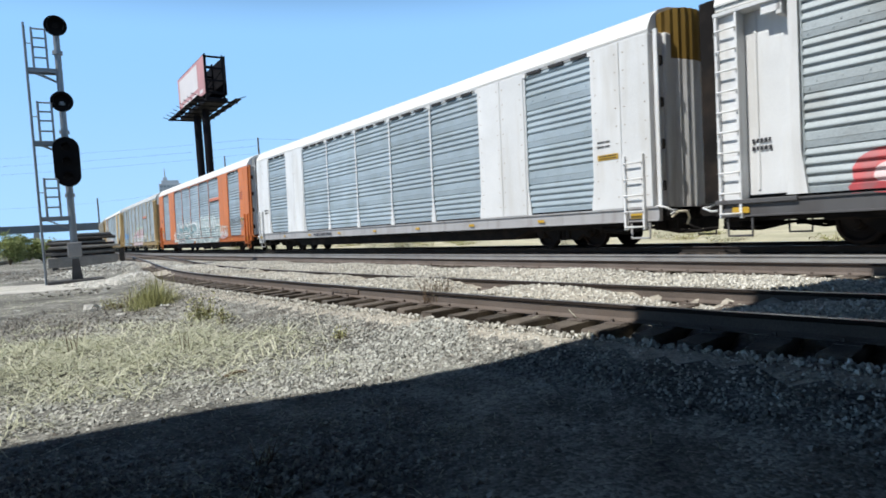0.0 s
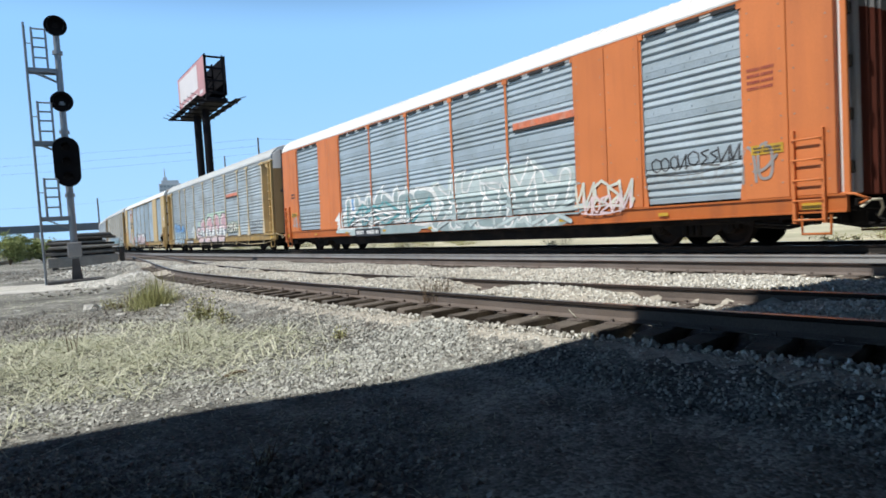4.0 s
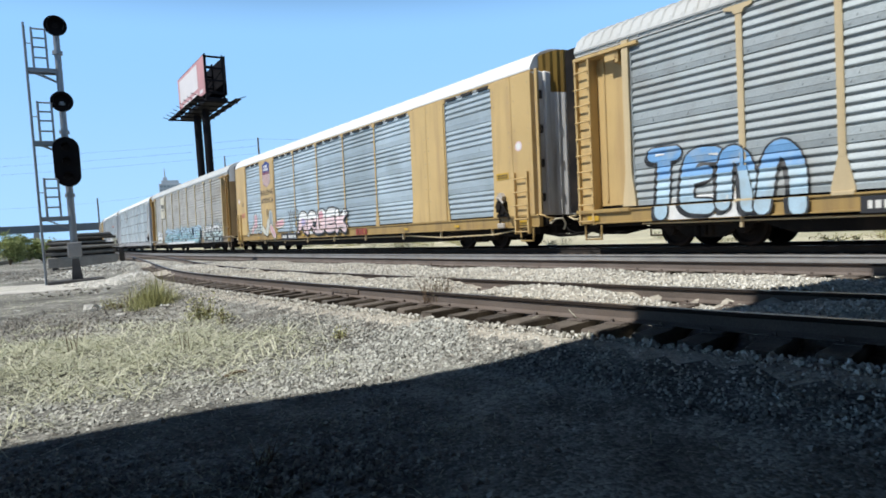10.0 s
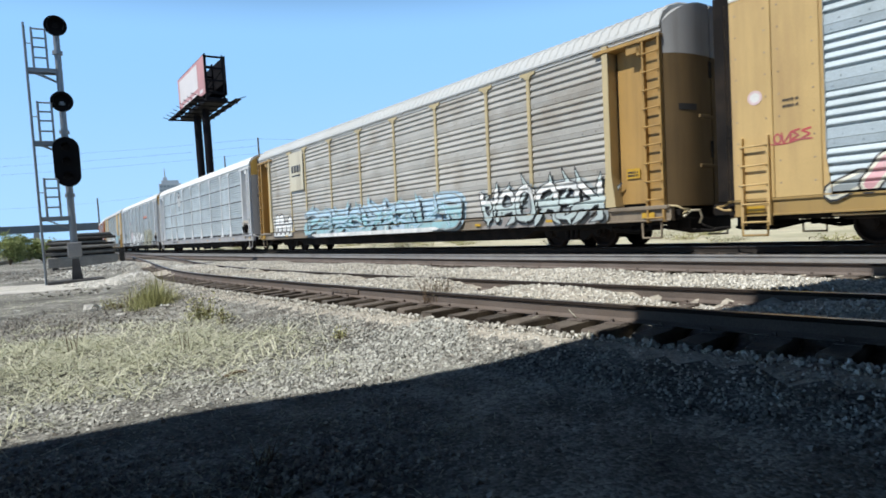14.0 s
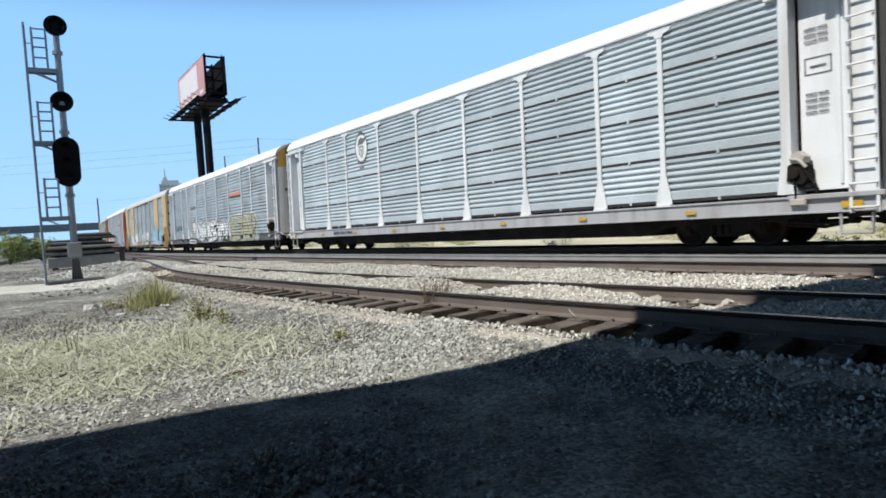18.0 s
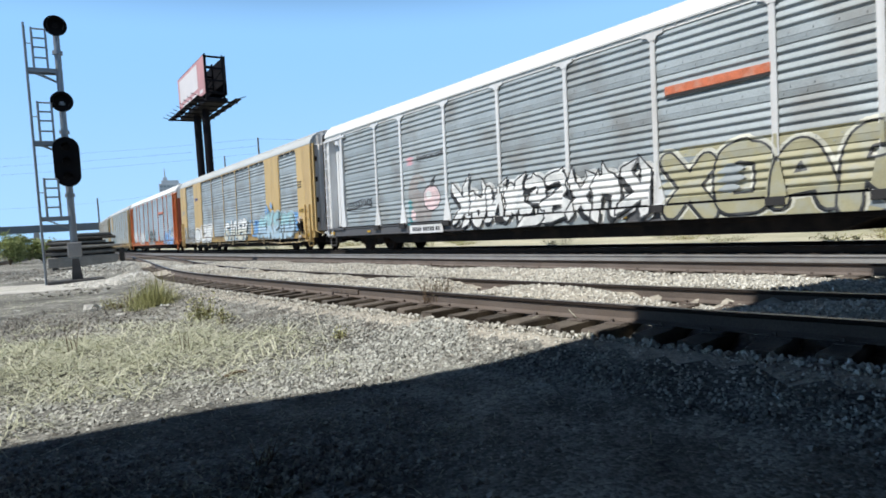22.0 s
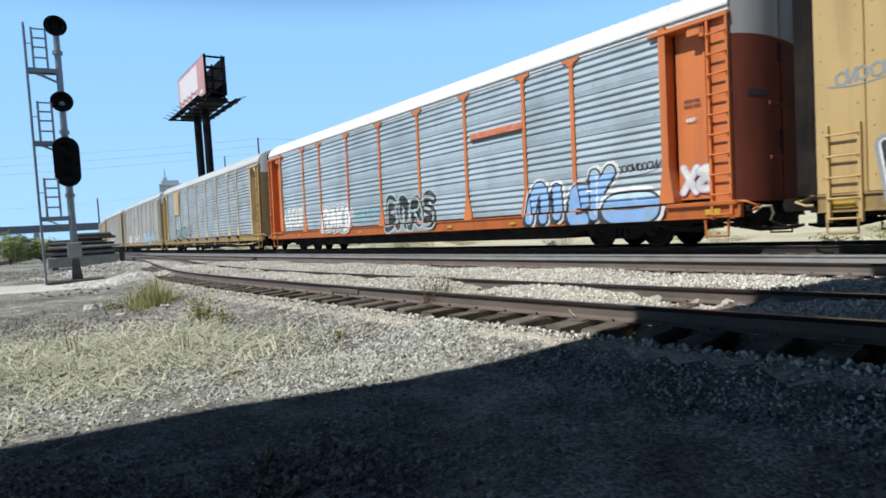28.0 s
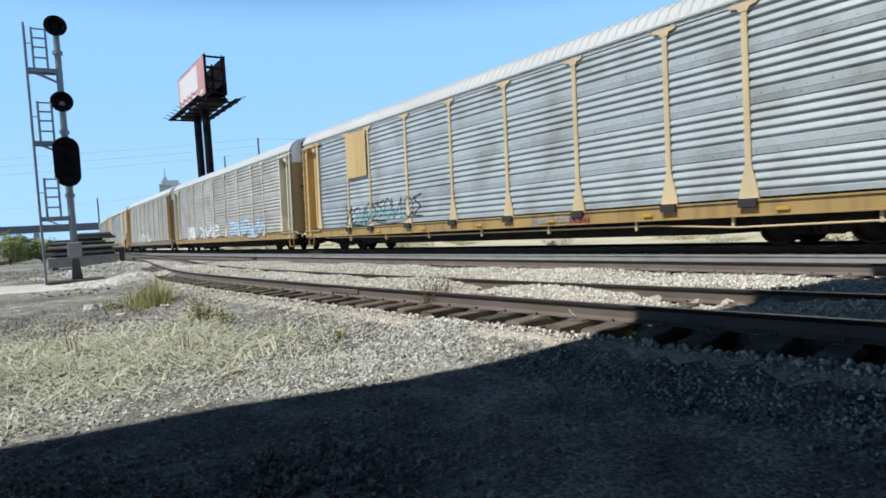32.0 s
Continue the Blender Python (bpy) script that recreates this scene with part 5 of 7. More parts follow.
def autorack(kind, scheme, label, sill_colour=None, ribbed=False):
    """One covered car carrier, its middle over the origin at rail height, its near side towards -y and its front towards +x."""
    c = SCHEMES[scheme]
    car = thing("autorack_car", label, "freight car", group="cars of the train")
    if kind == "panel":
        inside = lambda: Solid().box(-13.1, 13.1, -1.32, 1.32, 1.0, 5.17)
    else:
        inside = lambda: Solid().box(-11.72, 11.72, -1.32, 1.32, 1.0, 5.17).box(-13.1, 13.1, -1.16, 1.16, 1.01, 5.16)
    part("body", shared("body/%s" % (kind == "panel"), inside, shade_fill), None, car, "dark inside behind the side screens")
    roof = roof_grey if scheme in ("tan", "yellow_old", "cream", "ochre") else roof_white
    part("roof", shared("roof/%s" % ribbed, lambda: roof_solid(ribbed), roof), None, car, "pale curved roof")
    part("side_sill", shared("side_sill", sill_solid, sill_colour or c["sill"]), None, car)
    part("underframe", shared("underframe", underframe_solid, under_black), None, car, "black underframe")
    if scheme in ("yellow", "ochre", "tan"):
        def pipe():
            q = Solid().tube([(-11.5, -1.42, 0.60), (-4.0, -1.43, 0.53), (6.5, -1.43, 0.53), (8.6, -1.45, 0.42), (11.4, -1.45, 0.46), (12.9, -1.42, 0.62)], 0.022, 6)
            for x in (-9.0, -6.0, -3.0, 0.0, 3.0, 6.0, 8.5, 11.3):
                q.box(x - 0.03, x + 0.03, -1.47, -1.39, 0.42, 0.66, 0, 0.006)
            return q
        part("train_pipe", shared("train_pipe", pipe, paint_tan), None, car, "pale pipe on hangers under the sill")
    for side in (1, -1):
        turn = pose(0, 0, 0, 0, 0, 0 if side > 0 else 180)
        if kind == "panel":
            for x0, x1 in ((-11.6, -9.05), (9.05, 11.6), (-6.95, -4.2), (-4.2, -1.4), (-1.4, 1.4), (1.4, 4.2), (4.2, 6.95)):
                screen(x0 + 0.03, x1 - 0.03, "panel", c["screen"], car, side)
            for x in PANEL_POSTS + (-11.6, -9.05, -6.95, 6.95, 9.05, 11.6):
                part("side_post", shared("side_post/slim", lambda: post_solid("slim"), c["body"]), None, car, at=pose(x * side, SKIN * side, 0, 0, 0, 0 if side > 0 else 180))
            for x0, x1 in ((-9.05, -8.0), (-8.0, -6.95), (6.95, 8.0), (8.0, 9.05), (-13.36, -12.5), (-12.5, -11.6), (11.6, 12.5), (12.5, 13.36)):
                w = round(x1 - x0, 2)
                part("side_panel", shared("side_panel/%s" % w, lambda: riveted_panel(w), [c["body"], rivet_rust]), None, car, at=turn @ pose((x0 + x1) / 2, SKIN, 0))
            so = lambda: Solid().box(-13.36, 13.36, -0.03, 0.1, 5.185, 5.27, 0, 0.01)
            part("top_rail", shared("top_rail", so, c["body"]), None, car, at=turn @ pose(0, SKIN, 0))

            if side > 0:
                for x0, x1 in ((-11.6, -9.05), (9.05, 11.6), (-6.95, -4.2), (-4.2, -1.4), (-1.4, 1.4), (1.4, 4.2), (4.2, 6.95)):
                    # solid dark blocks on the screen, painting the shade inside vent slots
                    for k in range(3):
                        part("vent_slot", shared("vent_slot", lambda: Solid().box(-0.28, 0.28, -0.045, 0.0, 5.10, 5.18), shade_fill), None, car, at=pose(x0 + 0.45 + k * 0.85, SKIN, 0))
            for end in (-1, 1):
                xe = 12.87 * end
                part("end_post", shared("end_post/round", lambda: Solid().box(-0.055, 0.055, -1.47, -1.38, 0.98, 5.25, 0, 0.015), c["body"]), None, car, at=turn @ pose(13.49 * end, 0, 0))
                part("end_strip", shared("end_strip/%d" % end, lambda: Solid().box(13.28 * end, 13.5 * end, -1.372, -1.16, 1.0, 5.2, 0, 0.03).box(13.38 * end, 13.57 * end, -1.156, -0.9, 1.0, 5.2, 0, 0.03), end_pale), None, car, "pale grey folded edge of the end door", at=turn)
                for z in (1.5, 2.5, 3.5, 4.5):
                    part("hinge", shared("hinge", lambda: Solid().box(-0.05, 0.05, -0.05, 0.05, -0.12, 0.12, 0, 0.02), under_black), None, car, at=turn @ pose(13.53 * end, -1.33, z))
                if end > 0 and side > 0 and scheme in ("yellow", "ochre"):
                    part("hand_brake", shared("hand_brake", brake, [under_black, brake_pale]), None, car, "dark hand brake with a pale casting and lever", at=pose(12.0, SKIN - 0.1, -0.15))
                lad = part("ladder", shared("ladder/short", lambda: ladder_rails(-0.27, 0.27, 0.45, 2.3, -0.12), c["body"]), None, car, at=turn @ pose(xe, SKIN, 0))
                for z in (0.52, 0.9, 1.3, 1.7, 2.1):
                    part("rung", shared("rung/short", lambda: rung_solid(0.54), c["body"]), None, lad, at=pose(0, -0.12, z))
        else:
            xs = (-11.67,) + FLARED_POSTS + (11.67,)
            for x0, x1 in zip(xs, xs[1:]):
                screen(x0 + 0.03, x1 - 0.03, kind, c["screen"], car, side)
            for x in FLARED_POSTS:
                part("side_post", shared("side_post/flared", lambda: post_solid("flared"), c["body"]), None, car, at=pose(x * side, SKIN * side, 0, 0, 0, 0 if side > 0 else 180))
            part("top_rail", shared("top_rail/flared", eave_strip, c["screen"]), None, car, at=turn @ pose(0, SKIN, 0))
            for end in (-1, 1):
                part("end_post", shared("end_post", lambda: Solid().prism([(-0.09, 5.18), (0.09, 5.18), (0.09, 1.9), (0.2, 1.05), (-0.2, 1.05), (-0.09, 1.9)], "y", -0.07, 0.3), c["body"]), None, car, at=turn @ pose(11.75 * end, SKIN, 0))
                part("corner_door", shared("corner_door/%d" % end, lambda: Solid().box(-0.46 if end > 0 else -0.6, 0.6 if end > 0 else 0.46, 0.26, 0.30, 1.1, 5.1, 0, 0.01), c.get("corner", c["body"])), None, car, at=turn @ pose(12.36 * end, SKIN, 0))
                for x in (0.27 * end,):
                    part("door_rib", shared("door_rib", lambda: Solid().box(-0.03, 0.03, 0.228, 0.258, 1.2, 4.95, 0, 0.01), c.get("corner", c["body"])), None, car, at=turn @ pose(12.36 * end + x, SKIN, 0))
                part("corner_plate", shared("corner_plate", lambda: Solid().box(-1.0, 1.0, -0.10, 0.3, 5.0, 5.09, 0, 0.012).box(0.0, 0.42, -0.04, 0.0, 4.78, 5.0, 0, 0.01).box(0.3, 0.42, -0.04, 0.26, 4.7, 5.0, 0, 0.02), c.get("corner", c["body"])), None, car, at=turn @ pose(12.38 * end, SKIN, 0))
                part("corner_post", shared("corner_post", lambda: Solid().box(-0.25, 0.25, 0.02, 0.3, 1.0, 5.0, 0, 0.015), c.get("corner", c["body"])), None, car, at=turn @ pose(13.11 * end, SKIN, 0))
                lad = part("ladder", shared("ladder/tall", lambda: ladder_rails(-0.22, 0.22, 0.62, 5.0, -0.06), c.get("corner", c["body"])), None, car, at=turn @ pose(13.11 * end, SKIN, 0))
                for k in range(10):
                    part("rung", shared("rung/tall", lambda: rung_solid(0.44, 0.03), c.get("corner", c["body"])), None, lad, at=pose(0, -0.08, 0.75 + k * 0.44))
                part("foot_platform", shared("foot_platform", lambda: Solid().box(-0.85, 0.85, -0.1, 0.2, 0.92, 1.02, 0, 0.015), sill_colour or c["sill"]), None, car, at=turn @ pose(12.6 * end, SKIN, 0))
            if side > 0 and scheme in ("white_bright", "white_old"):
                part("hand_brake", shared("hand_brake", brake, [under_black, brake_pale]), None, car, "dark hand brake with a pale casting and lever", at=turn @ pose(11.95, SKIN, 0))
        for k, x in enumerate((-12.9, -9.6, -6.4, -3.2, 0.0, 3.2, 6.4, 9.6, 12.9)):
            w = 0.36 if k in (0, 8) else 0.26
            part("reflector", shared("reflector/%s" % w, lambda: reflector_solid(w, 0.13 if w > 0.3 else 0.08), reflector_yellow), None, car, "yellow reflector", at=turn @ pose(x, -1.563, 0.79))
    for end in (-1, 1):
        turn = pose(0, 0, 0, 0, 0, 0 if end > 0 else 180)
        make, style = (end_round, "round") if kind == "panel" else (end_flat, "flat")
        door = part("end_door", shared("end_door/" + style, lambda: make(0.98, 4.62, False), c["end"]), None, car, at=turn)
        part("door_top", shared("door_top/" + style, lambda: make(4.625, 5.96, True), c["top"]), None, door)
        if kind != "panel":
            def hinges():
                return Solid().box(13.66, 13.75, -0.1, 0.02, 0.0, 0.42, 0, 0.02)

            def slot_solid(y0, y1):
                q = Solid()
                for k in range(4):
                    ya, yb = y0 + (y1 - y0) * k / 4, y0 + (y1 - y0) * (k + 1) / 4
                    xa, xb = (13.368 + 0.36 * (1 - abs(y / 1.46) ** 3) for y in (ya, yb))
                    q.add([(xa, ya, 3.28), (xb, yb, 3.28), (xb, yb, 3.43), (xa, ya, 3.43), (xa - 0.03, ya, 3.28), (xb - 0.03, yb, 3.28), (xb - 0.03, yb, 3.43), (xa - 0.03, ya, 3.43)],
                          [(0, 1, 2, 3), (4, 7, 6, 5), (0, 4, 5, 1), (3, 2, 6, 7)])
                return q
            for z in (2.15, 4.1):
                part("hinge", shared("hinge/end", hinges, under_black), None, door, "short dark hinge at the doors' seam", at=pose(0, 0, z))
            # thin dark plates laid over the door stand for its slots
            for y0, y1 in ((-1.15, -0.62), (0.75, 1.0)):
                part("door_slot", shared("door_slot/%s" % y0, lambda: slot_solid(y0, y1), shade_fill), None, door, "dark slot")
        # a black column added along one side of the end door
        part("end_edge", shared("end_edge", lambda: Solid().box(13.1, 13.76, 1.30, 1.47, 0.98, 5.45, 0, 0.02), under_black), None, car, "dark folded edge of the end door", at=turn)
        part("coupler", shared("coupler", coupler_solid, under_black), None, car, "black coupler with hoses", at=turn)
        part("air_hose", shared("air_hose", hoses_solid, under_black), None, car, "looped black air hose", at=turn)
        for sg in (-1, 1):
            part("grab_iron", shared("grab_iron", lambda: Solid().tube([(13.4, 0, 1.0), (13.62, 0, 0.98), (13.78, 0.05, 0.9), (13.78, 0.3, 0.88), (13.6, 0.3, 0.8), (13.45, 0.3, 0.8)], 0.026, 6), c["body"]), None, car, at=turn @ pose(0, -1.5 if sg < 0 else 1.2, 0))
            part("step_stirrup", shared("step_stirrup", lambda: Solid().tube([(-0.27, 0, 0.62), (-0.26, 0, 0.24), (0.26, 0, 0.24), (0.27, 0, 0.62)], 0.03, 6), sill_colour or c["sill"]), None, car, at=turn @ pose(12.95, 1.5 * sg, 0))
        part("coupler_lever", shared("coupler_lever", lambda: Solid().tube([(13.62, -1.2, 0.72), (13.75, -1.1, 0.86), (13.85, -0.9, 0.86), (13.85, -0.8, 0.7), (13.78, -0.8, 0.55)], 0.03, 6), paint_cream), None, car, "pale bent uncoupling lever", at=turn)
        truck = part("truck", shared("truck", side_frame, under_black), None, car, "black three-piece truck", at=pose(10.05 * end, 0, 0))
        for x in (-0.89, 0.89):
            w = part("wheelset", shared("wheelset", wheelset, wheel_steel), None, truck, "dark steel wheels on an axle", at=pose(x, 0, WHEEL_R))
            wheel_list.append((w, x))
    return car


def set_car(i, car):
    car_list.append((i, car))
    return car
TRAIN = [
    (-1, "flared", "white_old", "white car carrier with grey ribbed screens and a red mark", paint_sill_dark),
    (0, "panel", "white", "white car carrier with blue-grey ribbed side screens", None),
    (1, "panel", "orange", "orange car carrier with graffiti-covered grey screens", None),
    (2, "flared", "tan", "faded yellow car carrier with large pink graffiti", None),
    (3, "panel", "yellow", "yellow car carrier with a shield emblem and graffiti", None),
    (4, "flared", "yellow_old", "dusty yellow car carrier with cyan graffiti", None),
    (5, "slit", "white_bright", "white car carrier with a round black emblem", None),
    (6, "flared", "white_old", "white car carrier with black and white graffiti", paint_sill_dark),
    (7, "panel", "ochre", "tan car carrier with blue graffiti along its foot", None),
    (8, "flared", "orange", "orange-framed car carrier with blue graffiti", None),
    (9, "flared", "tan", "yellow-framed car carrier with clean grey screens", None),
    (10, "flared", "cream", "cream-framed car carrier with faint graffiti", None),
    (11, "flared", "yellow_old", "dusty yellow car carrier with ribbed screens", None),
    (12, "panel", "ochre", "tan car carrier with ribbed screens", None),
    (13, "flared", "cream", "cream car carrier with ribbed screens", None),
    (14, "flared", "white_old", "dull white car carrier with ribbed screens", None),
    (15, "panel", "yellow", "yellow car carrier with ribbed screens", None),
    (16, "flared", "tan", "faded yellow car carrier with ribbed screens", None),
]
KIND = {row[0]: row[1] for row in TRAIN}
cars = {}
for i, kind, scheme, label, sill in TRAIN:
    cars[i] = set_car(i, autorack(kind, scheme, label, sill, ribbed=i in (1, 2, 4, 7, 8, 9, 11, 13, 16)))


# ---- graffiti, emblems and lettering on the cars ----
def shield(car, x, z, w, h):
    """An enamelled shield in blue, red and white, without its words."""
    def outline(k):
        pts = [(-0.5, 0.36), (-0.44, 0.42), (-0.3, 0.42), (-0.14, 0.48), (0, 0.52), (0.14, 0.48), (0.3, 0.42), (0.44, 0.42), (0.5, 0.36), (0.46, 0.2), (0.48, 0.0), (0.5, -0.2), (0.42, -0.36), (0.2, -0.45), (0, -0.52), (-0.2, -0.45), (-0.42, -0.36), (-0.5, -0.2), (-0.48, 0.0), (-0.46, 0.2)]
        return [(x + a * w * k, z + b * h * k) for a, b in pts]
    so = Solid()
    so.prism(outline(1.0), "y", -0.004, 0.0, 1)
    top = [p for p in outline(0.93) if p[1] > z + 0.1 * h]
    so.prism([(x - 0.43 * w, z + 0.12 * h)] + [p for p in outline(0.93) if p[1] > z + 0.15 * h] + [(x + 0.43 * w, z + 0.12 * h)], "y", -0.009, -0.004, 1)
    for k in range(6):
        a = x + w * (-0.39 + k * 0.14)
        foot = z - h * (0.47 - 1.1 * ((a + 0.04 * w - x) / w) ** 2)
        so.box(a, a + 0.075 * w, -0.009, -0.004, foot, z + 0.1 * h, 2)
    for r, wd in ((0.31, 0.52), (0.19, 0.66)):
        for k in range(6):
            a = x + w * wd * (k / 6 - 0.5)
            so.box(a, a + wd * w / 8, -0.013, -0.009, z + (r - 0.045) * h, z + (r + 0.045) * h, 0)
    # pale field behind the stripes
    so.prism([p for p in outline(0.93) if p[1] <= z + 0.12 * h], "y", -0.0065, -0.004, 0)
    return part("emblem", so, [print_white, print_blue, print_red], car, "blue, white and red shield emblem", at=pose(0, SKIN - 0.062, 0))


def sheet(car, x0, x1, z0, z1, mat, label, out=0.07):
    if mat is reflector_yellow:
        plain_bars(car, x0 + 0.05, (z0 + z1) / 2 + 0.03, x1 - x0 - 0.1, (z1 - z0) * 0.2, print_black, 2, 0.03, depth=0.06 - out)
    return part("sign_panel", Solid().box(x0, x1, -0.006, 0.0, z0, z1), mat, car, label, at=pose(0, SKIN - out, 0))


def strip_plate(car, x0=4.5, x1=6.95, z=3.66):
    """A red-orange strip over a dark bar that paints its shadow."""
    so = Solid().box(x0, x1, -0.02, 0.02, z - 0.06, z + 0.14, 0, 0.006)
    # the strip's shadow on the screen, drawn as a dark bar
    so.box(x0, x1, -0.012, 0.02, z - 0.13, z - 0.065, 1)
    return part("marker_strip", so, [plate_red, shade_fill], car, "red-orange strip across a screen with its shadow painted below", at=pose(0, SKIN - 0.02, 0))


def marks(car, x, dark=True, panel=True):
    """Car marks as plain bars: a dark plate on the sill and small stencils by the end."""
    sheet(car, x, x + 2.1, 0.60, 0.92, print_black if dark else paint_grey, "dark plate with pale marks", 0.075)
    plain_bars(car, x + 0.12, 0.76, 0.62, 0.15, print_white, depth=-0.012)
    plain_bars(car, x + 1.0, 0.76, 0.95, 0.15, print_white, depth=-0.012)


def tag(i, seed, label):
    """A new piece of paint for car i."""
    sp = Spray(seed, KIND[i])
    sp.place = (cars[i], label)
    return sp


def done(sp):
    return sp.on(*sp.place)


c = cars[-1]
done(tag(-1, 1, "faded red mark on the screens").disc(-10.25, 1.38, 0.56, 0.42, "red").disc(-10.1, 1.32, 0.36, 0.24, "palepink").wedge2(-10.8, 1.1, -9.8, 1.08, "red"))
plain_bars(c, -12.75, 2.25, 0.42, 0.09, print_black, 2, depth=0.30)
marks(c, -7.6, False)

c = cars[0]
plain_bars(c, -5.9, 0.79, 1.9, 0.14, print_black)
plain_bars(c, 11.75, 2.75, 0.4, 0.05, print_black, 2)
sheet(c, 11.75, 12.4, 2.28, 2.42, reflector_yellow, "yellow notice")
plain_bars(c, -12.3, 2.3, 0.5, 0.08, print_black, 2)

c = cars[1]
done(tag(1, 2, "pale blue and white worn spray paint").patch(-7.6, 0.4, 0.66, 1.9, "haze", 9).patch(-6.8, -5.4, 1.3, 2.2, "blue", 3).patch(-5.6, 0.4, 0.66, 1.8, "mist", 7).patch(-7.7, -5.2, 0.95, 1.7, "white", 4).letters("tazkoe", -6.9, 0.3, 1.0, 2.3, 0.16, "haze", "white", 0.06, "white", "mist", 0.6, 0.0, True).letters("zxkz", -6.6, 0.2, 1.0, 2.0, 0.05, "teal", "grey", 0.02).letters("xkz", -6.2, 0.2, 1.05, 1.7, 0.04, "white", "black", 0.02))
done(tag(1, 3, "white and grey spray-painted tangle").patch(0.2, 7.3, 0.66, 2.0, "mist", 9).patch(0.4, 6.6, 0.9, 2.5, "haze", 6).letters("kzexa", 0.2, 6.6, 0.66, 2.5, 0.15, "mist", "white", 0.075, "haze", "haze", 0.6, 0.0, True).letters("xzkx", 0.5, 6.8, 0.7, 1.5, 0.05, "haze", "grey", 0.02).scrawl(6.9, 8.5, 1.1, 1.9, "cream", 0.04).scrawl(7.2, 8.6, 0.9, 1.5, "palepink", 0.03))
done(tag(1, 31, "thin dark scrawl").scrawl(9.2, 11.5, 1.45, 2.05, "grey", 0.035).scrawl(9.25, 11.4, 1.75, 2.2, "black", 0.022).letters("uo", 11.5, 12.2, 1.35, 2.2, 0.03, "taupe", "taupe", 0.0))
done(tag(1, 32, "thin dark scrawl").scrawl(-12.2, -9.4, 1.25, 2.0, "grey", 0.03))
strip_plate(c)
marks(c, -5.6)
sheet(c, 11.75, 12.4, 1.92, 2.12, reflector_yellow, "yellow notice")
sheet(c, -12.4, -11.75, 1.75, 1.95, reflector_yellow, "yellow notice")
plain_bars(c, 11.7, 3.7, 0.55, 0.06, print_red, 4)
plain_bars(c, -12.35, 2.9, 0.45, 0.08, print_black, 2)

c = cars[2]
done(tag(2, 4, "pink and white letters with black edges on a pale green cloud").patch(-3.7, 4.4, 1.0, 2.4, "green", 9).patch(-1.6, 4.2, 2.2, 2.75, "green", 4).domes(-2.75, 0.66, 4, 1.78, 1.95).letters("c", -3.75, -2.7, 0.85, 1.9, 0.13, "palepink", "black", 0.08, plain=True))
done(tag(2, 5, "blue spray-painted letters with white edges").patch(-11.3, -7.9, 0.68, 1.2, "white", 3).letters("tenn", -11.3, -7.7, 0.7, 2.4, 0.17, "paleblue", "black", 0.045, None, "blue", 0.55, 0.08, plain=True, shine="white"))
done(tag(2, 6, "small white tag").piece(-5.3, -4.4, 1.2, 2.1, "white", "grey", 1, 0.06))
done(tag(2, 7, "pale green tag with black edges").letters("norw", 4.45, 6.55, 1.25, 1.95, 0.07, "cream", "black", 0.035, "green", None, 0.5, 0.05))
done(tag(2, 8, "thin dark scrawl").scrawl(9.2, 11.3, 1.3, 1.9, "black", 0.022))
strip_plate(c)
marks(c, -6.7)
plain_bars(c, 12.05, 3.2, 0.45, 0.05, print_black, 4, depth=0.30)
plain_bars(c, 12.0, 2.3, 0.4, 0.04, print_black, 3, depth=0.30)

c = cars[3]
done(tag(3, 9, "grey and pink rounded bars with cream edges").pill(-11.2, 1.15, 0.5, 0.1, 25, "grey").pill(-10.7, 1.35, 0.5, 0.1, 55, "pink").pill(-10.25, 1.75, 0.45, 0.2, 85, "pink").pill(-9.75, 1.3, 0.6, 0.12, 15, "grey").pill(-9.2, 1.7, 0.75, 0.17, 88, "paleblue").pill(-8.75, 1.2, 0.5, 0.1, -30, "cream"))
done(tag(3, 10, "cream and pink rounded bars with grey edges").pill(-8.1, 1.35, 0.7, 0.13, 62, "cream").pill(-7.55, 1.75, 0.6, 0.2, 95, "grey").pill(-7.35, 1.1, 0.65, 0.15, -42, "pink").pill(-6.45, 1.5, 0.75, 0.17, 5, "pink"))
done(tag(3, 11, "white, lilac and pink letters edged in black").patch(-3.7, 1.8, 0.85, 1.75, "white", 6).letters("rrbek", -3.8, 1.6, 0.8, 2.0, 0.17, "palepink", "black", 0.075, None, "white", 0.65, 0.08, plain=True).disc(-3.2, 1.45, 0.26, 0.2, "lilac").disc(-1.9, 1.3, 0.2, 0.16, "black").disc(-1.1, 1.7, 0.25, 0.2, "pink"))
done(tag(3, 12, "grey and black tag").piece(-5.3, -3.9, 0.9, 2.2, "grey", "black", 2, 0.07))
shield(c, -8.0, 4.37, 1.15, 1.45)
words("BUILDING", 0.44, print_black, c, -8.0, 3.20)
words("AMERICA", 0.44, print_black, c, -8.0, 2.74)
marks(c, -6.1)
plain_bars(c, 2.4, 0.8, 1.0, 0.26, print_red)
plain_bars(c, -8.2, 2.35, 0.35, 0.045, print_black, 4)
plain_bars(c, -12.3, 2.95, 0.3, 0.05, print_black, 2)
sheet(c, 11.75, 12.3, 2.15, 2.35, reflector_yellow, "yellow notice")

done(tag(3, 41, "thin red scrawl on the end panel").scrawl(-12.5, -11.95, 2.08, 2.36, "red", 0.02))
done(tag(3, 42, "round white sign barred in red").disc(-12.85, 3.11, 0.15, 0.15, "palepink").disc(-12.85, 3.11, 0.1, 0.1, "white").disc(12.78, 3.08, 0.15, 0.15, "palepink").disc(12.78, 3.08, 0.1, 0.1, "white"))

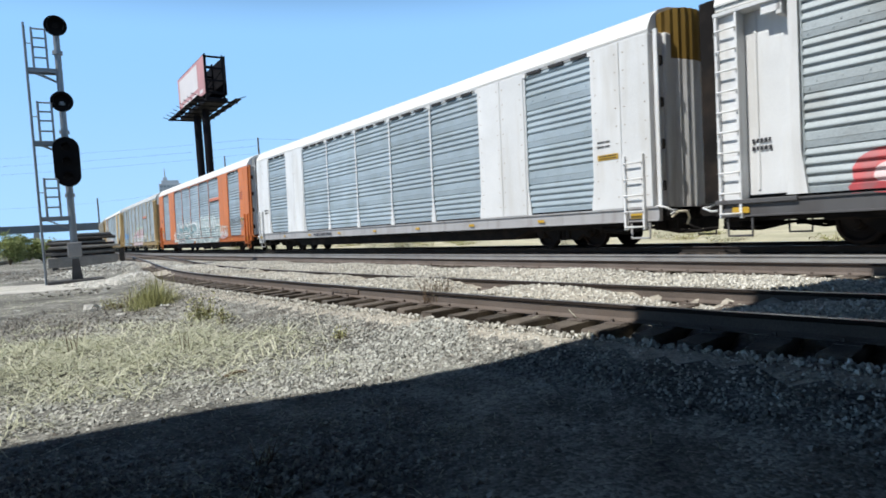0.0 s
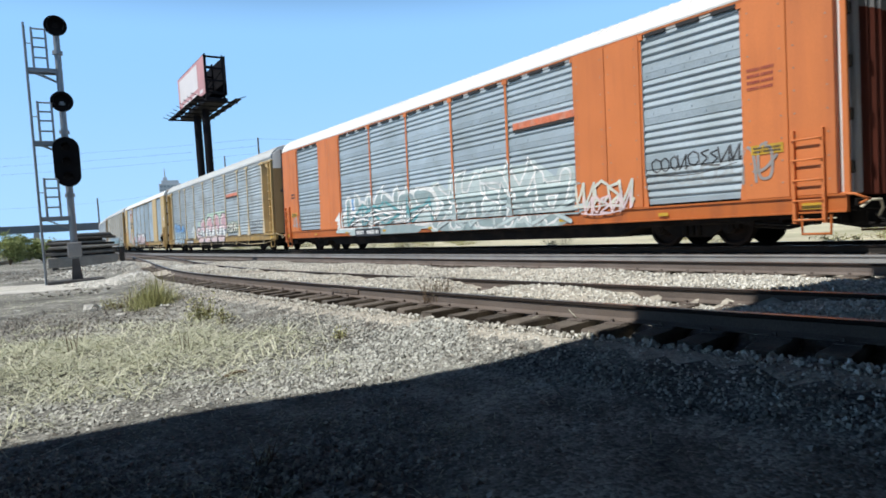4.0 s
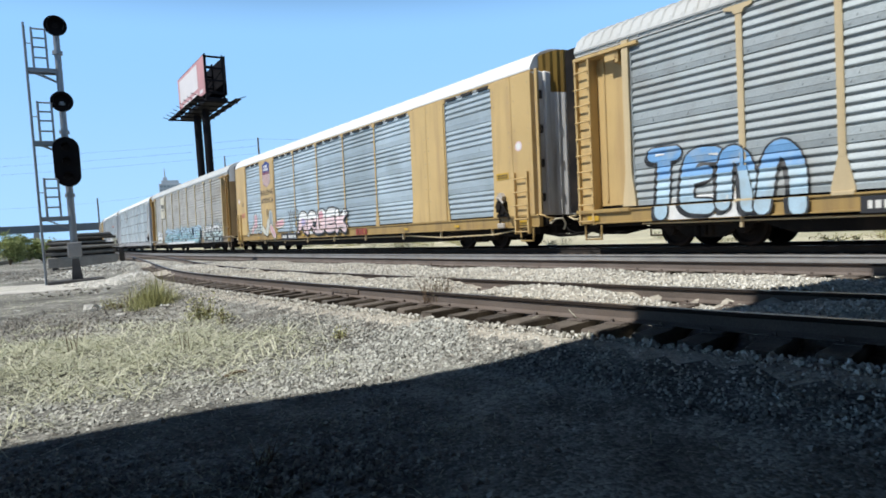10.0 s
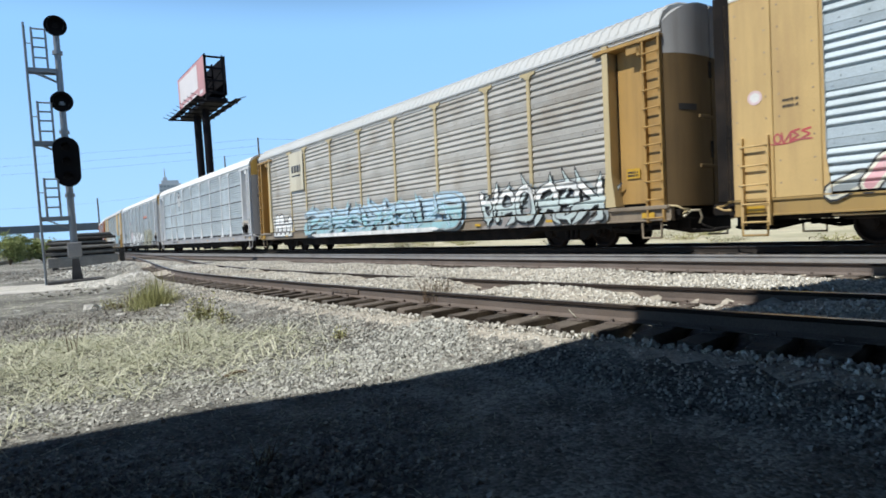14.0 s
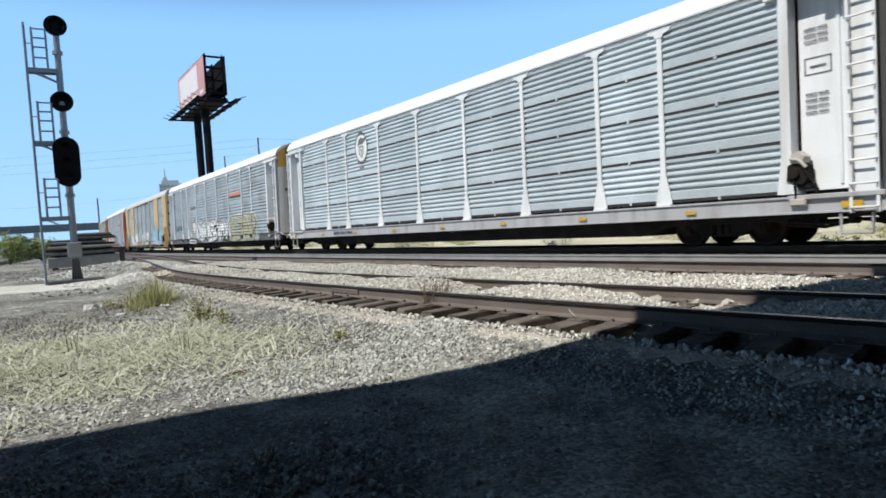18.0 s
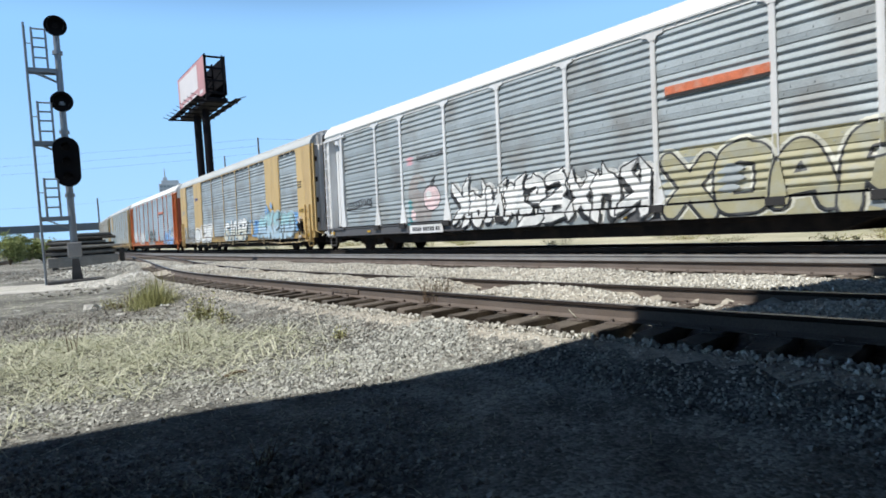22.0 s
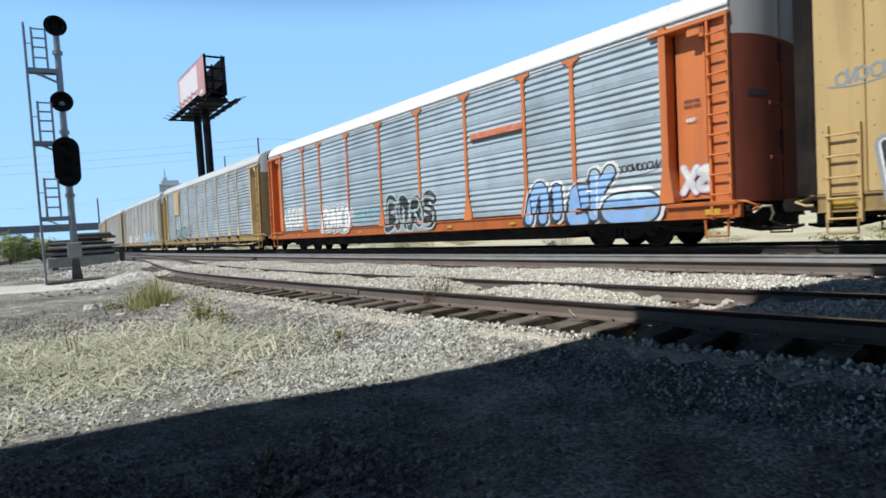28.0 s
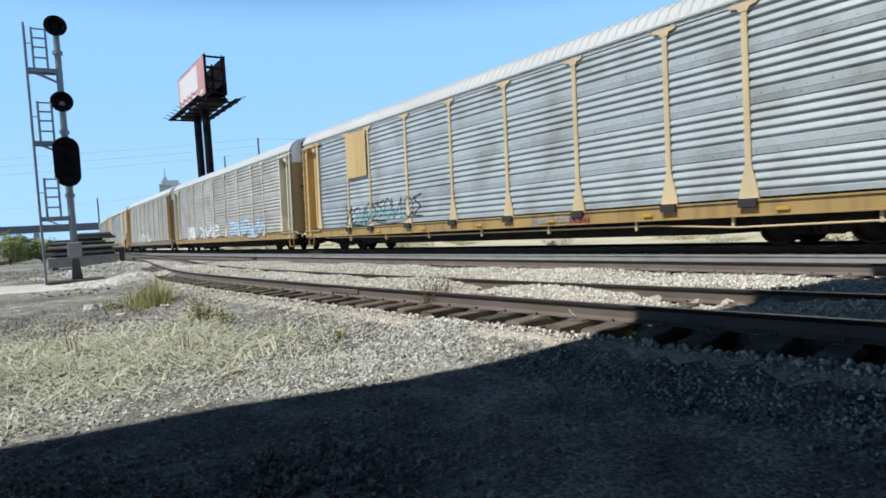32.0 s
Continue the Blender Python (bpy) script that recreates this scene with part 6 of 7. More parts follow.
c = cars[4]
done(tag(4, 13, "cyan spray-painted letters with white edges").patch(-7.3, 5.5, 0.75, 1.85, "paleblue", 9).letters("seauknte", -7.2, 5.6, 0.72, 2.0, 0.125, "cyan", "grey", 0.045, "paleblue", "paleblue", 0.62, 0.06, True, shine="white").letters("zxkwz", -6.8, 5.0, 0.75, 1.6, 0.045, "paleblue", "teal", 0.02).patch(-6.5, 4.5, 0.62, 0.8, "white", 2))
done(tag(4, 14, "worn white and grey letters").patch(6.6, 11.5, 0.65, 1.6, "grey", 6).patch(6.4, 11.6, 0.62, 1.2, "taupe", 5).letters("anorek", 6.6, 11.6, 0.75, 1.9, 0.085, "haze", "black", 0.04, "grey", "white", 0.6, 0.06, True))
done(tag(4, 15, "worn white tag").bubbles(-11.3, -8.9, 0.8, 2.1, "white", "black", 4, "white", "white"))
sheet(c, -8.78, -7.12, 3.1, 5.05, paint_cream, "pale yellow panel with dark marks")
plain_bars(c, -8.5, 4.2, 1.1, 0.36, print_black, depth=-0.012)
sheet(c, -8.5, -7.45, 3.82, 3.89, print_black, "dark underline", 0.08)
marks(c, -6.4)
sheet(c, 12.1, 12.5, 1.75, 2.0, reflector_yellow, "yellow notice", -0.226)

c = cars[5]
plain_bars(c, 12.02, 4.3, 0.42, 0.05, print_faded, 3, depth=0.30)
plain_bars(c, 12.02, 3.02, 0.42, 0.05, print_faded, 4, depth=0.30)
part("stencil_frame", Solid().box(12.0, 12.5, -0.004, 0.0, 3.72, 3.745).box(12.0, 12.5, -0.004, 0.0, 3.40, 3.425).box(12.0, 12.025, -0.004, 0.0, 3.425, 3.72).box(12.475, 12.5, -0.004, 0.0, 3.425, 3.72).box(12.1, 12.4, -0.004, 0.0, 3.53, 3.58), print_faded, c, "faded stencilled frame", at=pose(0, SKIN + 0.255, 0))
# dark blocks on the sill paint the shade of pockets at the posts' feet
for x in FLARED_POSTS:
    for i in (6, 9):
        part("foot_pocket", shared("foot_pocket", lambda: Solid().box(-0.2, 0.2, -0.135, -0.06, 0.84, 1.03, 0, 0.01), shade_fill), None, cars[i], "dark block painting the shade of a post's foot pocket", at=pose(x, SKIN, 0))

oval = lambda rx, rz, n=28: [(-5.57 + rx * math.cos(2 * math.pi * k / n), 4.36 + rz * math.sin(2 * math.pi * k / n)) for k in range(n)]
so = Solid().prism(oval(0.52, 0.6), "y", -0.001, 0.0, 1)
ring = oval(0.54, 0.63) + oval(0.485, 0.57)
so.add([(x, -0.004, z) for x, z in ring], [(k, (k + 1) % 28, 28 + (k + 1) % 28, 28 + k) for k in range(28)])
so.prism([(-5.84, 4.56), (-5.74, 4.74), (-5.55, 4.80), (-5.36, 4.72), (-5.30, 4.58), (-5.5, 4.5), (-5.7, 4.5)], "y", -0.006, -0.002)
so.prism([(-5.36, 4.72), (-5.22, 4.78), (-5.18, 4.66), (-5.32, 4.6)], "y", -0.006, -0.002)
so.prism([(-5.92, 4.5), (-5.8, 4.56), (-5.78, 4.46)], "y", -0.006, -0.002)
so.prism([(-5.76, 4.44), (-5.38, 4.44), (-5.38, 4.12), (-5.57, 3.93), (-5.76, 4.12)], "y", -0.006, -0.002)
so.prism([(-5.70, 4.38), (-5.44, 4.38), (-5.44, 4.15), (-5.57, 4.01), (-5.70, 4.15)], "y", -0.008, -0.006, 1)
so.box(-5.61, -5.53, -0.010, -0.008, 4.1, 4.34).box(-5.66, -5.48, -0.010, -0.008, 4.2, 4.26)
so.prism([(-5.78, 4.98), (-5.57, 5.06), (-5.36, 4.98), (-5.4, 4.9), (-5.74, 4.9)], "y", -0.006, -0.002)
so.prism([(-5.95, 3.85), (-5.57, 3.74), (-5.2, 3.85), (-5.25, 3.76), (-5.57, 3.66), (-5.9, 3.76)], "y", -0.006, -0.002)
so.box(-5.75, -5.62, -0.006, -0.002, 3.46, 3.58).box(-5.55, -5.4, -0.006, -0.002, 3.46, 3.58)
part("emblem", so, [print_faded, print_white], c, "black and white oval emblem", at=pose(0, SKIN - 0.008, 0))
plain_bars(c, -12.6, 2.5, 0.5, 0.09, print_black, 2, depth=0.30)
plain_bars(c, -8.4, 0.8, 1.8, 0.13, print_black)

c = cars[6]
done(tag(6, 16, "spiky white letters edged in black").patch(-3.7, 4.0, 0.62, 1.0, "grey", 3).letters("kazwesxnk", -3.75, 4.0, 0.7, 2.25, 0.135, "white", "black", 0.055, "white", None, 0.5, 0.12, True, 0.3))
done(tag(6, 17, "olive letters with black and white edges").patch(4.2, 9.9, 0.66, 2.3, "khaki", 9).patch(8.6, 10.6, 0.7, 2.1, "grey", 5).letters("xoar", 4.4, 9.4, 0.66, 2.3, 0.2, "khaki", "black", 0.05, "cream", None, 0.5, 0.05, plain=True).patch(5.6, 6.4, 1.2, 1.8, "grey", 3))
done(tag(6, 19, "soft grey-brown shape beside a pink disc").disc(-6.0, 2.05, 0.62, 0.78, "taupe").disc(-5.75, 1.35, 0.6, 0.36, "taupe").disc(-5.75, 2.35, 0.28, 0.2, "grey").patch(-6.75, -6.3, 0.95, 1.9, "teal", 5).disc(-6.35, 1.3, 0.16, 0.2, "palepink").disc(-5.13, 1.88, 0.55, 0.48, "black").disc(-5.13, 1.88, 0.51, 0.44, "palepink").disc(-5.3, 2.0, 0.18, 0.14, "white").wedge2(-5.1, 2.36, -4.9, 2.62, "black"))
done(tag(6, 20, "small red tag with dark strokes").patch(-6.85, -6.05, 3.2, 3.5, "pink", 3).scrawl(-6.0, -4.4, 3.3, 3.5, "black", 0.018))
done(tag(6, 21, "thin dark scrawl").scrawl(-11.5, -9.4, 1.75, 2.15, "black", 0.032))
strip_plate(c)
sheet(c, -6.5, -4.4, 0.62, 0.92, paint_white, "white plate with dark marks", 0.075)
plain_bars(c, -6.3, 0.77, 1.7, 0.15, print_black, depth=-0.012)

c = cars[7]
done(tag(7, 22, "dark tag with white edges").letters("zxkt", -12.2, -9.3, 0.7, 2.0, 0.07, "black", "white", 0.04, "grey"))
done(tag(7, 23, "white letters edged in black").letters("doe", -8.9, -4.6, 0.64, 2.1, 0.24, "white", "black", 0.06, "white", wave=0.3, plain=True))
done(tag(7, 24, "cream and white letters on a pale blue cloud").patch(-1.7, 4.2, 0.72, 2.0, "paleblue", 7).letters("siner", -1.25, 3.4, 0.66, 2.15, 0.17, "cream", "black", 0.03, "paleblue", "white", 0.5, 0.05, plain=True))
done(tag(7, 25, "blue, teal and pale blue letters").patch(4.2, 5.8, 0.9, 1.8, "blue", 3).patch(10.5, 11.8, 1.0, 2.0, "blue", 4).letters("ackeno", 5.4, 10.9, 0.66, 2.2, 0.185, "paleblue", "grey", 0.04, "paleblue", "cyan", 0.5, 0.06, plain=True, shine="white").diamonds(6.6, 9.0, 2.2, 2.6, "blue", 6).diamonds(3.8, 5.2, 1.6, 2.1, "blue", 3))
done(tag(7, 26, "thin dark tag on the end panel").scrawl(-13.0, -12.1, 3.0, 3.35, "grey", 0.025))
plain_bars(c, -8.6, 4.0, 0.75, 0.22, print_blue)
sheet(c, 11.75, 12.4, 1.95, 2.15, reflector_yellow, "yellow notice")
plain_bars(c, 11.7, 3.5, 0.5, 0.06, print_black, 3)

c = cars[8]
done(tag(8, 27, "blue letters edged in black and white").letters("niek", 7.05, 10.2, 0.62, 2.25, 0.16, "skyblue", "black", 0.05, "white", "paleblue", 0.8, 0.1, plain=True, wave=0.3, shine="white").letters("o", 9.9, 11.6, 0.6, 1.5, 0.17, "skyblue", "black", 0.06, "white", "paleblue", 0.7, 0.1, plain=True, shine="white"))
done(tag(8, 28, "black letters with grey and white edges").patch(-1.2, 2.3, 0.72, 2.1, "grey", 6).letters("bnrs", -1.1, 2.35, 0.7, 2.25, 0.2, "black", "haze", 0.07, None, plain=True).letters("burs", -0.95, 2.25, 0.9, 2.05, 0.02, "mist", "haze", 0.03, plain=True))
done(tag(8, 29, "solid white letters with thin dark edges").patch(-6.8, -4.2, 1.0, 1.7, "white", 5).letters("rakd", -6.95, -4.0, 0.86, 2.05, 0.15, "white", "black", 0.04, "white", plain=True, wave=0.08))
done(tag(8, 30, "solid white letters with thin dark edges").patch(-11.4, -9.3, 1.3, 2.0, "white", 5).letters("lefor", -11.5, -9.2, 1.15, 2.25, 0.105, "white", "black", 0.032, "white", plain=True, wave=0.1))
done(tag(8, 33, "faint teal scrawl").scrawl(-3.7, -1.6, 1.2, 1.75, "teal", 0.028))
done(tag(8, 34, "thin black scrawl").scrawl(10.0, 11.5, 1.85, 2.1, "black", 0.02))
done(tag(8, 35, "white and lilac scrawl on the corner door").letters("xs", 11.95, 12.8, 1.2, 1.95, 0.07, "white", "lilac", 0.03))
strip_plate(c)
plain_bars(c, 12.1, 3.4, 0.4, 0.05, print_black, 2, depth=0.30)
plain_bars(c, 12.15, 2.95, 0.25, 0.09, print_white, 1, depth=0.30)

c = cars[9]
done(tag(9, 36, "loose dark scrawls along the screens").scrawl(-9.2, -6.5, 1.1, 2.1, "black", 0.04).scrawl(-6.6, -3.8, 1.1, 2.2, "black", 0.04).scrawl(-8.5, -4.5, 1.2, 1.7, "teal", 0.025))
sheet(c, -8.78, -7.12, 3.15, 5.08, paint_yellow, "yellow panel with a worn white patch")
done(tag(9, 37, "small dark scrawl").scrawl(2.5, 4.2, 0.7, 0.9, "grey", 0.015))
plain_bars(c, 3.9, 0.79, 0.8, 0.17, print_red)

c = cars[10]
done(tag(10, 38, "white worn tag").patch(-9.5, -6.5, 0.95, 1.9, "white", 5))
done(tag(10, 43, "white tag").letters("kzs", -5.5, -0.5, 0.9, 2.0, 0.1, "white", "grey", 0.04))
done(tag(10, 44, "pale blue tag").letters("ekrtz", 2.0, 9.0, 0.85, 2.1, 0.13, "paleblue", "grey", 0.04))
done(tag(11, 39, "faint white tags").piece(-6, 2, 0.85, 1.9, "white", "grey", 7, 0.1))
done(tag(13, 40, "faint blue tags").piece(-8, 6, 0.85, 1.8, "paleblue", "grey", 9, 0.1))


# ---- round the tracks ----
RIGHT, TO_EYE = Vector((0.859, 0.511, 0)), Vector((0.511, -0.859, 0))
mast_steel = shader("galvanised mast steel", (0.22, 0.25, 0.28), 0.5, 0.4, 0.15, 2, 50, 0.05, (0.18, 0.18, 0.18), 0.5, 1.0)
signal_black = shader("black signal paint", (0.008, 0.008, 0.009), 0.85, 0, 0.2, 3, 50, 0.03, spec=0.08)
lens_dark = shader("dark signal lens", (0.008, 0.006, 0.006), 0.6, 0, 0.1, 3, 50, 0.0, spec=0.15)
box_grey = shader("grey equipment box", (0.24, 0.245, 0.255), 0.6, 0.1, 0.15, 2, 50, 0.05, (0.2, 0.19, 0.17), 0.5, 2)


base_steel = shader("dark cast base", (0.07, 0.07, 0.075), 0.8, 0.1, 0.25, 2, 40, 0.2, (0.14, 0.13, 0.11), 0.5, 2)


def hood(so, x, z, r, y=-0.05, length=0.32):
    """A visor over a lens: most of a tube, open below."""
    n = 14
    vs = []
    for k in range(n + 1):
        a = math.radians(-40 + 260 * k / n)
        for rr, yy in ((r, y), (r, y - length), (r - 0.012, y - length), (r - 0.012, y)):
            vs.append((x + rr * math.cos(a), yy, z + rr * math.sin(a)))
    so.add(vs, [(4 * k + j, 4 * k + (j + 1) % 4, 4 * k + 4 + (j + 1) % 4, 4 * k + 4 + j) for k in range(n) for j in range(4)])


def signal_mast():
    m = thing("signal_mast", "tall grey railway signal mast with three black heads and ladder", "railway signal", at=pose(-14.66, 24.68, -0.45, 0, 0, 30.7))
    so = Solid().tube([(0, 0, 0.35), (0, 0, 9.95)], 0.14, 12, 0, 0.115)
    for z in (1.0, 3.4, 5.9, 7.0, 9.0):
        so.tube([(0, 0, z), (0, 0, z + 0.14)], 0.18, 12)
    part("mast_pole", so, mast_steel, m)
    so = Solid().prism([(-0.2, 0.0), (0.24, 0.0), (0.22, 0.1), (0.12, 0.95), (-0.12, 0.95), (-0.18, 0.1)], "y", -0.16, 0.16)
    so.box(-1.0, 0.95, -0.45, 0.45, -0.1, 0.12, 0, 0.02)
    part("mast_base", so, base_steel, m, "dark tapered cast base")
    part("equipment_box", Solid().box(-0.25, 0.25, -0.36, -0.1, 1.02, 1.6, 0, 0.02).box(-0.22, 0.22, -0.38, -0.36, 1.06, 1.56, 0, 0.01), box_grey, m, "grey equipment box")
    for z in (10.1, 7.15):
        n = 28
        so = Solid().prism([(0.40 * math.cos(2 * math.pi * k / n), z + 0.40 * math.sin(2 * math.pi * k / n)) for k in range(n)], "y", -0.14, -0.11)
        so.box(-0.16, 0.16, -0.11, 0.22, z - 0.2, z + 0.2, 0, 0.04)
        hood(so, 0.0, z, 0.29, -0.14, 0.3)
        head = part("signal_head", so, signal_black, m, "round black signal head")
        part("lens", Solid().prism([(0.11 * math.cos(2 * math.pi * k / 16), z + 0.11 * math.sin(2 * math.pi * k / 16)) for k in range(16)], "y", -0.16, -0.142), lens_dark, head)
    out = []
    for k in range(33):
        a = math.pi * k / 16
        out.append((0.46 * math.cos(a), 4.78 + 0.46 * math.sin(a) + (0.52 if math.sin(a) > -1e-9 else -0.52)))
    so = Solid().prism(out, "y", -0.2, -0.16)
    so.box(-0.17, 0.17, -0.16, 0.1, 3.95, 5.6, 0, 0.04)
    for z in (5.35, 4.78, 4.2):
        hood(so, 0, z, 0.16, -0.2, 0.34)
    head = part("signal_head", so, signal_black, m, "tall black three-light signal head")
    for z in (5.35, 4.78, 4.2):
        part("lens", Solid().prism([(0.13 * math.cos(2 * math.pi * k / 16), z + 0.13 * math.sin(2 * math.pi * k / 16)) for k in range(16)], "y", -0.22, -0.202), lens_dark, head)
    # ladder, seen edge-on
    so = Solid()
    for y in (-0.2, 0.2):
        so.tube([(-1.05, y, 0.0), (-1.06, y, 10.1)], 0.042, 6)
    lad = part("ladder", so, mast_steel, m)
    for k in range(32):
        part("rung", shared("rung/mast", lambda: Solid().tube([(0, -0.2, 0), (0, 0.2, 0)], 0.014, 5), mast_steel), None, lad, at=pose(-1.055, 0, 0.3 + k * 0.305))
    for z in (8.42, 5.6, 2.65):
        so = Solid()
        so.box(-1.0, -0.1, -0.1, 0.3, z - 0.03, z, 0)
        so.box(-1.02, -0.1, -0.12, -0.08, z - 0.16, z, 0).box(-1.02, -0.1, 0.28, 0.32, z - 0.16, z, 0)
        so.tube([(-0.9, -0.1, z - 0.1), (-0.08, -0.05, z - 0.5)], 0.025, 5)
        so.tube([(-0.9, 0.28, z - 0.1), (-0.08, 0.1, z - 0.5)], 0.025, 5)
        pl = part("platform", so, mast_steel, m, "steel service platform")
        so = Solid()
        for x, top in ((-0.82, 1.5), (-0.36, 1.45)):
            so.tube([(x, -0.26, z), (x, -0.26, z + top)], 0.038, 6)
            so.tube([(x, 0.26, z), (x, 0.26, z + top)], 0.038, 6)
        for q in (0.35, 0.75, 1.1, 1.45):
            so.tube([(-0.82, -0.26, z + q), (-0.36, -0.26, z + q)], 0.034, 5)
        for q in (0.75, 1.45):
            so.tube([(-0.82, -0.26, z + q), (-0.82, 0.26, z + q)], 0.034, 5)
        so.tube([(-1.05, 0, z + 0.95), (-0.82, 0, z + 0.95)], 0.02, 5)
        part("railing", so, mast_steel, pl)
    return m


signal_mast()

concrete = shader("weathered concrete", (0.42, 0.41, 0.38), 0.9, 0, 0.2, 0.8, 25, 0.3, (0.22, 0.21, 0.19), 0.6, 0.7)
concrete_pale = shader("pale dusty concrete", (0.32, 0.30, 0.27), 0.9, 0, 0.25, 1.5, 25, 0.4, (0.25, 0.23, 0.2), 0.6, 1.2)
old_timber = shader("dark weathered timber", (0.06, 0.055, 0.05), 0.9, 0, 0.35, 3, 40, 0.4, (0.14, 0.13, 0.12), 0.5, 2)


slab_dark = shader("stained concrete", (0.20, 0.19, 0.175), 0.9, 0, 0.25, 1.5, 25, 0.4, (0.10, 0.095, 0.085), 0.6, 1.2)


def slab_stack():
    """A stack of long slabs on timber bunks, with uneven ends."""
    st = thing("slab_stack", "stack of grey concrete slabs on dark timber bunks", "concrete slabs", at=pose(-24.2, 41.2, -0.45, 0, 0, 30.7))
    z = 0.16
    for x in (-1.4, 0.2, 1.8):
        part("timber_bunk", Solid().box(x - 0.12, x + 0.12, -1.4, 1.4, 0, 0.16, 0, 0.01), old_timber, st)
    for k, (h, gap, x0, x1, d, mat) in enumerate(((0.66, 0.12, -1.75, 2.25, 1.3, concrete_pale), (0.20, 0.2, -2.0, 2.15, 1.2, slab_dark), (0.16, 0.14, -1.7, 2.3, 1.45, concrete_pale), (0.15, 0.12, -1.8, 1.6, 1.1, slab_dark), (0.14, 0.1, -0.4, 2.2, 1.3, old_timber), (0.16, 0.0, -0.2, 1.9, 1.0, slab_dark))):
        part("slab", Solid().box(x0, x1, -d, d, z, z + h, 0, 0.03), mat, st, at=pose(0, 0, 0, 0, random.uniform(-0.6, 0.6), random.uniform(-2, 2)))
        z += h
        if gap:
            # a dark block paints the shaded gap between two slabs
            part("timber_layer", Solid().box(x0 + 0.15, x1 - 0.2, -0.9, 0.9, z - 0.005, z + gap + 0.005, 0, 0.01), old_timber, st, "dark block filling the gap between two slabs")
        z += gap
    part("timber_post", Solid().box(2.32, 2.62, -1.1, -0.8, 0.0, 1.2, 0, 0.02), old_timber, st, "dark upright timber at the stack's end")
    return st


slab_stack()
thing("concrete_kerb", "long low pale concrete kerb along the yard road", "kerb", at=pose(-51, 72, -0.45, 0, 0, 118),
      solid=Solid().box(-24, 24, -0.5, 0.5, -0.1, 0.42, 0, 0.05), material=concrete_pale)

# ---- billboard ----
bill_white = shader("sun-bleached poster", (0.72, 0.68, 0.68), 0.6, 0, 0.1, 0.3, 10, 0.0)
bill_red = shader("faded red poster print", (0.56, 0.29, 0.29), 0.6, 0, 0.12, 0.4, 10, 0.0)
dark_steel = shader("dark painted steel", (0.010, 0.010, 0.013), 0.85, 0.0, 0.2, 0.5, 20, 0.05, spec=0.08)


def billboard():
    right_end, left_end = Vector((-25.9, 71.4, 0)), Vector((-33.5, 82.4, 0))
    along = (left_end - right_end).normalized()
    ang = math.degrees(math.atan2(along.y, along.x))
    # local x runs from the near end to the far end, local +y towards the sunny face
    b = thing("billboard", "two-sided roadside billboard with a red and white poster", "billboard", at=pose(right_end.x, right_end.y, -0.45, 0, 0, ang))
    w, z0, z1 = (left_end - right_end).length, 18.0, 22.5
    for y in (0.0, -2.3):
        pn = part("sign_face", Solid().box(0, w, y - 0.12, y, z0, z1, 0, 0.02), dark_steel, b)
        sgn = 1 if y == 0.0 else -1
        yy = y + 0.004 if sgn > 0 else y - 0.124
        part("poster", Solid().box(0.1, w - 0.1, yy, yy + sgn * 0.02, z0 + 0.1, z1 - 0.1), bill_red, pn, "faded red poster")
        part("poster_field", Solid().box(3.2, w - 0.9, yy + sgn * 0.024, yy + sgn * 0.034, z0 + 1.25, z1 - 0.45), bill_white, pn, "white poster field")
        so = Solid()
        for x0, x1 in ((1.0, 2.6), (3.6, 6.4), (7.2, w - 2.2)):
            so.box(x0, x1, yy + sgn * 0.024, yy + sgn * 0.034, z0 + 0.4, z0 + 0.8)
        part("poster_print", so, bill_white, pn, "pale unreadable print")
    for x in (0.15, 4.5, 9.0, w - 0.15):
        so = Solid()
        for z in (18.2, 19.6, 21.0, 22.3):
            so.box(x - 0.07, x + 0.07, -2.2, -0.12, z - 0.1, z + 0.1)
        for y in (-0.2, -2.1):
            so.box(x - 0.08, x + 0.08, y - 0.08, y + 0.08, 17.4, 22.6)
        so.tube([(x, -0.2, 18.2), (x, -2.1, 21.0)], 0.06, 5)
        part("truss", so, dark_steel, b, "dark steel truss between the faces")
    so = Solid()
    for y in (1.0, -3.3):
        so.box(-1.2, w + 1.0, y - 0.35, y + 0.35, 17.3, 17.4)
        for x in steps(-1.1, w + 0.9, 1.8):
            so.tube([(x, y, 17.4), (x, y + (0.9 if y > 0 else -0.9), 17.7)], 0.04, 5)
    so.box(0, w, -2.4, 0.0, 17.2, 17.6)
    for x in steps(0.3, w - 0.3, 2.4):
        so.box(x - 0.06, x + 0.06, -3.6, 1.3, 17.1, 17.3)
    part("catwalk", so, dark_steel, b, "dark catwalk under the faces")
    for x in (5.2, 9.4):
        part("post", Solid().tube([(x, -1.15, -0.2), (x, -1.15, 17.6)], 0.46, 16), dark_steel, b, "round dark steel post")


billboard()

# ---- far things ----
pole_wood = shader("grey pole wood", (0.12, 0.11, 0.10), 0.9, 0, 0.25, 1, 20, 0.2)
wire_mat = shader("dark wire", (0.05, 0.05, 0.055), 0.6, 0, 0.1, 1, 20, 0.0)
poles = ((-30.2, 105.8, 17.6), (-45.2, 132.5, 18.4), (-72.35, 131.4, 11.1), (-95.0, 92.0, 15.5), (-5.0, 118.0, 19.0))
for x, y, z in poles:
    p = thing("utility_pole", "grey wooden utility pole carrying wires", "utility pole", at=pose(x, y, -0.4), group="utility poles")
    part("pole", Solid().tube([(0, 0, 0), (0, 0, z + 0.4)], 0.2, 8, 0, 0.14), pole_wood, p)
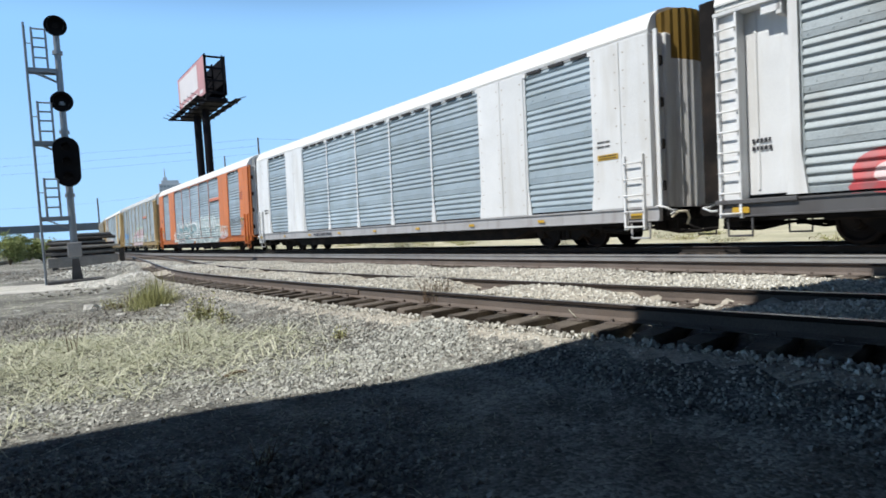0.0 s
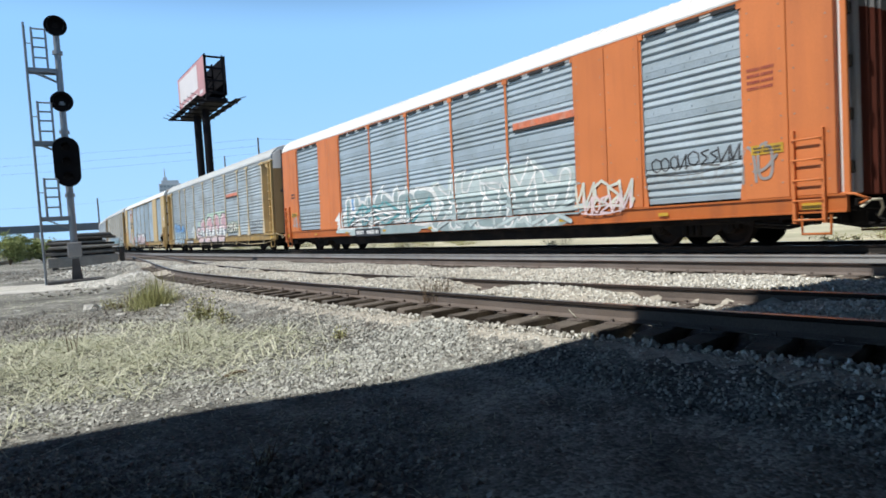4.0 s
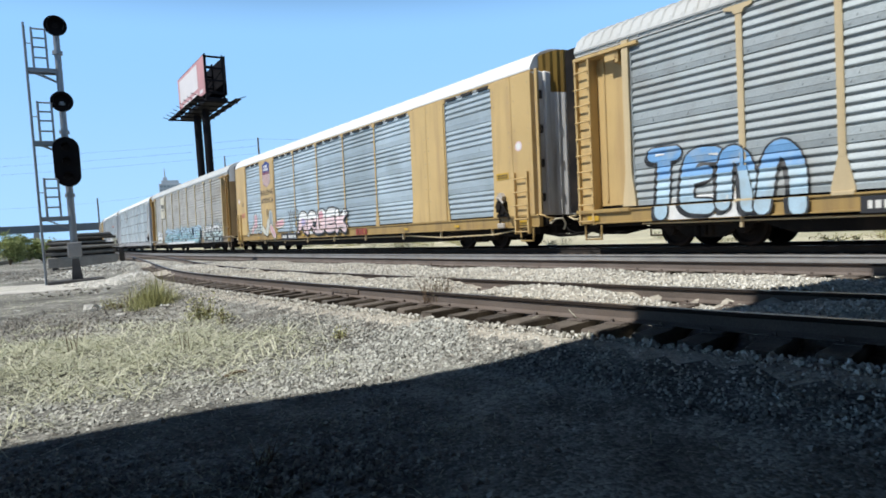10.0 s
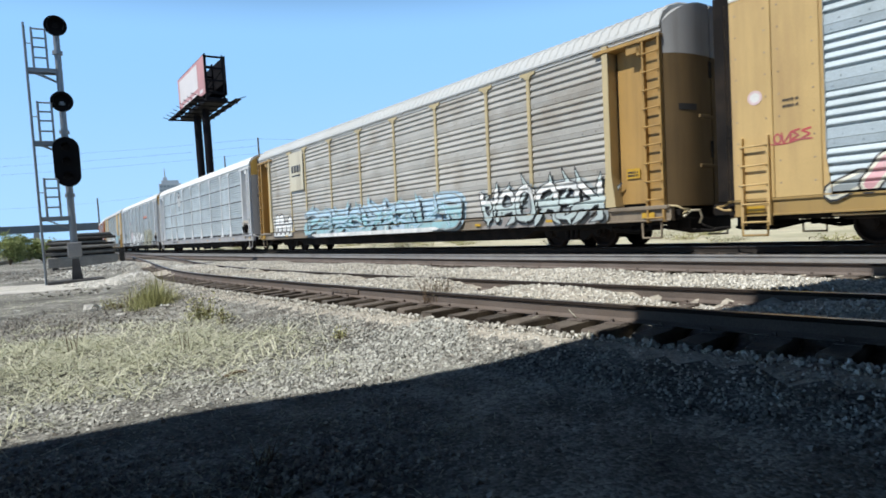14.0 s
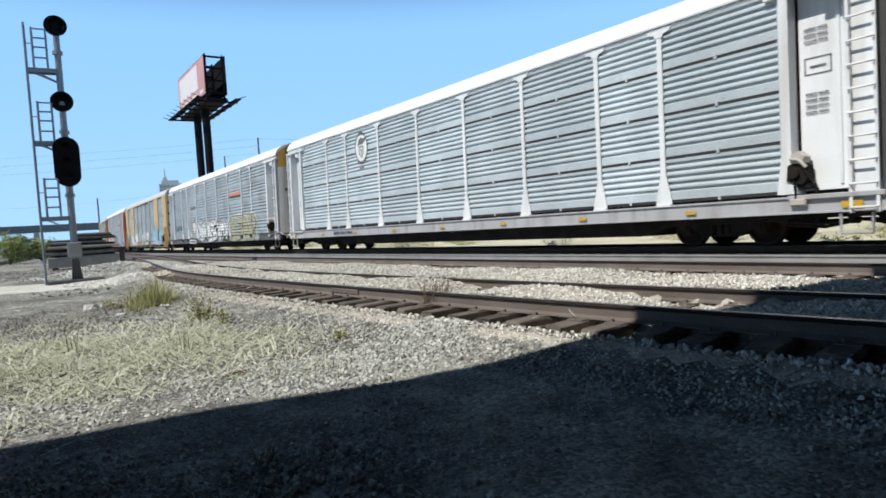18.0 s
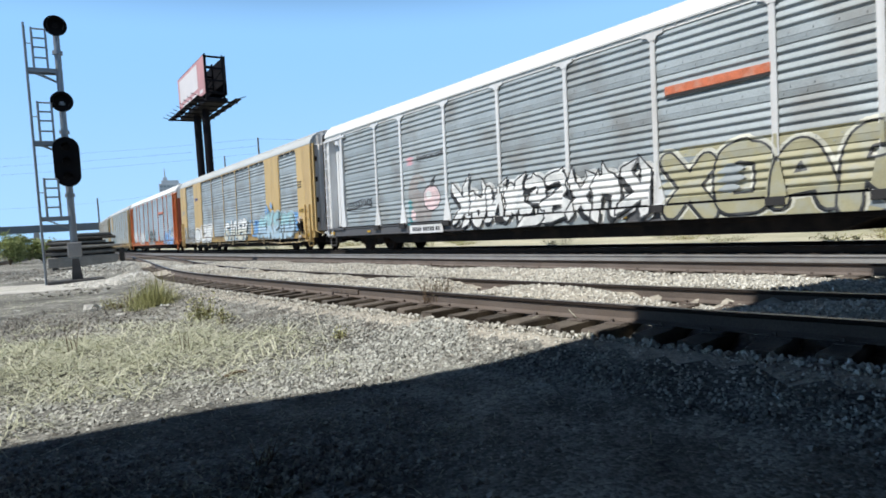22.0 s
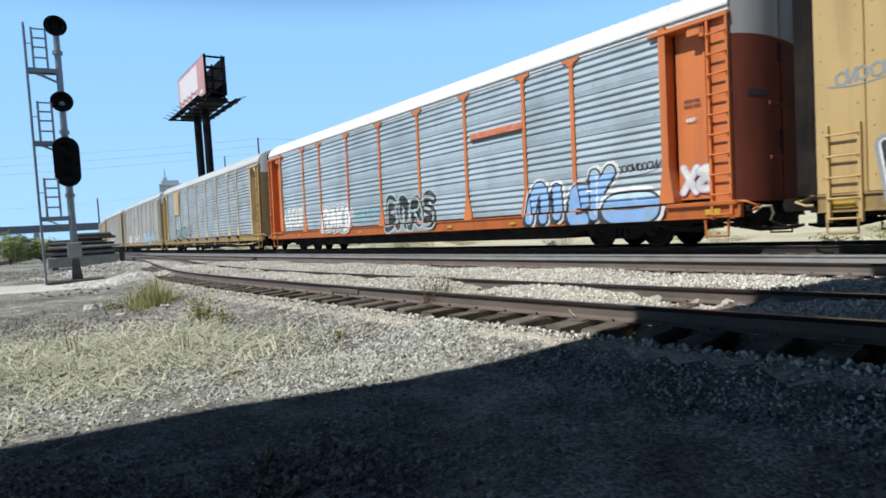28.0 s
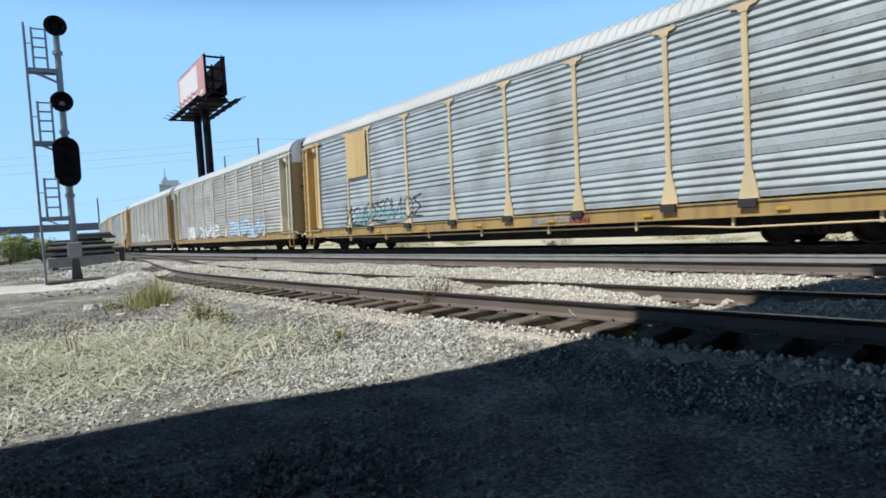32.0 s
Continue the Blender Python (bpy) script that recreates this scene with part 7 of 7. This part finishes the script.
for k, (a, b, da, db) in enumerate((((-95, 92, 15.3), (-30.2, 105.8, 17.4), 0, 0), ((-95, 92, 14.0), (-30.2, 105.8, 16.2), 0, 0), ((-95, 92, 12.6), (-30.2, 105.8, 15.0), 0, 0),
                                    ((-30.2, 105.8, 17.4), (-5, 118, 18.8), 0, 0), ((-95, 92, 8.4), (-72.35, 131.4, 10.2), 0, 0), ((-72.35, 131.4, 10.2), (-45.2, 132.5, 13.5), 0, 0))):
    pts = []
    for j in range(13):
        u = j / 12
        pts.append((a[0] + (b[0] - a[0]) * u, a[1] + (b[1] - a[1]) * u, a[2] + (b[2] - a[2]) * u - 2.4 * u * (1 - u)))
    thing("power_line", "thin dark sagging power line between poles", "cable", group="power lines", solid=Solid().tube(pts, 0.014, 4), material=wire_mat)

tower_wall = shader("hazy blue-grey tower wall", (0.42, 0.47, 0.52), 0.7, 0, 0.1, 0.05, 1, 0.0)
tower_glass = shader("dark tower glass", (0.25, 0.30, 0.34), 0.3, 0, 0.1, 0.05, 1, 0.0)
tw = thing("office_tower", "distant grey office tower with a rooftop antenna", "building", at=pose(-238, 551, -0.4, 0, 0, 24))
part("wall", Solid().box(-9, 9, -9, 9, 0, 52, 0, 0.2).box(-7, 7, -7, 7, 52, 55, 0, 0.2), tower_wall, tw)
for st in range(14):
    for k in range(6):
        part("window", shared("window/tower", lambda: Solid().box(-1.1, 1.1, -0.1, 0.05, -0.9, 0.9), tower_glass), None, tw, at=pose(-7.2 + k * 2.9, -9.05, 4 + st * 3.5))
part("antenna", Solid().box(-5.5, -2.0, -2, 2, 55, 58, 0, 0.1).tube([(-3.8, 0, 58), (-3.8, 0, 66)], 0.7, 6, 0, 0.3), tower_wall, tw)

# the overpass's unlit side: its shade is put into this dark blue-grey
girder_shade = shader("blue-grey girder with shade in its colour", (0.13, 0.155, 0.18), 0.7, 0, 0.1, 0.1, 2, 0.0)
# the far overpass
road = thing("overpass", "long grey concrete highway overpass on piers", "overpass", at=pose(-162.2, 228.2, -0.4, 0, 0, 32.0))
part("deck", Solid().box(-90, 150, -5, 5, 9.0, 9.6).box(-90, 150, -4.6, -4.2, 7.9, 9.0).box(-90, 150, -1.5, -1.1, 7.9, 9.0).box(-90, 150, 1.1, 1.5, 7.9, 9.0).box(-90, 150, 4.2, 4.6, 7.9, 9.0), girder_shade, road)
part("parapet", Solid().box(-90, 150, -5.2, -4.95, 9.5, 10.5, 0, 0.04), girder_shade, road)
part("parapet", Solid().box(-90, 150, 4.95, 5.2, 9.5, 10.5, 0, 0.04), concrete, road)
for x in (-70, -49, -28, -7, 11, 33, 54, 75, 96, 117, 138):
    if 40 < x < 60:
        continue
    part("pier", Solid().box(x - 0.9, x + 0.9, -4.2, -2.6, 0, 7.2, 0, 0.1).box(x - 0.9, x + 0.9, 2.6, 4.2, 0, 7.2, 0, 0.1).box(x - 0.8, x + 0.8, -5, 5, 7.2, 7.92, 0, 0.08), concrete, road)

# an unseen bridge overhead, added to shade the camera; its edge is bent to fit the shadow
over = thing("road_bridge", "unseen road bridge, shaped to cast the shadow on the near ground", "bridge")
DECK_Z = 6.9
reach = (DECK_Z + 1.4) / math.tan(SUN_UP)
edge = [(x + SUN_FROM.x * reach, y + SUN_FROM.y * reach) for x, y in ((-60.0, -20.1), (-3.2, 4.27), (-2.1, 4.84), (-1.18, 5.25), (-0.15, 5.62), (0.6, 5.64), (1.1, 5.74), (1.6, 5.98), (2.22, 6.38), (2.9, 6.6), (3.3, 6.82), (4.4, 7.05), (6.0, 8.45), (7.5, 9.8), (46.0, 37.6))]
back = [(62.0, 12.0), (-45.0, -62.0)]
# near black so that little light bounces down into the shade
blocker_dark = shader("near-black surface of the unseen bridge", (0.05, 0.048, 0.046), 0.95, 0, 0.3, 0.5, 20, 0.2, (0.025, 0.025, 0.025), 0.6, 0.4)
part("bridge_deck", Solid().prism(edge + back, "z", DECK_Z, DECK_Z + 0.5), blocker_dark, over)
for (xa, ya), (xb, yb) in zip(edge, edge[1:]):
    nx, ny = (yb - ya), -(xb - xa)
    q = math.hypot(nx, ny) / 0.3
    part("parapet", Solid().prism([(xa, ya), (xb, yb), (xb + nx / q, yb + ny / q), (xa + nx / q, ya + ny / q)], "z", DECK_Z + 0.5, DECK_Z + 1.0), concrete, over)
# unseen walls, added to block sky light from the sides and behind
frame_of = pose(0, 0, 0, 0, 0, 34.6)
part("abutment", Solid().box(-12.0, -11.0, -26, 2.6, -0.6, DECK_Z, 0, 0.03).box(-11.0, 3.6, -12, -11, -0.6, DECK_Z, 0, 0.03), blocker_dark, over, "unseen dark wall added to keep out sky light", at=frame_of)
part("abutment", Solid().box(22.0, 23.0, -26, 2.6, -0.6, DECK_Z, 0, 0.03), blocker_dark, over, "unseen dark wall added to keep out sky light", at=frame_of)


# ---- plants and litter ----
def leaf_mat(name, lo, hi):
    m = island_material(name, lo, hi, 0.7)
    return m


straw = leaf_mat("dry straw", (0.33, 0.34, 0.225), (0.63, 0.65, 0.50))
weed_green = leaf_mat("dusty green leaf", (0.24, 0.25, 0.10), (0.56, 0.555, 0.30))
bush_green = leaf_mat("yellow-green leaf", (0.16, 0.20, 0.065), (0.42, 0.46, 0.20))
twig = shader("dry brown twig", (0.16, 0.11, 0.07), 0.9, 0, 0.3, 5, 50, 0.1)


def blades(name, label, px, py, length, width, mat, lift, seed, cat="grass", zof=None):
    """Thin bent blades, two quads each, as one object."""
    n = len(px)
    r = np.random.default_rng(seed)
    a = r.uniform(0, 2 * np.pi, n)
    up = lift * r.uniform(0.3, 1.5, n)
    dx, dy = np.cos(a) * np.cos(up), np.sin(a) * np.cos(up)
    dz = np.sin(up)
    base = np.stack([px, py, ground_z(px, py) + r.uniform(-0.01, 0.015, n) if zof is None else zof], -1)
    d = np.stack([dx, dy, dz], -1)
    side = np.stack([-np.sin(a), np.cos(a), np.zeros(n)], -1) * (width * r.uniform(0.6, 1.4, n))[:, None]
    mid = base + d * (length * 0.55)[:, None]
    tip = base + d * length[:, None] - np.array([0, 0, 1.0]) * (length * 0.22 * np.cos(up))[:, None]
    tip[:, 2] = np.maximum(tip[:, 2], base[:, 2] + 0.004)
    v = np.stack([base - side, base + side, mid + side * 0.8, mid - side * 0.8, tip + side * 0.2, tip - side * 0.2], 1)
    f = np.array([(0, 1, 2, 3), (3, 2, 4, 5)])
    faces = (np.arange(n)[:, None, None] * 6 + f[None]).reshape(-1, 4)
    ob = new(name, quick_mesh(name, v.reshape(-1, 3), faces, mat))
    return tagged(ob, label, cat, kind="stuff")


rg = np.random.default_rng(11)


def clumped(n, cx, cy, sx, sy, clumps, spread_m):
    kx, ky = cx + sx * rg.normal(size=clumps), cy + sy * rg.normal(size=clumps)
    j = rg.integers(0, clumps, n)
    return kx[j] + rg.normal(size=n) * spread_m, ky[j] + rg.normal(size=n) * spread_m


x, y = clumped(9500, -4.6, 7.7, 1.8, 1.35, 150, 0.2)
sd, od = line_inv(x, y)
k = od < siding(sd) - 2.4
blades("dry_grass", "matted straw-coloured dry grass on the soil", x[k], y[k], rg.uniform(0.14, 0.55, k.sum()), 0.005, straw, 0.30, 1)
x, y = clumped(900, -4.4, 7.6, 1.6, 1.2, 90, 0.25)
bleached = leaf_mat("bleached straw", (0.56, 0.56, 0.42), (0.76, 0.76, 0.62))
blades("dry_grass", "long bleached straws lying over dry grass", x, y, rg.uniform(0.3, 0.75, len(x)), 0.0055, bleached, 0.3, 6)
x, y = clumped(9000, -11.0, 15.0, 6.0, 6.0, 220, 0.3)
sd, od = line_inv(x, y)
k = od < siding(sd) - 2.4
blades("dry_grass", "thin dry grass scattered over the trodden soil", x[k], y[k], rg.uniform(0.06, 0.2, k.sum()), 0.004, straw, 0.4, 2)
x, y = clumped(2500, -1.0, 4.2, 1.6, 0.9, 60, 0.18)
blades("dry_grass", "thin dry grass in the bridge's shade", x, y, rg.uniform(0.05, 0.16, len(x)), 0.0025, straw, 0.4, 3)


x, y = clumped(1300, -6.35, 13.3, 0.2, 0.25, 26, 0.11)
blades("green_grass", "yellow-green grass tuft on the gravel bank", x, y, rg.uniform(0.15, 0.95, len(x)) * rg.uniform(0.4, 1, len(x)) * np.exp(-((x + 6.35) / 0.5) ** 2), 0.005, weed_green, 1.25, 4)
x, y = clumped(120, -4.15, 10.5, 0.12, 0.1, 12, 0.06)
blades("green_grass", "small green grass tuft beside dry grass", x, y, rg.uniform(0.1, 0.35, len(x)), 0.005, weed_green, 1.1, 5)


def weed(name, label, cx, cy, r0, h, n_stem, n_leaf, mat, seed, twiggy=0.0, leaf=0.05):
    """A weed: thin rising stems and many small leaves along them, its outline uneven."""
    rr = np.random.default_rng(seed)
    z0 = float(ground_z(np.array([cx]), np.array([cy]))[0])
    p = thing(name, label, "weed", at=pose(cx, cy, z0))
    so = Solid()
    lv, lf = [], []
    for k in range(n_stem):
        a, q = rr.uniform(0, 2 * math.pi), r0 * math.sqrt(rr.random()) * 0.6
        bx, by = q * math.cos(a), q * math.sin(a)
        hh = h * rr.uniform(0.45, 1.1)
        tx, ty = bx + rr.normal() * r0 * 0.4, by + rr.normal() * r0 * 0.4
        pts = [(bx + (tx - bx) * u * u, by + (ty - by) * u * u, hh * u - 0.02) for u in (0, 0.35, 0.7, 1)]
        so.tube(pts, 0.006, 4, 0, 0.002)
        for j in range(n_leaf):
            u = rr.uniform(0.12, 1.0)
            c = np.array([bx + (tx - bx) * u * u, by + (ty - by) * u * u, hh * u]) + rr.normal(size=3) * 0.035
            d = rr.normal(size=3)
            d /= np.linalg.norm(d)
            e = np.cross(d, rr.normal(size=3))
            e /= np.linalg.norm(e)
            L, W = leaf * rr.uniform(0.6, 1.5), leaf * 0.3
            i = len(lv)
            lv += [c, c + d * L * 0.5 + e * W, c + d * L, c + d * L * 0.5 - e * W]
            lf.append((i, i + 1, i + 2, i + 3))
    tagged(part("stem_tuft", so, twig, p, "thin brown stems"), kind="stuff")
    if lf:
        tagged(part("foliage", quick_mesh("leaves", np.array(lv), np.array(lf), mat), None, p, "small dusty leaves"), kind="stuff")
    return p


weed("green_weed", "yellow-green weed patch on the gravel bank", -6.7, 13.7, 0.6, 0.45, 40, 16, weed_green, 21, leaf=0.035)
weed("green_weed", "yellow-green weed patch on the gravel bank", -7.2, 13.4, 0.35, 0.25, 20, 14, weed_green, 22, leaf=0.04)
weed("green_weed", "low green weed beside dry grass", -4.15, 10.5, 0.25, 0.42, 16, 16, weed_green, 23, leaf=0.05)
weed("green_weed", "low green weed beside dry grass", -3.6, 9.9, 0.2, 0.25, 10, 12, weed_green, 24, leaf=0.045)
weed("green_weed", "small green weed in grey gravel", -1.32, 7.5, 0.10, 0.13, 10, 12, weed_green, 25, leaf=0.035)
weed("dry_weed", "twiggy brown weed at the ballast's edge", -0.15, 8.7, 0.3, 0.5, 70, 2, straw, 26, leaf=0.02)
weed("dry_weed", "twiggy brown weed in dry grass", -4.9, 8.0, 0.12, 0.5, 6, 3, straw, 27, leaf=0.03)
weed("dry_weed", "twiggy brown weed in dry grass", -5.6, 7.0, 0.1, 0.4, 5, 3, straw, 28, leaf=0.03)
weed("dry_weed", "twiggy brown weed in dry grass", -3.3, 7.7, 0.1, 0.35, 5, 3, straw, 29, leaf=0.03)
weed("dry_weed", "pale dead weed in the bridge's shade", -1.15, 3.7, 0.12, 0.16, 12, 3, straw, 30, leaf=0.03)
# weeds beyond the train
for k in range(48):
    s_, o_ = (rg.uniform(-22, 50) if k < 14 else rg.uniform(-12, 60)), rg.uniform(4.0, 12.0)
    x_, y_ = line(s_, o_)
    weed("roadside_weed", "dry green weed on pale sand beyond the tracks", x_, y_, 1.0, rg.uniform(0.15, 0.4), 26, 8, weed_green if k % 3 else straw, 100 + k, leaf=0.07)


def bush(name, label, cx, cy, h, w, seed):
    """A shrub: limbs from the ground and a ragged crown of leaf clumps with gaps."""
    rr = np.random.default_rng(seed)
    p = thing(name, label, "shrub", at=pose(cx, cy, -0.45), group="shrubs by the overpass")
    so = Solid()
    lv, lf = [], []
    for k in range(9):
        a = rr.uniform(0, 2 * math.pi)
        t = np.array([math.cos(a) * w * 0.45 * rr.uniform(0.3, 1), math.sin(a) * w * 0.45 * rr.uniform(0.3, 1), h * rr.uniform(0.6, 0.95)])
        so.tube([(0, 0, 0), tuple(t * [0.4, 0.4, 0.5]), tuple(t)], 0.06, 5, 0, 0.02)
        for c in range(5):
            cc = t * rr.uniform(0.55, 1.05) + rr.normal(size=3) * 0.28
            for j in range(150):
                q = cc + rr.normal(size=3) * np.array([0.32, 0.32, 0.24])
                d, e = rr.normal(size=3), rr.normal(size=3)
                d /= np.linalg.norm(d)
                e = np.cross(d, e)
                e /= np.linalg.norm(e)
                i = len(lv)
                L = 0.2 * rr.uniform(0.6, 1.4)
                lv += [q, q + d * L * 0.5 + e * L * 0.3, q + d * L, q + d * L * 0.5 - e * L * 0.3]
                lf.append((i, i + 1, i + 2, i + 3))
    tagged(part("limb_frame", so, twig, p), kind="stuff")
    part("crown", quick_mesh("crown", np.array(lv), np.array(lf), bush_green), None, p, "ragged yellow-green crown")


for k, (x_, y_, h, w) in enumerate(((-49.5, 62.5, 3.6, 4.5), (-46.2, 66.0, 3.0, 3.8), (-52, 68, 4.2, 5.0), (-44.3, 68.5, 2.2, 3.0), (-56, 62, 4.4, 5), (-60, 75, 4.0, 5.5))):
    bush("shrub", "ragged yellow-green shrub beside the overpass", x_, y_, h, w, 60 + k)

paper = shader("dirty white paper", (0.66, 0.66, 0.63), 0.8, 0, 0.1, 10, 80, 0.1)


def scrap(label, x_, y_, w, d, h, turn):
    """A crumpled flat scrap with some height."""
    r = random.Random(int(x_ * 100))
    z = float(ground_z(np.array([x_]), np.array([y_]))[0]) + 0.03
    n = 5
    vs = [((i / n - 0.5) * w, (j / n - 0.5) * d, h * r.random()) for i in range(n + 1) for j in range(n + 1)]
    fs = [(i * (n + 1) + j, (i + 1) * (n + 1) + j, (i + 1) * (n + 1) + j + 1, i * (n + 1) + j + 1) for i in range(n) for j in range(n)]
    so = Solid().add(vs + [(a, b, -0.02) for a, b, c in vs], fs + [tuple(len(vs) + q for q in reversed(f)) for f in fs])
    thing("paper_scrap", label, "litter", at=pose(x_, y_, z, 0, 0, turn), group="scraps of litter", solid=so, material=paper)


for x_, y_, w, d, h, t_ in ((1.05, 4.61, 0.085, 0.02, 0.008, 8), (-3.25, 6.7, 0.16, 0.09, 0.04, 30), (-7.65, 13.35, 0.35, 0.16, 0.12, 20), (-2.0, 6.2, 0.07, 0.05, 0.04, 60), (-5.8, 12.7, 0.16, 0.1, 0.06, 0), (-5.2, 10.9, 0.14, 0.08, 0.05, 40),
                           (-6.3, 11.9, 0.16, 0.07, 0.04, 15), (-4.5, 12.1, 0.12, 0.08, 0.06, 80), (-9.6, 13.8, 0.12, 0.08, 0.05, 0), (-2.4, 9.2, 0.06, 0.05, 0.03, 0)):
    scrap("dirty white scrap of paper on the ground", x_, y_, w, d, h, t_)
# a dark stick of wood in the dust
thing("stick", "short dark stick of wood in the dust", "stick", at=pose(-2.13, 6.1, -0.43, 0, 0, 35), solid=Solid().tube([(-0.12, 0, 0.0), (0.0, 0.01, 0.03), (0.1, 0, 0.02)], 0.02, 6), material=twig)


# ---- what moves ----
def car_pose(i, t):
    """The pose of car i of the train at t seconds: its trucks' middles lie on the track."""
    s = GAP0 + PITCH * (i - 0.5) + CENTRE - travelled(t)
    f, b = line(s - 10.05), line(s + 10.05)
    ang = math.degrees(math.atan2(f[1] - b[1], f[0] - b[0]))
    return pose((f[0] + b[0]) / 2, (f[1] + b[1]) / 2, 0, 0, 0, ang) @ pose(0, 0, 0, -CANT, 0, 0)


def motions():
    for i, car in car_list:
        walk(car, [(t, car_pose(i, t)) for t in range(0, 33, 2)])
    # wheels roll without slipping; all turn alike, so those at one place of a truck share their keys
    first = {}
    for w, x in wheel_list:
        if x not in first:
            walk(w, [(k / 15, pose(x, 0, WHEEL_R) @ Matrix.Rotation(travelled(k / 15) / WHEEL_R, 4, "Y")) for k in range(481)])
            first[x] = w.animation_data
        else:
            w.rotation_mode = "QUATERNION"
            keys = w.animation_data_create()
            keys.action = first[x].action
            keys.action_slot = first[x].action_slot


motions()
